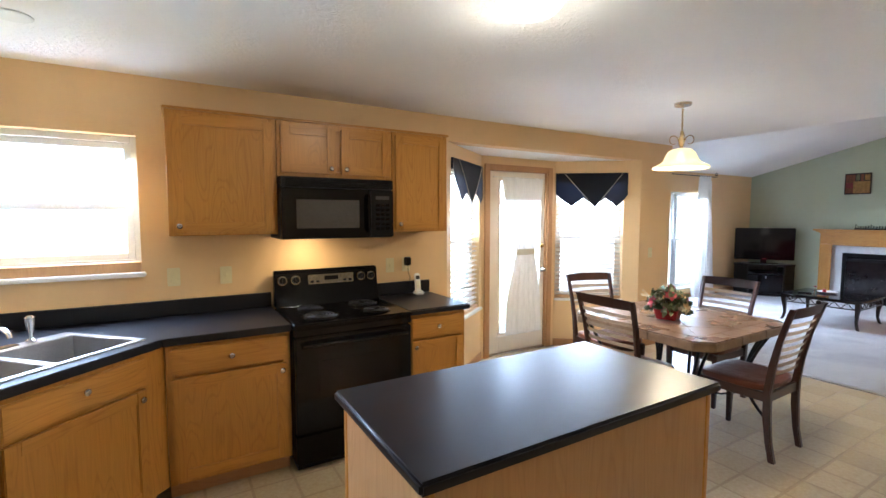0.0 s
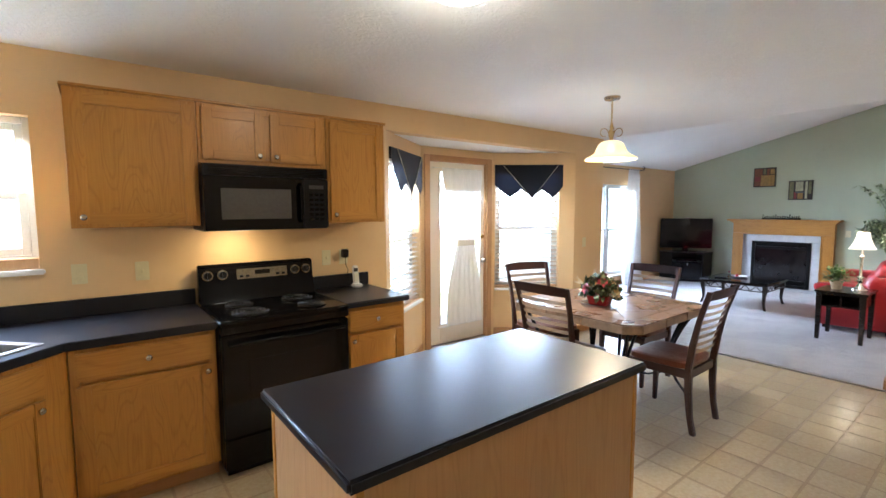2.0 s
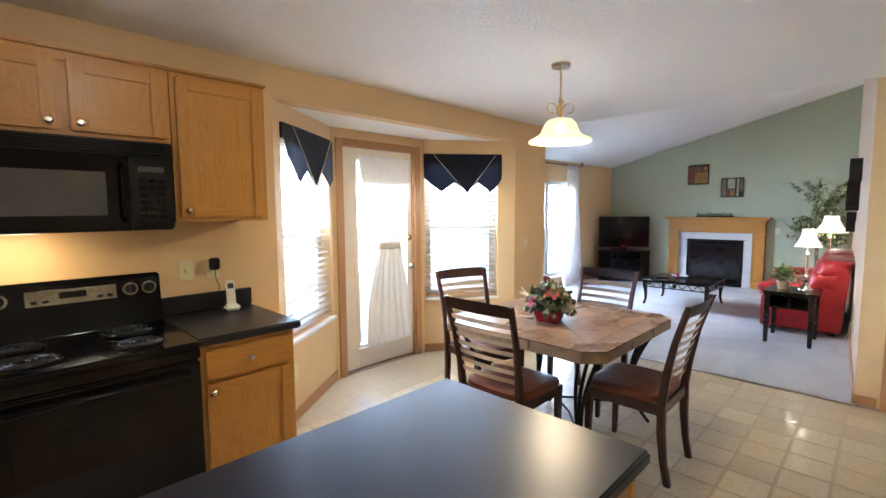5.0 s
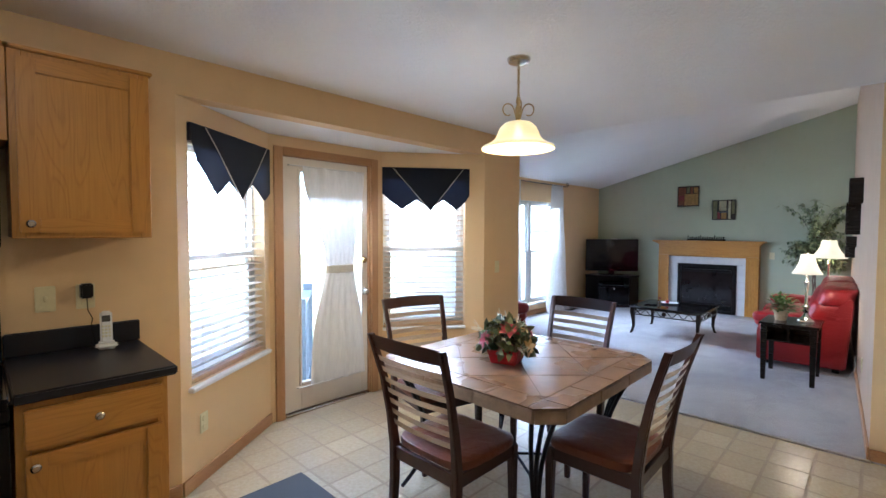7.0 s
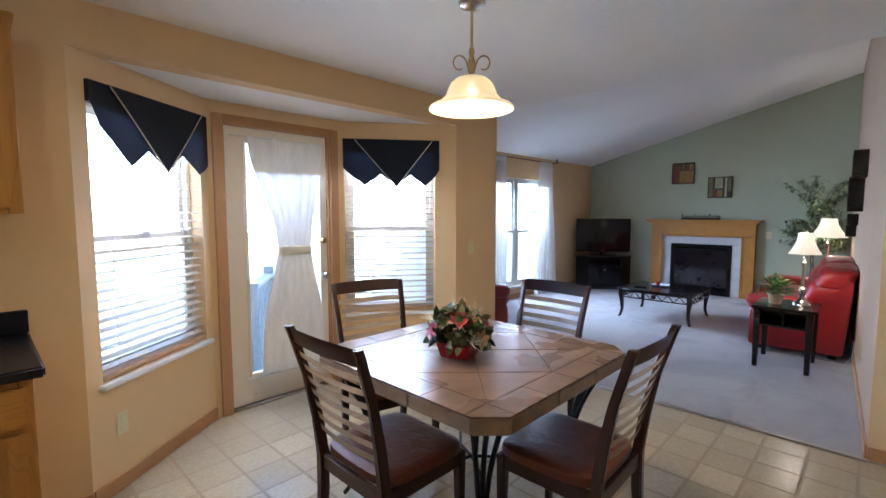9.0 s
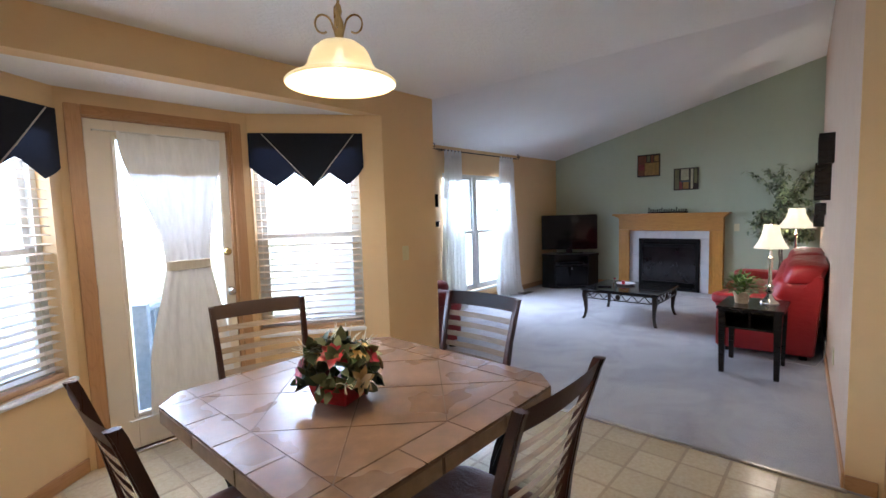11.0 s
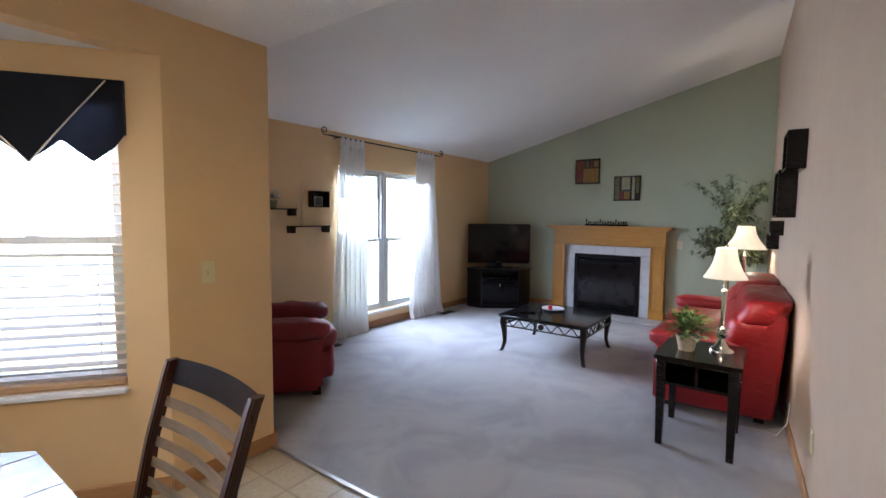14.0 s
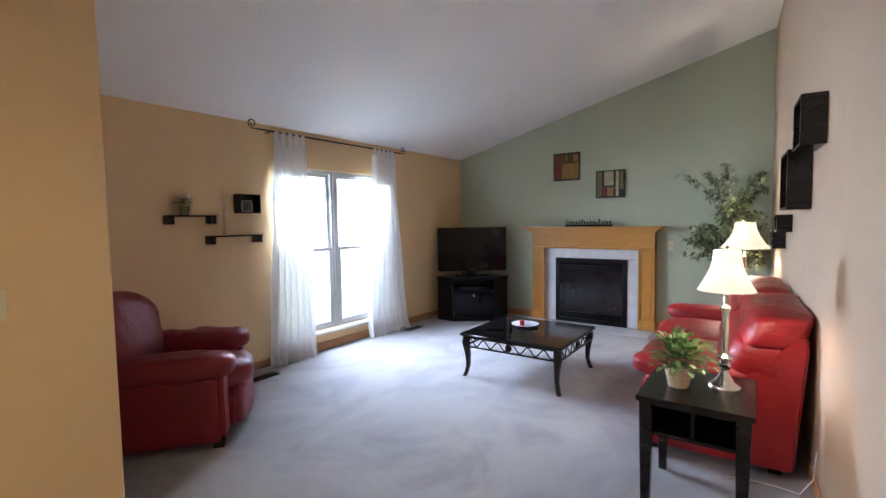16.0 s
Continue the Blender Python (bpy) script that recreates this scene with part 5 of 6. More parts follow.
def flower_arrangement():
    rng = random.Random(5)
    root = thing("flower_arrangement", pose(3.455, 2.125, 0.7508, 0, 0, 18), "silk poinsettias and gold roses in a red square pot", "flowers")
    bm = bmesh.new()
    lo = [(-0.068, -0.068), (0.068, -0.068), (0.068, 0.068), (-0.068, 0.068)]
    a = [bm.verts.new((x, y, 0)) for x, y in lo]
    b = [bm.verts.new((x * 1.32, y * 1.32, 0.085)) for x, y in lo]
    for k in range(4):
        bm.faces.new((a[k], a[(k + 1) % 4], b[(k + 1) % 4], b[k]))
    bm.faces.new(a[::-1])
    bm.faces.new(b)
    bmesh.ops.bevel(bm, geom=bm.edges[:], offset=0.005, segments=2, affect="EDGES")
    part("pot", bm, REDPOT, root, "red foil-wrapped pot")

    def out(a, e, r=1.0):
        d = Vector((math.cos(a) * math.cos(e), math.sin(a) * math.cos(e), math.sin(e)))
        return d, Vector((0, 0, 0.085)) + Vector((d.x * 0.145, d.y * 0.145, d.z * 0.125)) * r

    for name, mat, n, size, r0, r1 in (("foliage", LEAFMIX, 300, 0.062, 0.45, 0.98), ("pale_leaves", LEAFPALE, 70, 0.052, 0.75, 1.05)):
        m = bmesh.new()
        for _ in range(n):
            d, c = out(rng.uniform(0, 2 * math.pi), rng.uniform(-0.12, 1.5), rng.uniform(r0, r1))
            way = d + Vector((rng.uniform(-0.8, 0.8), rng.uniform(-0.8, 0.8), rng.uniform(-0.5, 0.4)))
            z = size * rng.uniform(0.7, 1.25)
            leaf(m, c, way, d, z, z * 0.62, 0.3)
        tagged(part(name, m, mat, root), kind="stuff")
    for a, e, mat, size, label in ((3.6, 0.95, PETAL, 0.066, "red silk poinsettia"), (5.0, 0.55, PETAL, 0.050, "red silk poinsettia"), (1.2, 0.8, PETAL, 0.060, "red silk poinsettia"), (2.5, 0.4, PETAL, 0.055, "red silk poinsettia"), (0.3, 0.25, WHITEFL, 0.060, "cream silk poinsettia"), (4.3, 0.15, GOLD, 0.056, "gold silk poinsettia"), (2.0, 1.15, WHITEFL, 0.058, "cream silk poinsettia")):
        d, c = out(a, e, 1.0)
        m = bmesh.new()
        rosette(m, c, d, 2, size, size * 0.52, 0.5)
        part("poinsettia", m, mat, root, label)
    for a, e in ((4.4, 0.75), (5.2, 0.95), (5.9, 0.5), (0.9, 0.35), (2.9, 0.75), (5.5, 0.2)):
        d, c = out(a, e, 1.08)
        m = bmesh.new()
        rosette(m, c - d * 0.012, d, 3, 0.036, 0.036, 1.5)
        part("gold_rose", m, GOLD, root, "gold silk rose")
    m = bmesh.new()
    for a, e in ((0.7, 1.0), (0.2, 0.85), (3.9, 0.12), (6.0, 0.7), (1.6, 0.5)):
        d, c = out(a, e, 0.95)
        for _ in range(9):
            q = d + Vector((rng.uniform(-0.5, 0.5), rng.uniform(-0.5, 0.5), rng.uniform(-0.2, 0.6)))
            tube(m, [c, c + q * 0.035, c + q * 0.062 + Vector((0, 0, rng.uniform(-0.012, 0.01)))], 0.0016, 4)
    tagged(part("spray", m, WHITEFL, root, "pale glittered sprigs"), kind="stuff")
    rib = bmesh.new()

    def ribbon(u, v):
        return Vector((-0.004 + 0.074 * u, -0.0795 - 0.006 * math.sin(u * 5), 0.030 + 0.035 * u + 0.022 * v))

    part("ribbon", sheet(rib, ribbon, 8, 2, 0.002), GOLD, root, "gold ribbon across the pot")


flower_arrangement()
mL, _ = span(L0, L1)
wall_plate(0, 0, 0, "outlet", 0, mL @ pose(0.185, 0, 0.345))

# ---- living room ----
LAMPGLOW = glow("lit_lamp_shade", (1.0, 0.84, 0.58), 0.38 * LAMPS, (0.60, 0.54, 0.42), 0.12)


def fireplace():
    root = thing("fireplace", pose(10.65, 2.900, 0, 0, 0, -90), "oak mantel fireplace with white marble surround and black gas firebox", "fireplace")
    # local x runs along the wall, local y into the wall; the room is at negative y
    ho, hi = 0.800, 0.630
    for s in (-1, 1):
        a, b = sorted((s * ho, s * hi))
        leg = part("pilaster", box(a, b, -0.115, -0.0005, 0.012, 1.03, 0.004), OAK, root)
        part("plinth_block", box(a - 0.012, b + 0.012, -0.127, -0.0005, 0.012, 0.13, 0.005), OAK, leg)
        part("inset", box(a + 0.035, b - 0.035, -0.121, -0.114, 0.17, 0.98, 0.004), OAK, leg)
    part("frieze", box(-ho, ho, -0.115, -0.0005, 1.032, 1.235, 0.004), OAKX, root)
    part("inner_trim", rect_frame(bmesh.new(), -hi - 0.004, hi + 0.004, -0.03, 1.036, -0.128, -0.114, 0.022), OAKX, root)
    cr = bmesh.new()
    for k, (o, z0, z1) in enumerate(((0.012, 1.225, 1.243), (0.030, 1.243, 1.258), (0.052, 1.258, 1.274))):
        bx(cr, -ho - o, ho + o, -0.115 - o, -0.0005, z0, z1, 0.004, 2)
    part("crown", cr, OAKX, root)
    part("shelf", box(-ho - 0.085, ho + 0.085, -0.215, -0.0005, 1.2745, 1.306, 0.007, 2), OAKX, root, "oak mantel shelf")
    sr = bmesh.new()
    ox, oz = 0.470, 0.870
    y0, y1 = -0.055, -0.0005
    n = 4
    for s in (-1, 1):
        for k in range(3):
            a, b = sorted((s * (ox + 0.001), s * hi))
            part("marble_tile", box(a, b - 0.0015, y0, y1, 0.012 + 0.29 * k, 0.012 + 0.29 * k + 0.2885, 0.0015), MARBLE, root)
    for k in range(5):
        x0 = -hi + 2 * hi * k / 5
        part("marble_tile", box(x0, x0 + 2 * hi / 5 - 0.0015, y0, y1, oz + 0.013, 1.031, 0.0015), MARBLE, root)
    fb = part("firebox", rect_frame(bmesh.new(), -ox, ox, 0.012, oz + 0.01, -0.075, -0.001, 0.055, 0.004), BLKPL, root, "black metal firebox")
    part("hood", box(-0.40, 0.40, -0.092, -0.055, 0.735, 0.790, 0.006, 2), BLKPL, fb)
    part("back", box(-0.46, 0.46, -0.012, -0.002, 0.02, 0.86), BLKPL, fb)
    part("glass_front", box(-0.413, 0.413, -0.062, -0.058, 0.16, 0.735), FIREGLASS, fb, "dark reflective glass")
    part("lower_grille", box(-0.413, 0.413, -0.068, -0.05, 0.068, 0.155, 0.003), BLKPL, fb)
    for k in range(5):
        part("louvre", box(-0.40, 0.40, -0.073, -0.066, 0.076 + 0.015 * k, 0.083 + 0.015 * k, 0.001), ENAMEL, fb)
    for k in range(5):
        rng = random.Random(k)
        x = -0.28 + 0.13 * k
        part("log", tube(bmesh.new(), [(x - 0.12, -0.040, 0.20 + 0.02 * (k % 2)), (x, -0.034, 0.225 + rng.uniform(-0.02, 0.03)), (x + 0.13, -0.042, 0.21 + 0.03 * (k % 3))], 0.016, 8), BARK, fb)
    hs = thing("hearth", pose(10.65, 2.900, 0, 0, 0, -90), "flush white marble tile hearth before the fireplace", "hearth")
    for k in range(6):
        w = 2 * ho / 6
        part("marble_tile", box(-ho + w * k, -ho + w * (k + 1) - 0.002, -0.47, -0.129, 0.0, 0.020, 0.002), MARBLE, hs)


FIREGLASS = plain("fire_glass", (0.016, 0.013, 0.013), 0.12, 0, 10, 0.2, 0.0)
fireplace()


def painting(y0, y1, z0, z1, blocks, label):
    root = thing("painting", pose(10.65, (y0 + y1) / 2, (z0 + z1) / 2, 0, 0, -90), label, "painting", "paintings over the mantel")
    w, h = (y1 - y0) / 2, (z1 - z0) / 2
    part("canvas", box(-w, w, -0.028, -0.0005, -h, h, 0.003), PAINTS["ground"], root)
    for k, (a, b, c, d, col) in enumerate(blocks):
        part("patch", box(-w + 2 * w * a, -w + 2 * w * b, -0.0300 - 0.0004 * k, -0.028, -h + 2 * h * c, -h + 2 * h * d), PAINTS[col], root)


PAINTS = {n: plain("paint_" + n, c, 0.5, 0, 30, 0.3, 0.3, 0.002, 8.0) for n, c in dict(ground=(0.030, 0.022, 0.016), rust=(0.17, 0.055, 0.022), ochre=(0.30, 0.17, 0.045), olive=(0.15, 0.15, 0.065), cream=(0.40, 0.38, 0.24), red=(0.20, 0.03, 0.03), slate=(0.07, 0.09, 0.10)).items()}
painting(3.052, 3.416, 1.932, 2.303, [(0.04, 0.40, 0.06, 0.94, "rust"), (0.34, 0.96, 0.05, 0.62, "ochre"), (0.44, 0.56, 0.66, 0.94, "olive"), (0.60, 0.72, 0.60, 0.94, "rust"), (0.76, 0.95, 0.66, 0.92, "ochre"), (0.06, 0.32, 0.30, 0.55, "red")], "square abstract painting in rust, ochre and black")
painting(2.477, 2.838, 1.674, 2.027, [(0.05, 0.22, 0.05, 0.95, "olive"), (0.30, 0.62, 0.45, 0.96, "cream"), (0.24, 0.36, 0.05, 0.40, "red"), (0.40, 0.62, 0.06, 0.36, "ochre"), (0.70, 0.80, 0.05, 0.95, "cream"), (0.84, 0.96, 0.30, 0.95, "olive"), (0.30, 0.70, 0.36, 0.42, "slate")], "square abstract painting in olive, cream and black")


def mantel_sign():
    root = thing("mantel_sign", pose(10.52, 2.90, 1.3068, 0, 0, -90), "black metal word sign standing on the mantel shelf", "sign")
    part("base", box(-0.305, 0.305, -0.018, 0.018, 0, 0.026, 0.003), BLKPL, root)
    rng = random.Random(3)
    x = -0.295
    k = 0
    while x < 0.27:
        w = rng.uniform(0.018, 0.032)
        h = 0.100 if k in (0, 6, 12) else rng.uniform(0.062, 0.078)
        part("letter_bar", box(x, x + w * 0.45, -0.006, 0.006, 0.0255, h, 0.002), BLKPL, root)
        part("letter_bar", box(x + w * 0.4, x + w, -0.006, 0.006, h - 0.026, h - 0.016, 0.002), BLKPL, root)
        x += w + 0.010
        k += 1


mantel_sign()
wall_plate(0, 0, 0, "switch", 0, pose(10.65, 1.945, 1.065, 0, 0, -90))


def television():
    st = thing("tv_stand", pose(10.10, 4.43, 0.012, 0, 0, -54), "black corner tv stand with a smoked glass door", "tv stand")
    ring = [(-0.50, -0.06), (-0.30, -0.24), (0.30, -0.24), (0.50, -0.06), (0.30, 0.22), (-0.30, 0.22)]
    part("base", prism(bmesh.new(), ring, 0.0, 0.05, 0.004), BLKPL, st)
    part("top", prism(bmesh.new(), [(x * 1.02, y * 1.02) for x, y in ring], 0.575, 0.61, 0.005), BLKPL, st)
    part("shelf", prism(bmesh.new(), [(x * 0.96, y * 0.96) for x, y in ring], 0.40, 0.42, 0.003), BLKPL, st)
    for s in (-1, 1):
        m, length = span((s * 0.30, -0.24), (s * 0.50, -0.06))
        part("side_panel", prism(bmesh.new(), [(s * 0.30, -0.238), (s * 0.495, -0.06), (s * 0.30, 0.21), (s * 0.28, 0.21), (s * 0.28, -0.238)], 0.05, 0.575), BLKPL, st)
    part("back_panel", box(-0.28, 0.28, 0.19, 0.21, 0.05, 0.575), BLKPL, st)
    d = part("door", box(-0.276, 0.276, -0.243, -0.236, 0.056, 0.395, 0.002), DKGLASS, st, "smoked glass door")
    part("handle", box(-0.01, 0.01, -0.250, -0.243, 0.34, 0.38, 0.002), CHROME, d)
    bxr = thing("media_player", pose(10.10, 4.43, 0.4325, 0, 0, -54), "slim dark media player on the stand's shelf", "player")
    part("case", box(-0.2, 0.2, -0.18, 0.10, 0.0, 0.055, 0.003), ENAMEL, bxr)
    tv = thing("television", pose(10.10, 4.43, 0.6225, 0, 0, -54), "black flat-screen television on a low foot, switched off", "television")
    part("foot", prism(bmesh.new(), [(0.24 * math.cos(a * math.pi / 10), 0.11 * math.sin(a * math.pi / 10)) for a in range(20)], 0.0, 0.014, 0.003), ENAMEL, tv)
    part("neck", box(-0.05, 0.05, -0.01, 0.03, 0.014, 0.09, 0.004), ENAMEL, tv)
    part("case", box(-0.49, 0.49, -0.030, 0.05, 0.070, 0.690, 0.010, 2), ENAMEL, tv)
    part("screen", box(-0.455, 0.455, -0.0325, -0.029, 0.125, 0.655), DKGLASS, tv, "dark glossy screen")
    part("badge", box(-0.03, 0.03, -0.032, -0.029, 0.087, 0.096), CHROME, tv)
    sb2 = thing("camera_bar", pose(10.10, 4.43, 1.3128, 0, 0, -54), "small silver sensor bar on top of the television", "sensor bar")
    part("case", box(-0.02, 0.10, -0.012, 0.012, 0.0, 0.018, 0.004), CHROME, sb2)


television()


def coffee_table():
    root = thing("coffee_table", pose(8.383, 2.765, 0.012) @ Matrix.Diagonal((0.88, 0.95, 1, 1)), "low coffee table with a dark glossy top and scrolled iron apron", "table")
    h = 0.50
    part("top", box(-h, h, -h, h, 0.366, 0.392, 0.008, 3), TOPGLASS, root)
    fr = bmesh.new()
    for a, b, c, d in ((-0.47, 0.47, -0.475, -0.455), (-0.47, 0.47, 0.455, 0.475), (-0.475, -0.455, -0.47, 0.47), (0.455, 0.475, -0.47, 0.47)):
        bx(fr, a, b, c, d, 0.350, 0.365, 0.002)
        bx(fr, a, b, c, d, 0.268, 0.280, 0.002)
    part("apron_frame", fr, BRONZE, root)
    for k in range(4):
        pts = [(-0.44 + 0.88 * j / 72, -0.465, 0.315 + 0.030 * math.sin(j / 72 * 2 * math.pi * 6)) for j in range(73)]
        s = part("apron_scroll", tube(bmesh.new(), pts, 0.0055, 6), BRONZE, root)
        s.matrix_basis = pose(0, 0, 0, 0, 0, 90 * k)
        r = part("rosette", lathe(bmesh.new(), [(0.0, -0.016), (0.018, -0.014), (0.030, -0.006), (0.032, 0.004), (0.0, 0.004)], 18, (0, -0.468, 0.315), "y"), BRONZE, root)
        r.matrix_basis = pose(0, 0, 0, 0, 0, 90 * k)
    for sx in (-1, 1):
        for sy in (-1, 1):
            bm = bmesh.new()
            path = [(0.445, 0.365, 0.028), (0.452, 0.30, 0.030), (0.440, 0.20, 0.022), (0.436, 0.10, 0.017), (0.452, 0.03, 0.016), (0.466, 0.0, 0.019)]
            rings = []
            for r, z, t in path:
                rings.append([bm.verts.new((sx * r + a * t, sy * r + b * t, z)) for a, b in ((-1, -1), (1, -1), (1, 1), (-1, 1))])
            for a, b in zip(rings, rings[1:]):
                for k in range(4):
                    bm.faces.new((a[k], a[(k + 1) % 4], b[(k + 1) % 4], b[k]))
            bm.faces.new(rings[0])
            bm.faces.new(rings[-1][::-1])
            bmesh.ops.recalc_face_normals(bm, faces=bm.faces)
            bmesh.ops.bevel(bm, geom=bm.edges[:], offset=0.004, segments=2, affect="EDGES")
            part("leg", bm, BRONZE, root)
    ds = thing("candle_dish", pose(8.50, 2.86, 0.4045), "white dish with a red candle on the coffee table", "dish")
    part("dish", lathe(bmesh.new(), [(0.0, 0.0), (0.06, 0.0), (0.125, 0.018), (0.128, 0.022), (0.060, 0.008), (0.0, 0.006)], 28), MARBLE, ds)
    part("candle", lathe(bmesh.new(), [(0.0, 0.006), (0.022, 0.006), (0.022, 0.055), (0.0, 0.055)], 16, (-0.02, 0.02, 0)), REDPOT, ds, "red candle")
    rs = thing("silk_rose", pose(8.36, 2.95, 0.4045), "small glass bud vase with a red rose", "vase")
    part("vase", lathe(bmesh.new(), [(0.0, 0.0), (0.022, 0.0), (0.028, 0.02), (0.014, 0.05), (0.018, 0.065)], 16), GLASS, rs)
    m = bmesh.new()
    for j in range(12):
        a = j * 2.4
        leaf(m, Vector((0, 0, 0.075)), Vector((math.cos(a), math.sin(a), 0.6 + 0.1 * j)), Vector((0, 0, 1)), 0.034, 0.03, -0.1)
    part("rose", m, PETAL, rs)
    rm = thing("remote_control", pose(8.20, 3.02, 0.4045, 0, 0, 25), "slim grey remote control on the coffee table", "remote")
    part("case", box(-0.02, 0.02, -0.085, 0.085, 0, 0.016, 0.005, 2), BLKPL, rm)


TOPGLASS = plain("black_polished_top", (0.010, 0.009, 0.009), 0.09, 0, 20, 0.3, 0.0)
coffee_table()


def end_table():
    root = thing("end_table", pose(7.07, 1.275, 0.012), "black wooden end table with tapered legs and an open shelf box", "table")
    part("top", box(-0.268, 0.268, -0.232, 0.232, 0.545, 0.570, 0.004, 2), BLACKW, root)
    for sx in (-1, 1):
        for sy in (-1, 1):
            bm = bmesh.new()
            lo = [(-0.019, -0.019), (0.019, -0.019), (0.019, 0.019), (-0.019, 0.019)]
            a = [bm.verts.new((sx * 0.230 + p, sy * 0.190 + q, 0)) for p, q in lo]
            b = [bm.verts.new((sx * 0.230 + p * 1.5, sy * 0.190 + q * 1.5, 0.545)) for p, q in lo]
            for k in range(4):
                bm.faces.new((a[k], a[(k + 1) % 4], b[(k + 1) % 4], b[k]))
            bm.faces.new(a[::-1])
            bm.faces.new(b)
            bmesh.ops.bevel(bm, geom=bm.edges[:], offset=0.003, segments=1, affect="EDGES")
            part("leg", bm, BLACKW, root)
        part("side_apron", box(sx * 0.230 - 0.009, sx * 0.230 + 0.009, -0.163, 0.163, 0.40 if sx > 0 else 0.525, 0.544), BLACKW, root)
    for sy in (-1, 1):
        part("side_apron", box(-0.203, 0.203, sy * 0.190 - 0.009, sy * 0.190 + 0.009, 0.40, 0.544), BLACKW, root)
    part("shelf", box(-0.230, 0.219, -0.180, 0.180, 0.385, 0.402), BLACKW, root)
    part("divider", box(-0.220, 0.230, -0.008, 0.008, 0.402, 0.544), BLACKW, root)


end_table()


def turned_lamp(name, m, label, stem, shade_z0, shade_z1, r0, r1, base_r):
    root = thing(name, m, label, "lamp")
    k = base_r
    part("base", lathe(bmesh.new(), [(0.0, 0.0), (k, 0.0), (k, 0.010), (k * 0.92, 0.020), (k * 0.62, 0.032), (k * 0.40, 0.055), (k * 0.26, 0.075), (0.012, 0.085)], 30), LAMPMETAL, root)
    prof = [(0.012, 0.08), (0.026, 0.095), (0.030, 0.115), (0.018, 0.128), (0.036, 0.140), (0.038, 0.150), (0.016, 0.165), (0.013, 0.22)]
    top = shade_z0 - 0.02
    prof += [(0.014, 0.26), (0.015, top - 0.09), (0.022, top - 0.075), (0.024, top - 0.06), (0.012, top - 0.045), (0.012, top)]
    part("stem", lathe(bmesh.new(), prof, 22), LAMPMETAL, root, "brushed nickel turned stem")
    h = shade_z1 - shade_z0
    seg = 48
    out, inn = [], []
    for j in range(9):
        t = j / 8
        r = r0 + (r1 - r0) * (1 - (1 - t) ** 1.9)
        out.append((r, shade_z0 + h * t))
    bm = bmesh.new()
    rings = []
    for r, z in out + [(r - 0.004, z) for r, z in out[::-1]]:
        ring = []
        for s in range(seg):
            a = 2 * math.pi * s / seg
            rr = r * (1 + 0.018 * abs(math.cos(a * 4)))
            ring.append(bm.verts.new((rr * math.cos(a), rr * math.sin(a), z)))
        rings.append(ring)
    rings.append(rings[0])
    for a, b in zip(rings, rings[1:]):
        for s in range(seg):
            bm.faces.new((a[s], a[(s + 1) % seg], b[(s + 1) % seg], b[s]))
    bmesh.ops.recalc_face_normals(bm, faces=bm.faces)
    part("shade", bm, LAMPGLOW, root, "glowing cream bell shade")
    part("finial", lathe(bmesh.new(), [(0.003, shade_z1 - 0.03), (0.004, shade_z1), (0.010, shade_z1 + 0.008), (0.004, shade_z1 + 0.022), (0.0, shade_z1 + 0.026)], 14), LAMPMETAL, root)
    part("harp", tube(bmesh.new(), [(0, 0, top), (0.05, 0, top + 0.06), (0.05, 0, shade_z1 - 0.06), (0, 0, shade_z1 - 0.02), (-0.05, 0, shade_z1 - 0.06), (-0.05, 0, top + 0.06), (0, 0, top)], 0.002, 5), LAMPMETAL, root)


turned_lamp("table_lamp", pose(7.145, 1.175, 0.5822), "nickel table lamp with a lit cream bell shade", 0, 0.470, 0.662, 0.121, 0.056, 0.072)
turned_lamp("floor_lamp", pose(9.90, 1.18, 0.012), "nickel floor lamp with a lit cream bell shade behind the sofa", 0, 1.085, 1.335, 0.205, 0.085, 0.13)


LEAFBR = leafy("bright_leaf", (0.035, 0.09, 0.02), (0.13, 0.22, 0.05))


def potted_plant():
    rng = random.Random(9)
    root = thing("potted_plant", pose(7.04, 1.36, 0.5822), "small leafy plant in a cream pot on the end table", "plant")
    part("pot", lathe(bmesh.new(), [(0.0, 0.0), (0.045, 0.0), (0.062, 0.085), (0.066, 0.087), (0.066, 0.10), (0.058, 0.10), (0.054, 0.085), (0.0, 0.085)], 26), POT, root)
    m = bmesh.new()
    for _ in range(330):
        a, e = rng.uniform(0, 2 * math.pi), rng.uniform(0.1, 1.4)
        d = Vector((math.cos(a) * math.cos(e), math.sin(a) * math.cos(e), math.sin(e)))
        L = rng.uniform(0.04, 0.16)
        leaf(m, Vector((0, 0, 0.095)) + Vector((d.x * L * 1.0, d.y * L * 1.0, d.z * L)), d + Vector((rng.uniform(-0.5, 0.5), rng.uniform(-0.5, 0.5), rng.uniform(-0.5, 0.2))), Vector((0, 0, 1)), rng.uniform(0.030, 0.048), rng.uniform(0.020, 0.032), 0.3)
    tagged(part("foliage", m, LEAFBR, root), kind="stuff")
    m = bmesh.new()
    for _ in range(26):
        a = rng.uniform(0, 2 * math.pi)
        r = rng.uniform(0.03, 0.12)
        tube(m, [(0.01 * math.cos(a), 0.01 * math.sin(a), 0.085), (r * 0.6 * math.cos(a), r * 0.6 * math.sin(a), 0.15), (r * math.cos(a), r * math.sin(a), rng.uniform(0.12, 0.23))], 0.0012, 4)
    part("stems", m, LEAF, root)


potted_plant()


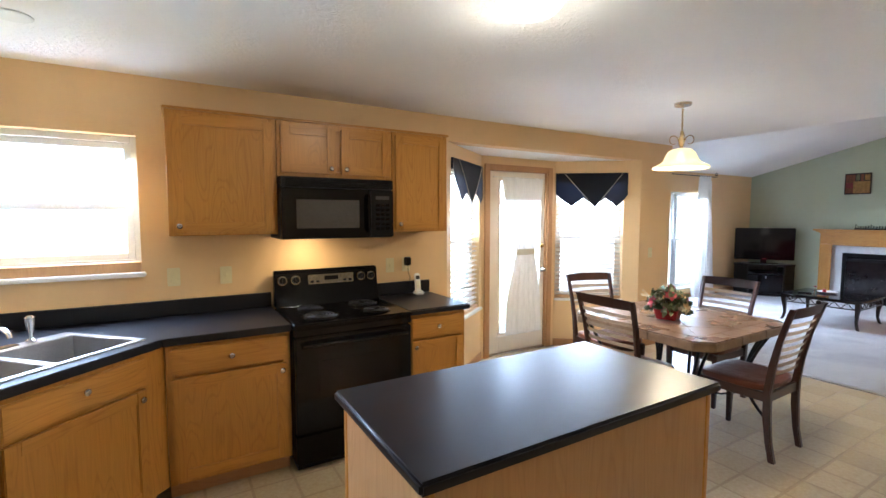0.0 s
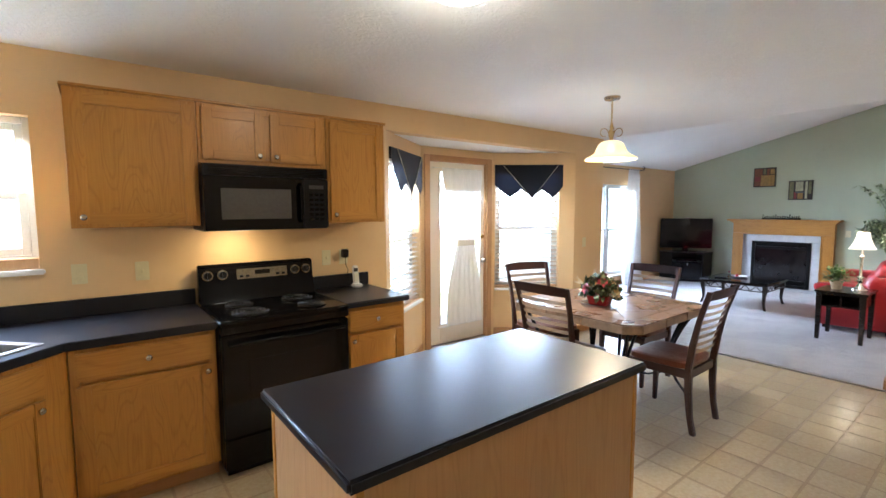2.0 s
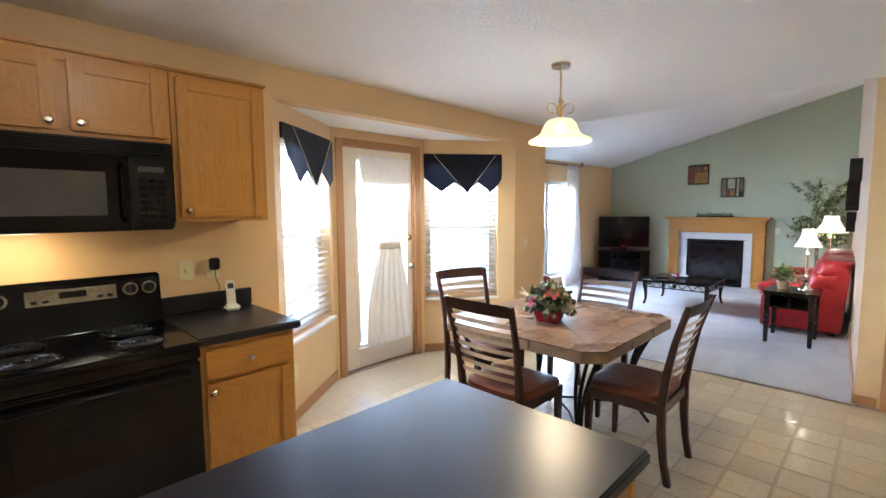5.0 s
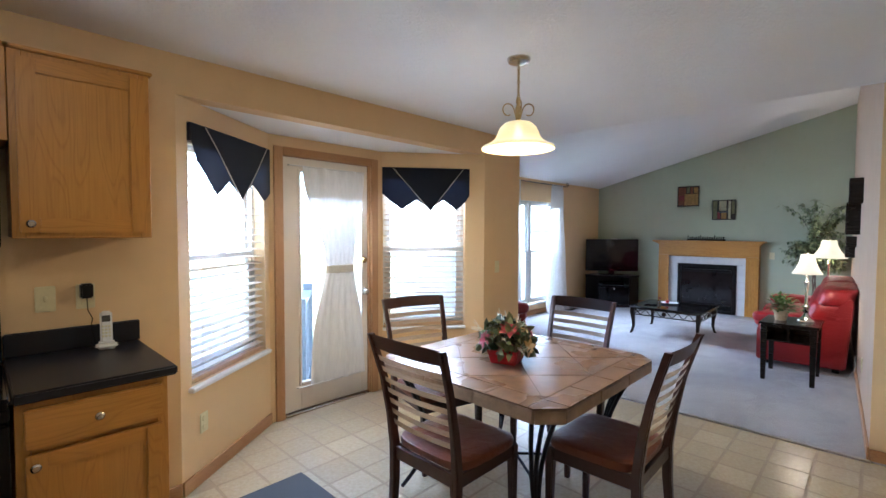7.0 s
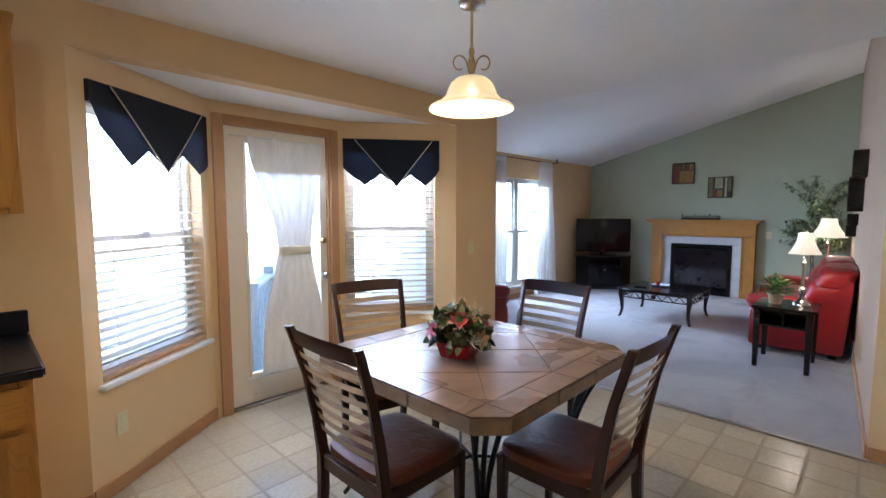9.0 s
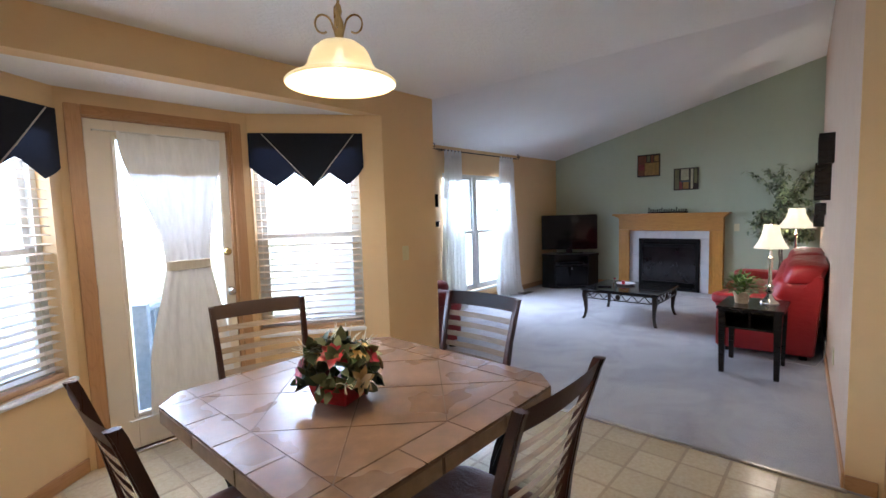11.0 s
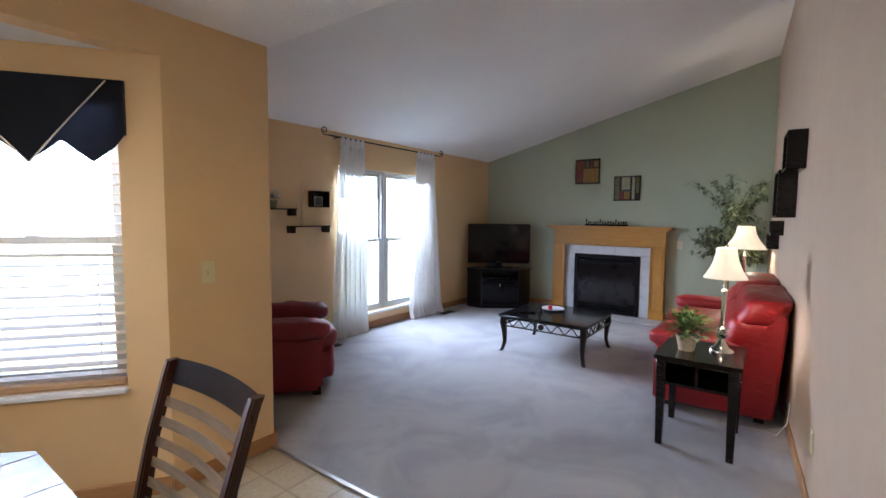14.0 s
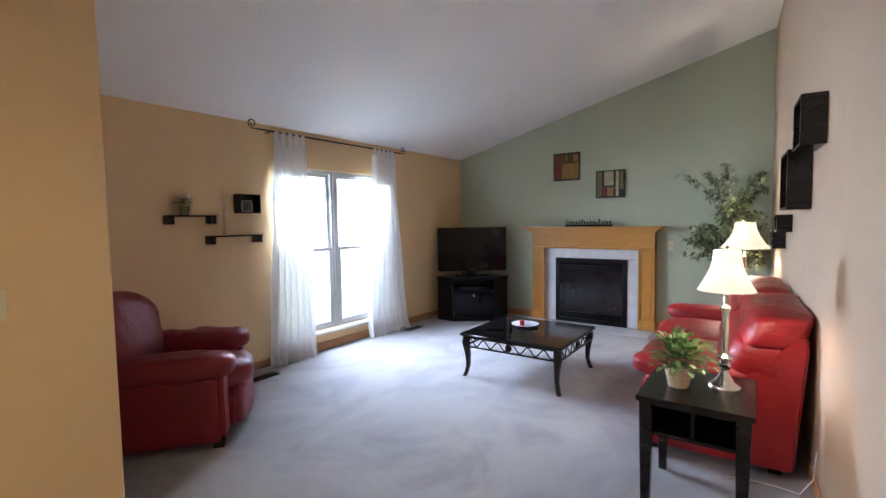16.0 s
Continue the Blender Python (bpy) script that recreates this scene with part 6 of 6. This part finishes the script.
def wob(amp, f, tuck=0.0, axis=0):
    """Uneven stuffing: slow bulges, and fine tucks that run across the given axis."""
    def g(co):
        n = noise.noise_vector(co * f)
        fine = noise.noise(Vector((co[axis] * 34.0, co[1 - axis] * 6.0, co.z * 6.0)))
        return co + n * amp + Vector((0, 0, 1)) * fine * tuck
    return g


def sofa():
    root = thing("sofa", pose(7.50, 0.825, 0.012, 0, 0, 3.0), "puffy red leather two-seat sofa with pillow arms", "sofa")
    L, D = 2.0, 0.80
    part("base", box(0.03, L - 0.03, 0.06, D, 0.05, 0.38, 0.03, 3), RED, root)
    for x in (0.06, L - 0.12):
        for y in (0.10, D - 0.12):
            part("foot", box(x, x + 0.06, y, y + 0.06, 0.0, 0.055, 0.004), BLACKW, root)
    for s, x in ((0, 0.0), (1, L - 0.20)):
        bm = bmesh.new()
        prof = [(0.055, 0.05), (0.005, 0.70), (0.012, 0.775), (0.05, 0.79), (0.10, 0.745), (0.19, 0.615), (0.30, 0.535), (0.62, 0.50), (D - 0.03, 0.46), (D, 0.38), (D, 0.05)]
        lo = [bm.verts.new((x, y, z)) for y, z in prof]
        hi = [bm.verts.new((x + 0.20, y, z)) for y, z in prof]
        fs = [bm.faces.new(lo), bm.faces.new(hi[::-1])]
        for i in range(len(prof)):
            j = (i + 1) % len(prof)
            fs.append(bm.faces.new((lo[i], hi[i], hi[j], lo[j])))
        bmesh.ops.recalc_face_normals(bm, faces=fs)
        bmesh.ops.bevel(bm, geom=bm.edges[:], offset=0.014, segments=3, affect="EDGES")
        part("side_panel", bm, RED, root)
        part("arm_pad", blob(bmesh.new(), x - 0.012, x + 0.215, 0.17, D + 0.05, 0.435, 0.575, 3.4, 36, 20, wob(0.012, 6.0, 0.006, 1)), RED, root)
    wide = (L - 0.40) / 2
    for k in range(2):
        x = 0.20 + wide * k
        part("seat_cushion", blob(bmesh.new(), x, x + wide, 0.16, D + 0.07, 0.33, 0.50, 3.8, 40, 20, wob(0.014, 5.0, 0.007)), RED, root)

    def lean(co):
        co = co + noise.noise_vector(co * 4.5) * 0.014
        co.z += 0.008 * noise.noise(Vector((co.x * 26, co.y * 5, co.z * 5)))
        co.y -= 0.34 * max(0.0, co.z - 0.52)
        return co

    half = (L + 0.01) / 2
    for k in range(2):
        x = -0.005 + half * k
        part("back_cushion", blob(bmesh.new(), x, x + half, 0.06, 0.41, 0.46, 0.76, 4.4, 52, 22, lean), RED, root)
        part("head_cushion", blob(bmesh.new(), x - 0.008, x + half + 0.008, 0.075, 0.375, 0.655, 0.88, 4.8, 52, 20, lean), RED, root)


sofa()


def armchair():
    root = thing("armchair", pose(6.00, 4.30, 0.012, 0, 0, 231) @ Matrix.Diagonal((1.04, 1.05, 1.0, 1)), "puffy wine-red leather armchair in the corner", "armchair")
    # local y points forward
    part("base", box(-0.30, 0.30, -0.38, 0.40, 0.05, 0.33, 0.04, 4), WINE, root)
    for x in (-0.38, 0.32):
        for y in (-0.34, 0.30):
            part("foot", box(x, x + 0.06, y, y + 0.06, 0, 0.05, 0.004), BLACKW, root)
    for s in (-1, 1):
        a, b = sorted((s * 0.235, s * 0.43))
        part("side_panel", box(a, b, -0.40, 0.375, 0.045, 0.49, 0.035, 4), WINE, root)
        part("arm_pad", blob(bmesh.new(), a - 0.022, b + 0.022, -0.36, 0.425, 0.435, 0.605, 3.4, 44, 24, wob(0.016, 7.0, 0.009, 1)), WINE, root)
    part("seat_cushion", blob(bmesh.new(), -0.245, 0.245, -0.25, 0.485, 0.27, 0.485, 3.2, 44, 26, wob(0.024, 7.0, 0.016)), WINE, root)
    part("front_panel", blob(bmesh.new(), -0.240, 0.240, 0.30, 0.465, 0.06, 0.34, 5.0, 36, 18, wob(0.010, 6.0, 0.004)), WINE, root)

    def lean(co):
        co = co + noise.noise_vector(co * 4.5) * 0.020
        co.y += 0.010 * noise.noise(Vector((co.x * 22, co.y * 4, co.z * 7)))
        co.y -= 0.20 * max(0.0, co.z - 0.40)
        return co

    part("back_cushion", blob(bmesh.new(), -0.36, 0.36, -0.40, -0.05, 0.40, 0.95, 2.9, 44, 30, lean), WINE, root)


armchair()


def ficus():
    rng = random.Random(21)
    root = thing("ficus_tree", pose(10.25, 1.36, 0.012), "artificial ficus tree with variegated leaves beside the fireplace wall", "plant")
    part("pot", lathe(bmesh.new(), [(0.0, 0.0), (0.12, 0.0), (0.155, 0.24), (0.165, 0.25), (0.165, 0.27), (0.15, 0.27), (0.145, 0.24), (0.0, 0.235)], 26), POT, root)
    tr = bmesh.new()
    tips = []
    for k in range(3):
        a = k * 2.1
        pts = [Vector((0.02 * math.cos(a + j * 1.2), 0.02 * math.sin(a + j * 1.2), 0.23 + 0.16 * j)) for j in range(9)]
        tube(tr, pts, 0.011, 7, 0.006)
    part("trunk", tr, BARK, root)
    br = bmesh.new()
    for k in range(60):
        z = rng.uniform(0.80, 1.50)
        a = rng.uniform(0, 2 * math.pi)
        reach, rise = rng.uniform(0.18, 0.42), rng.uniform(-0.15, 0.58) * (1.2 if z > 1.0 else 0.6)
        p0 = Vector((0.015 * math.cos(a), 0.015 * math.sin(a), z))
        p1 = p0 + Vector((reach * 0.5 * math.cos(a), reach * 0.5 * math.sin(a), rise * 0.55 + 0.06))
        p2 = p0 + Vector((reach * math.cos(a + 0.2), reach * math.sin(a + 0.2), rise * 0.85 + 0.02))
        tube(br, [p0, p1, p2], 0.004, 5, 0.0015)
        tips.append((p0, p1, p2))
    part("branches", br, BARK, root)
    m = bmesh.new()
    for p0, p1, p2 in tips:
        for _ in range(44):
            t = rng.uniform(0.25, 1.05)
            p = p0.lerp(p1, t * 2) if t < 0.5 else p1.lerp(p2, t * 2 - 1)
            p = p + Vector((rng.uniform(-0.03, 0.03), rng.uniform(-0.03, 0.03), rng.uniform(-0.03, 0.03)))
            if p.x > 0.36 or p.y < -0.34:
                continue
            d = Vector((rng.uniform(-1, 1), rng.uniform(-1, 1), rng.uniform(-0.9, 0.3)))
            leaf(m, p, d, Vector((0, 0, 1)), rng.uniform(0.05, 0.085), rng.uniform(0.026, 0.042), 0.25)
    tagged(part("crown", m, FICUS, root), kind="stuff")


FICUS = leafy("ficus_leaf", (0.06, 0.095, 0.04), (0.42, 0.48, 0.27))
ficus()


def cube_shelf(x, z, w, h, d):
    """An open box fixed on the sofa wall."""
    t = (x - RW1[0]) / (RW0[0] - RW1[0])
    y = RW1[1] + (RW0[1] - RW1[1]) * t
    root = thing("cube_shelf", pose(x, y + 0.001, z, 0, 0, 3.07), "dark espresso open wooden box shelf on the wall", "shelf", "box shelves over the sofa")
    k = 0.016
    part("side_panel", box(0, k, 0, d, 0, h, 0.002), BLACKW, root)
    part("side_panel", box(w - k, w, 0, d, 0, h, 0.002), BLACKW, root)
    part("top_panel", box(k, w - k, 0, d, h - k, h, 0.002), BLACKW, root)
    part("bottom_panel", box(k, w - k, 0, d, 0, k, 0.002), BLACKW, root)


cube_shelf(7.48, 1.75, 0.30, 0.25, 0.105)
cube_shelf(7.90, 1.44, 0.40, 0.345, 0.115)
cube_shelf(8.75, 1.285, 0.20, 0.13, 0.095)
cube_shelf(9.18, 1.14, 0.20, 0.15, 0.095)
wall_plate(0, 0, 0, "outlet", 0, pose(6.55, 0.745, 0.36, 0, 0, 183.07))


def ledge(x0, x1, z):
    root = thing("ledge_shelf", pose(x0, 4.9695, z), "dark espresso ledge shelf with block brackets", "shelf", "ledge shelves")
    w = x1 - x0
    part("board", box(0, w, -0.105, 0, -0.014, 0.0, 0.002), BLACKW, root)
    for x in (0.0, w - 0.05):
        part("bracket", box(x, x + 0.05, -0.09, 0, -0.075, -0.0145, 0.002), BLACKW, root)


ledge(6.27, 6.66, 1.487)
ledge(6.60, 7.09, 1.310)
cb = thing("cube_shelf", pose(6.87, 4.9695, 1.505), "small dark box shelf holding a framed picture", "shelf")
part("frame", rect_frame(bmesh.new(), 0.0, 0.215, 0.0, 0.175, -0.095, 0, 0.014), BLACKW, cb)
part("back", box(0.012, 0.203, -0.010, -0.002, 0.012, 0.163), BLACKW, cb)
pf = thing("picture_frame", pose(6.975, 4.93, 1.5195), "small silver picture frame inside the box shelf", "picture frame")
part("frame", rect_frame(bmesh.new(), -0.055, 0.055, 0.0, 0.105, -0.006, 0.006, 0.010), NICKEL, pf)
part("picture", box(-0.047, 0.047, -0.002, 0.004, 0.008, 0.097), PAINTS["slate"], pf)


def shelf_flowers():
    rng = random.Random(2)
    root = thing("flower_pot", pose(6.415, 4.915, 1.4872), "small pot of cream silk flowers on the ledge", "flowers")
    part("pot", lathe(bmesh.new(), [(0.0, 0.0), (0.030, 0.0), (0.042, 0.075), (0.036, 0.075), (0.0, 0.06)], 20), PAINTS["olive"], root)
    m = bmesh.new()
    scatter_leaves(m, rng, (0, 0, 0.10), (0.065, 0.045, 0.075), 60, 0.035)
    tagged(part("blooms", m, WHITEFL, root), kind="stuff")
    m = bmesh.new()
    scatter_leaves(m, rng, (0, 0, 0.085), (0.055, 0.045, 0.04), 30, 0.035)
    part("foliage", m, LEAF, root)
    vs = thing("bud_vase", pose(6.745, 4.915, 1.3102), "clear glass bud vase with dry twigs on the ledge", "vase")
    part("vase", lathe(bmesh.new(), [(0.0, 0.0), (0.022, 0.0), (0.024, 0.02), (0.013, 0.11), (0.018, 0.16), (0.015, 0.16), (0.010, 0.11), (0.018, 0.02), (0.0, 0.01)], 18), GLASS, vs)
    m = bmesh.new()
    for k in range(7):
        a = rng.uniform(-1, 1)
        tube(m, [(0, 0, 0.02), (0.012 * a, 0.004, 0.20), (0.05 * a, -0.01 * rng.random(), 0.33), (0.075 * a + 0.02, -0.01, rng.uniform(0.40, 0.48))], 0.0018, 5, 0.0008)
    part("twigs", m, FENCE, vs)


shelf_flowers()


def curtains():
    root = thing("curtain_rod", pose(0, 4.97, 2.290), "dark iron curtain rod with scroll ends over the window", "curtain rod")
    part("rod", tube(bmesh.new(), [(7.10, -0.075, 0), (9.10, -0.075, 0)], 0.0085, 10), IRON, root)
    for x, s in ((7.10, -1), (9.10, 1)):
        pts = [(x, -0.075, 0)]
        for j in range(18):
            a = j / 17 * 2.6 * math.pi
            r = 0.045 * (1 - 0.72 * j / 17)
            pts.append((x + s * (0.06 + r * math.sin(a)), -0.075, 0.045 - r * math.cos(a)))
        part("finial", tube(bmesh.new(), pts, 0.0055, 7), IRON, root)
        part("bracket", tube(bmesh.new(), [(x - s * 0.12, -0.001, -0.01), (x - s * 0.12, -0.075, -0.01)], 0.006, 8), IRON, root)
    for x0, x1, b0, b1, ph in ((7.25, 7.63, 7.13, 7.68, 0.0), (8.60, 8.99, 8.46, 9.17, 2.0)):
        cu = thing("curtain", pose(0, 4.97, 0), "white sheer tab-top curtain panel falling to the floor", "curtain", "living room curtains")

        def f(u, v, x0=x0, x1=x1, b0=b0, b1=b1, ph=ph):
            z = 0.016 + 2.20 * v
            s = (1 - v) ** 1.6
            a, b = x0 + (b0 - x0) * s, x1 + (b1 - x1) * s
            fold = (0.020 + 0.014 * (1 - v)) * math.sin(u * 2 * math.pi * 6.5 + ph + 0.9 * math.sin(v * 4 + ph)) + 0.010 * math.sin(u * 2 * math.pi * 2.3 + v * 3 + ph)
            pool = 0.05 * max(0.0, 0.06 - v) / 0.06 * math.sin(u * 9 + ph)
            return Vector((a + (b - a) * u + 0.006 * math.sin(v * 13 + u * 20), -0.078 + fold - abs(pool), z))

        part("panel", sheet(bmesh.new(), f, 90, 40), SHEER, cu)
        for k in range(5):
            x = x0 + (x1 - x0) * (k + 0.5) / 5
            pts = [(x, -0.078 + 0.012 * math.cos(t * math.pi / 5), 2.290 + 0.012 * math.sin(t * math.pi / 5)) for t in range(11)]
            tb = bmesh.new()
            for sgn in (-1, 1):
                bx(tb, x - 0.022, x + 0.022, -0.078 + sgn * 0.0105 - 0.001, -0.078 + sgn * 0.0105 + 0.001, 2.19, 2.294)
            bx(tb, x - 0.022, x + 0.022, -0.0895, -0.0665, 2.2985, 2.3005)
            part("tab", tb, SHEER, cu)


curtains()


def floor_vent(x, y):
    root = thing("floor_vent", pose(x, y, 0.0122), "brown metal floor register in the carpet", "vent", "floor registers")
    part("plate", box(-0.15, 0.15, -0.055, 0.055, 0.0, 0.004, 0.001), BRONZE, root)
    for k in range(9):
        part("louvre", box(-0.132 + 0.03 * k, -0.118 + 0.03 * k, -0.042, 0.042, 0.004, 0.008), BRONZE, root)


floor_vent(9.13, 4.74)
floor_vent(6.93, 4.72)
lc = thing("lamp_cord", pose(0, 0, 0.012), "white lamp cord lying behind the end table", "cord")
part("wire", tube(bmesh.new(), [(7.36, 1.20, 0.03), (7.38, 1.18, 0.004), (7.42, 1.05, 0.004), (7.42, 0.94, 0.004), (7.40, 0.86, 0.006), (7.39, 0.81, 0.10), (7.38, 0.805, 0.19), (7.36, 0.803, 0.25)], 0.003, 6), WHITEPL, lc)

# ---- outdoors ----
sd = bmesh.new()
for k in range(17):
    z = -0.35 + 0.2 * k
    a = [sd.verts.new(p) for p in ((5.205, 3.56, z), (5.205, 5.16, z), (5.222, 5.16, z + 0.2), (5.222, 3.56, z + 0.2), (5.238, 3.56, z), (5.238, 5.16, z), (5.238, 5.16, z + 0.2), (5.238, 3.56, z + 0.2))]
    for f in ((0, 1, 2, 3), (4, 7, 6, 5), (0, 4, 5, 1), (3, 2, 6, 7), (0, 3, 7, 4), (1, 5, 6, 2)):
        sd.faces.new([a[i] for i in f])
bmesh.ops.recalc_face_normals(sd, faces=sd.faces)
structure("siding", sd, SIDING, "pale lapped house siding outside the bay", "siding")


def bare_tree(x, y, h, seed):
    rng = random.Random(seed)
    root = thing("bare_tree", pose(x, y, -0.41), "leafless garden tree with thin spreading branches", "tree", "garden trees")
    tr, br = bmesh.new(), bmesh.new()
    tube(tr, [(0, 0, 0), (0.03, 0.01, h * 0.2), (0.0, 0.05, h * 0.45)], 0.07, 9, 0.04)

    def grow(p, d, length, r, depth):
        q = p + d * length * 0.5 + Vector((rng.uniform(-1, 1), rng.uniform(-1, 1), rng.uniform(-0.3, 0.6))) * length * 0.07
        e = q + d * length * 0.5
        tube(br, [p, q, e], r, 5, r * 0.55)
        if depth:
            for _ in range(3):
                nd = (d + Vector((rng.uniform(-1, 1), rng.uniform(-1, 1), rng.uniform(-0.25, 0.7))) * 0.75).normalized()
                grow(q.lerp(e, rng.uniform(0.3, 1.0)), nd, length * 0.68, r * 0.55, depth - 1)

    for k in range(5):
        a = k * 1.26 + rng.uniform(-0.3, 0.3)
        grow(Vector((0, 0.03, h * rng.uniform(0.22, 0.45))), Vector((math.cos(a), math.sin(a), 0.9)).normalized(), h * 0.32, 0.026, 3)
    part("trunk", tr, BARK, root)
    part("branches", br, BARK, root)


bare_tree(10.9, 9.6, 3.2, 4)
bare_tree(8.6, 21.0, 5.5, 8)
bare_tree(1.5, 24.0, 6.0, 15)


def garden_fence():
    root = thing("fence", pose(0, 30, -0.41), "weathered board fence at the back of the lawn", "fence")
    for k in range(22):
        part("post", box(-16 + 2.4 * k - 0.06, -16 + 2.4 * k + 0.06, -0.06, 0.06, 0, 1.25), FENCE, root)
    for z in (0.25, 0.60, 0.95):
        part("rail", box(-16, 34.4, -0.09, -0.062, z, z + 0.14), FENCE, root)


garden_fence()


def deck():
    root = thing("deck", pose(3.5, 4.10, -0.41), "small weathered board deck outside the patio door", "deck")
    for k in range(9):
        part("board", box(-1.0, 1.0, 0.01 + 0.14 * k, 0.143 + 0.14 * k, 0.30, 0.335, 0.004), FENCE, root)
    for x in (-0.95, 0.9):
        for y in (0.06, 1.15):
            part("post", box(x, x + 0.09, y, y + 0.09, 0.0, 0.30), FENCE, root)
    m, length = span((3.37, 4.22), (3.82, 4.90))
    rl = thing("deck_railing", m @ pose(0, 0, -0.0745), "blue-grey painted deck railing with thin balusters", "railing")
    part("post", box(length - 0.09, length, -0.045, 0.045, 0, 1.0, 0.005), RAILP, rl)
    part("handrail", box(0.0, length - 0.091, -0.045, 0.045, 0.90, 0.935, 0.006), RAILP, rl)
    part("bottom_rail", box(0.0, length - 0.091, -0.02, 0.02, 0.10, 0.14), RAILP, rl)
    for k in range(6):
        part("baluster", box(0.03 + 0.115 * k, 0.06 + 0.115 * k, -0.015, 0.015, 0.14, 0.90), RAILP, rl)
    part("end_post", box(-0.06, -0.001, -0.045, 0.045, 0, 0.96, 0.005), RAILP, rl)


RAILP = plain("blue_grey_rail_paint", (0.24, 0.27, 0.31), 0.6, 0, 30, 0.15, 0.2)
deck()

lay_tiles()
